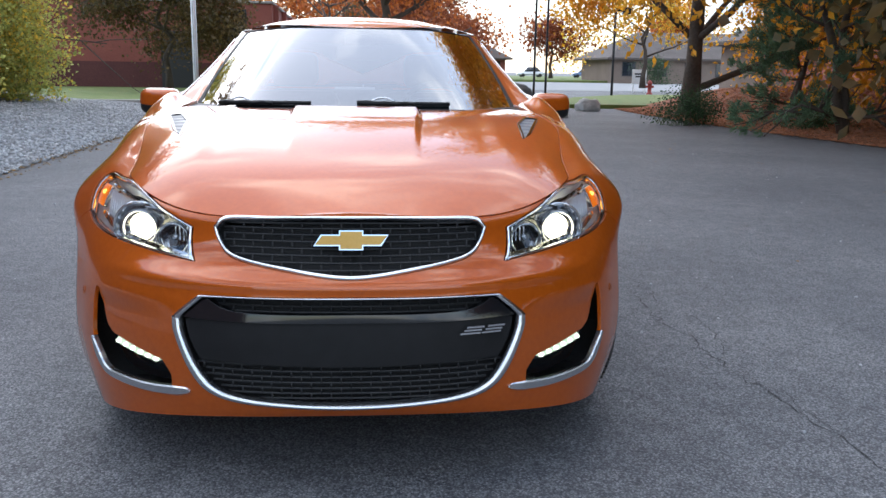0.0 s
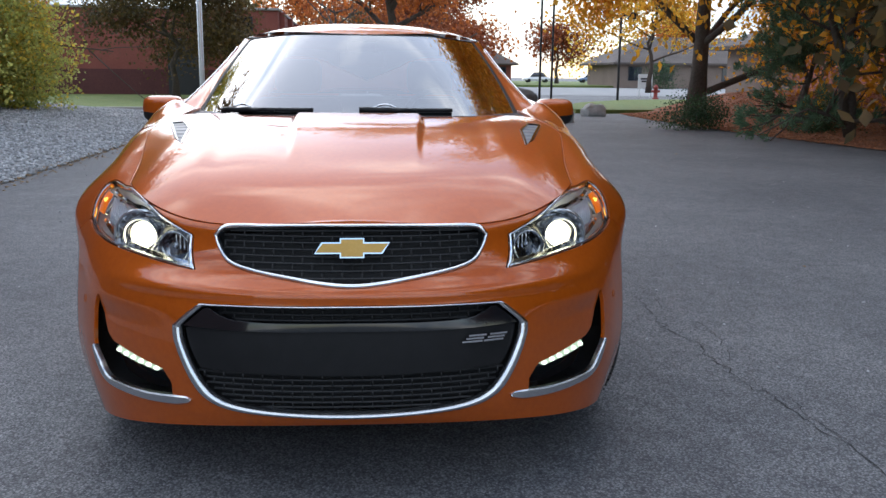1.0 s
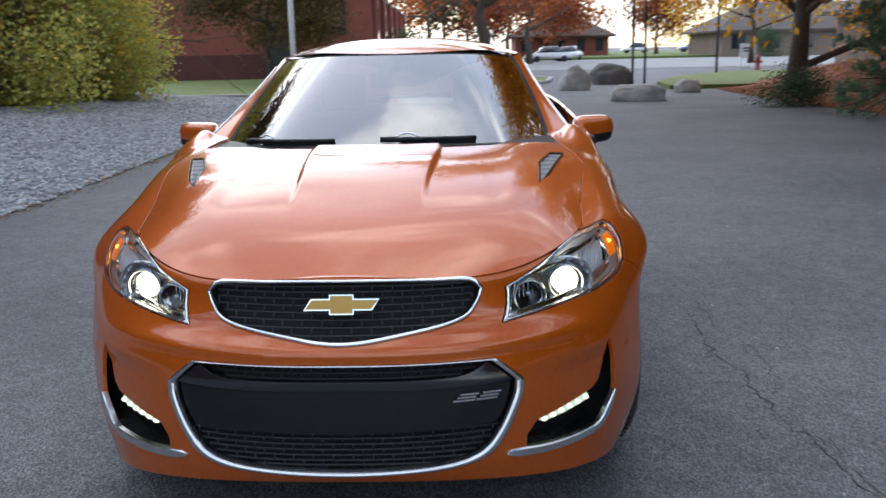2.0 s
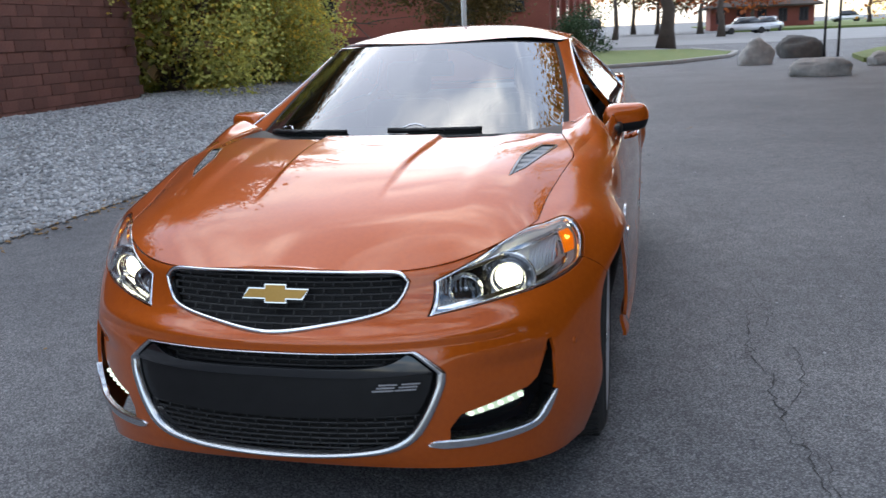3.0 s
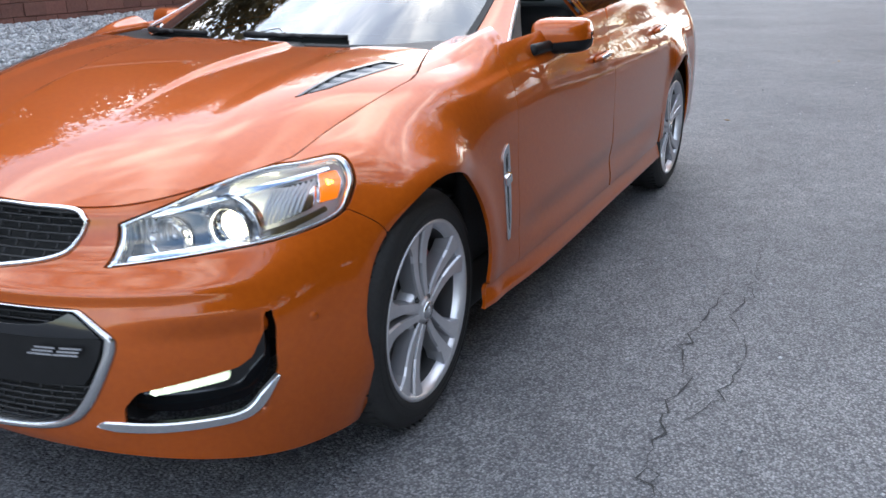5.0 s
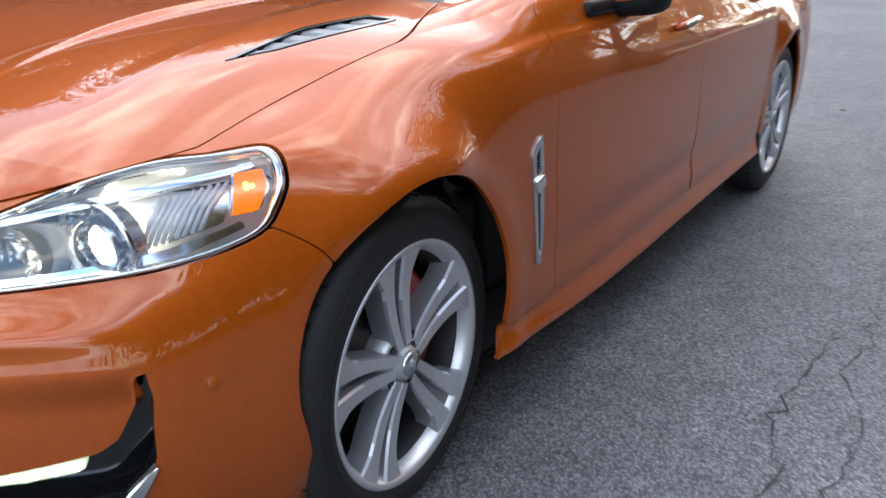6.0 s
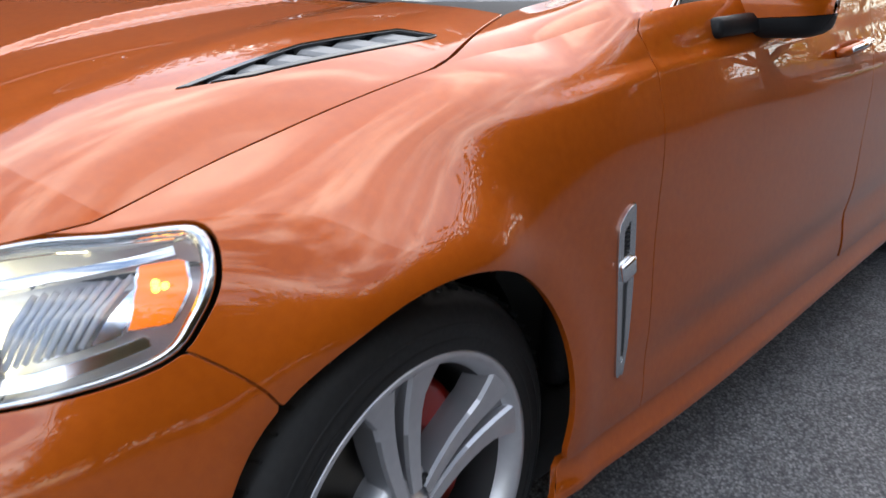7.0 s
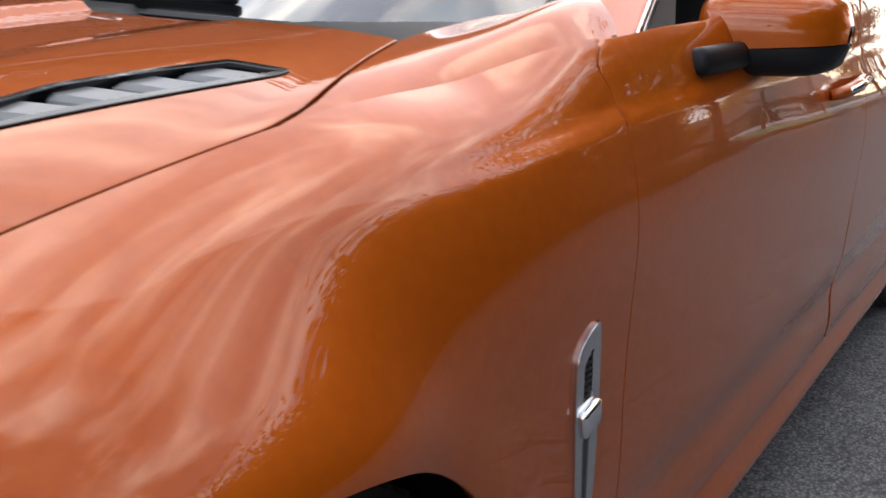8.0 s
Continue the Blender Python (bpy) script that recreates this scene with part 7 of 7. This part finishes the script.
def parked(place, yaw, colour, label, kind="car", long=4.5, wide=1.8, high=1.5):
    """A vehicle seen from far: body with wheel arches, glasshouse, lamps and four wheels."""
    c = empty("parked_" + kind, (0, 0, 0), label, kind)
    m = Matrix.Translation(place) @ Matrix.Rotation(radians(yaw), 4, "Z")
    prof = [(-long / 2, 0.35), (-long / 2 + 0.03, 0.70), (-long / 2 + 0.9, 0.92), (long / 2 - 0.55, 0.95), (long / 2 - 0.02, 0.80), (long / 2, 0.35)]
    if kind == "pickup":
        prof = [(-long / 2, 0.45), (-long / 2 + 0.05, 1.05), (-long / 2 + 1.2, 1.15), (long / 2 - 0.05, 1.15), (long / 2, 0.45)]
    cab = [(-long * 0.26, prof[2][1] - 0.02), (-long * 0.12, high), (long * 0.20, high), (long * 0.36, prof[2][1] - 0.02)]
    if kind == "pickup":
        cab = [(-long * 0.22, 1.12), (-long * 0.12, high), (long * 0.10, high), (long * 0.16, 1.12)]

    def solid(name, prof2, w0, w1, mat, z_tip):
        n = len(prof2)
        v = []
        for s in (-1, 1):
            v += [m @ Vector((x, s * (w1 if z >= z_tip else w0) / 2, z)) for x, z in prof2]
        f = [tuple(range(n)), tuple(reversed(range(n, 2 * n)))] + [(i, n + i, n + (i + 1) % n, (i + 1) % n) for i in range(n)]
        bm = bmesh.new()
        bv = [bm.verts.new(p) for p in v]
        for q in f:
            bm.faces.new([bv[i] for i in q])
        bmesh.ops.recalc_face_normals(bm, faces=bm.faces)
        bmesh.ops.bevel(bm, geom=bm.edges[:], offset=0.05, segments=2, affect="EDGES")
        return part(name, bm, mat, c)
    paint = shade("parked_paint", colour, 0.3, 0.2, 0.8)
    solid("body", prof, wide, wide, paint, 9)
    solid("glasshouse", cab, wide - 0.15, wide - 0.45, PANE, high - 0.05)
    solid("roof", [(cab[1][0] - 0.02, high - 0.02), (cab[1][0] + 0.1, high + 0.04), (cab[2][0] - 0.1, high + 0.04), (cab[2][0] + 0.02, high - 0.02)], wide - 0.44, wide - 0.5, paint, high)
    r = 0.38 if kind == "pickup" else 0.32
    for x in (-long * 0.31, long * 0.31):
        for s in (-1, 1):
            wheel_piece = moved(lathe([(0.0, 0.11), (r * 0.6, 0.11), (r * 0.95, 0.09), (r, 0.05), (r, -0.09), (0, -0.09)], 24), m @ Matrix.Translation((x, s * (wide / 2 - 0.09), r)) @ Matrix.Rotation(radians(-90 * s), 4, "X"))
            mesh_object("wheel", *wheel_piece, RUBBER, c)
    for s in (-1, 1):
        bm = bmesh.new()
        box(bm, (-0.03, -0.17, -0.07), (0.05, 0.17, 0.07), 0.02, m @ Matrix.Translation((-long / 2 + 0.03, s * wide * 0.36, prof[1][1] - 0.03)))
        part("headlamp", bm, SATIN, c)
    return c


parked((-3.3, 66, 0), 96, (0.72, 0.73, 0.75), "white pickup truck parked at the street corner", "pickup", 5.4, 1.95, 1.85)
parked((9.8, 88, 0), 10, (0.66, 0.67, 0.69), "silver saloon car parked beyond the road", "car")
parked((12.8, 96, 0), 60, (0.55, 0.56, 0.58), "grey saloon car parked beyond the road", "car")
parked((31, 150, 0.25), 0, (0.75, 0.75, 0.76), "white van parked on the far lawn edge", "car", 4.8, 1.9, 1.7)
parked((41, 152, 0.25), 0, (0.10, 0.16, 0.28), "dark blue car in the far car park", "car")
parked((47, 152, 0.25), 5, (0.35, 0.38, 0.42), "grey car in the far car park", "car")
parked((52.5, 152, 0.25), 0, (0.62, 0.64, 0.66), "silver car in the far car park", "car")

# the car stands a little askew on the drive
car.matrix_basis = Matrix.Translation((0, 0.2, 0)) @ Matrix.Rotation(radians(-1.3), 4, "Z") @ Matrix.Translation((0, -0.2, 0))
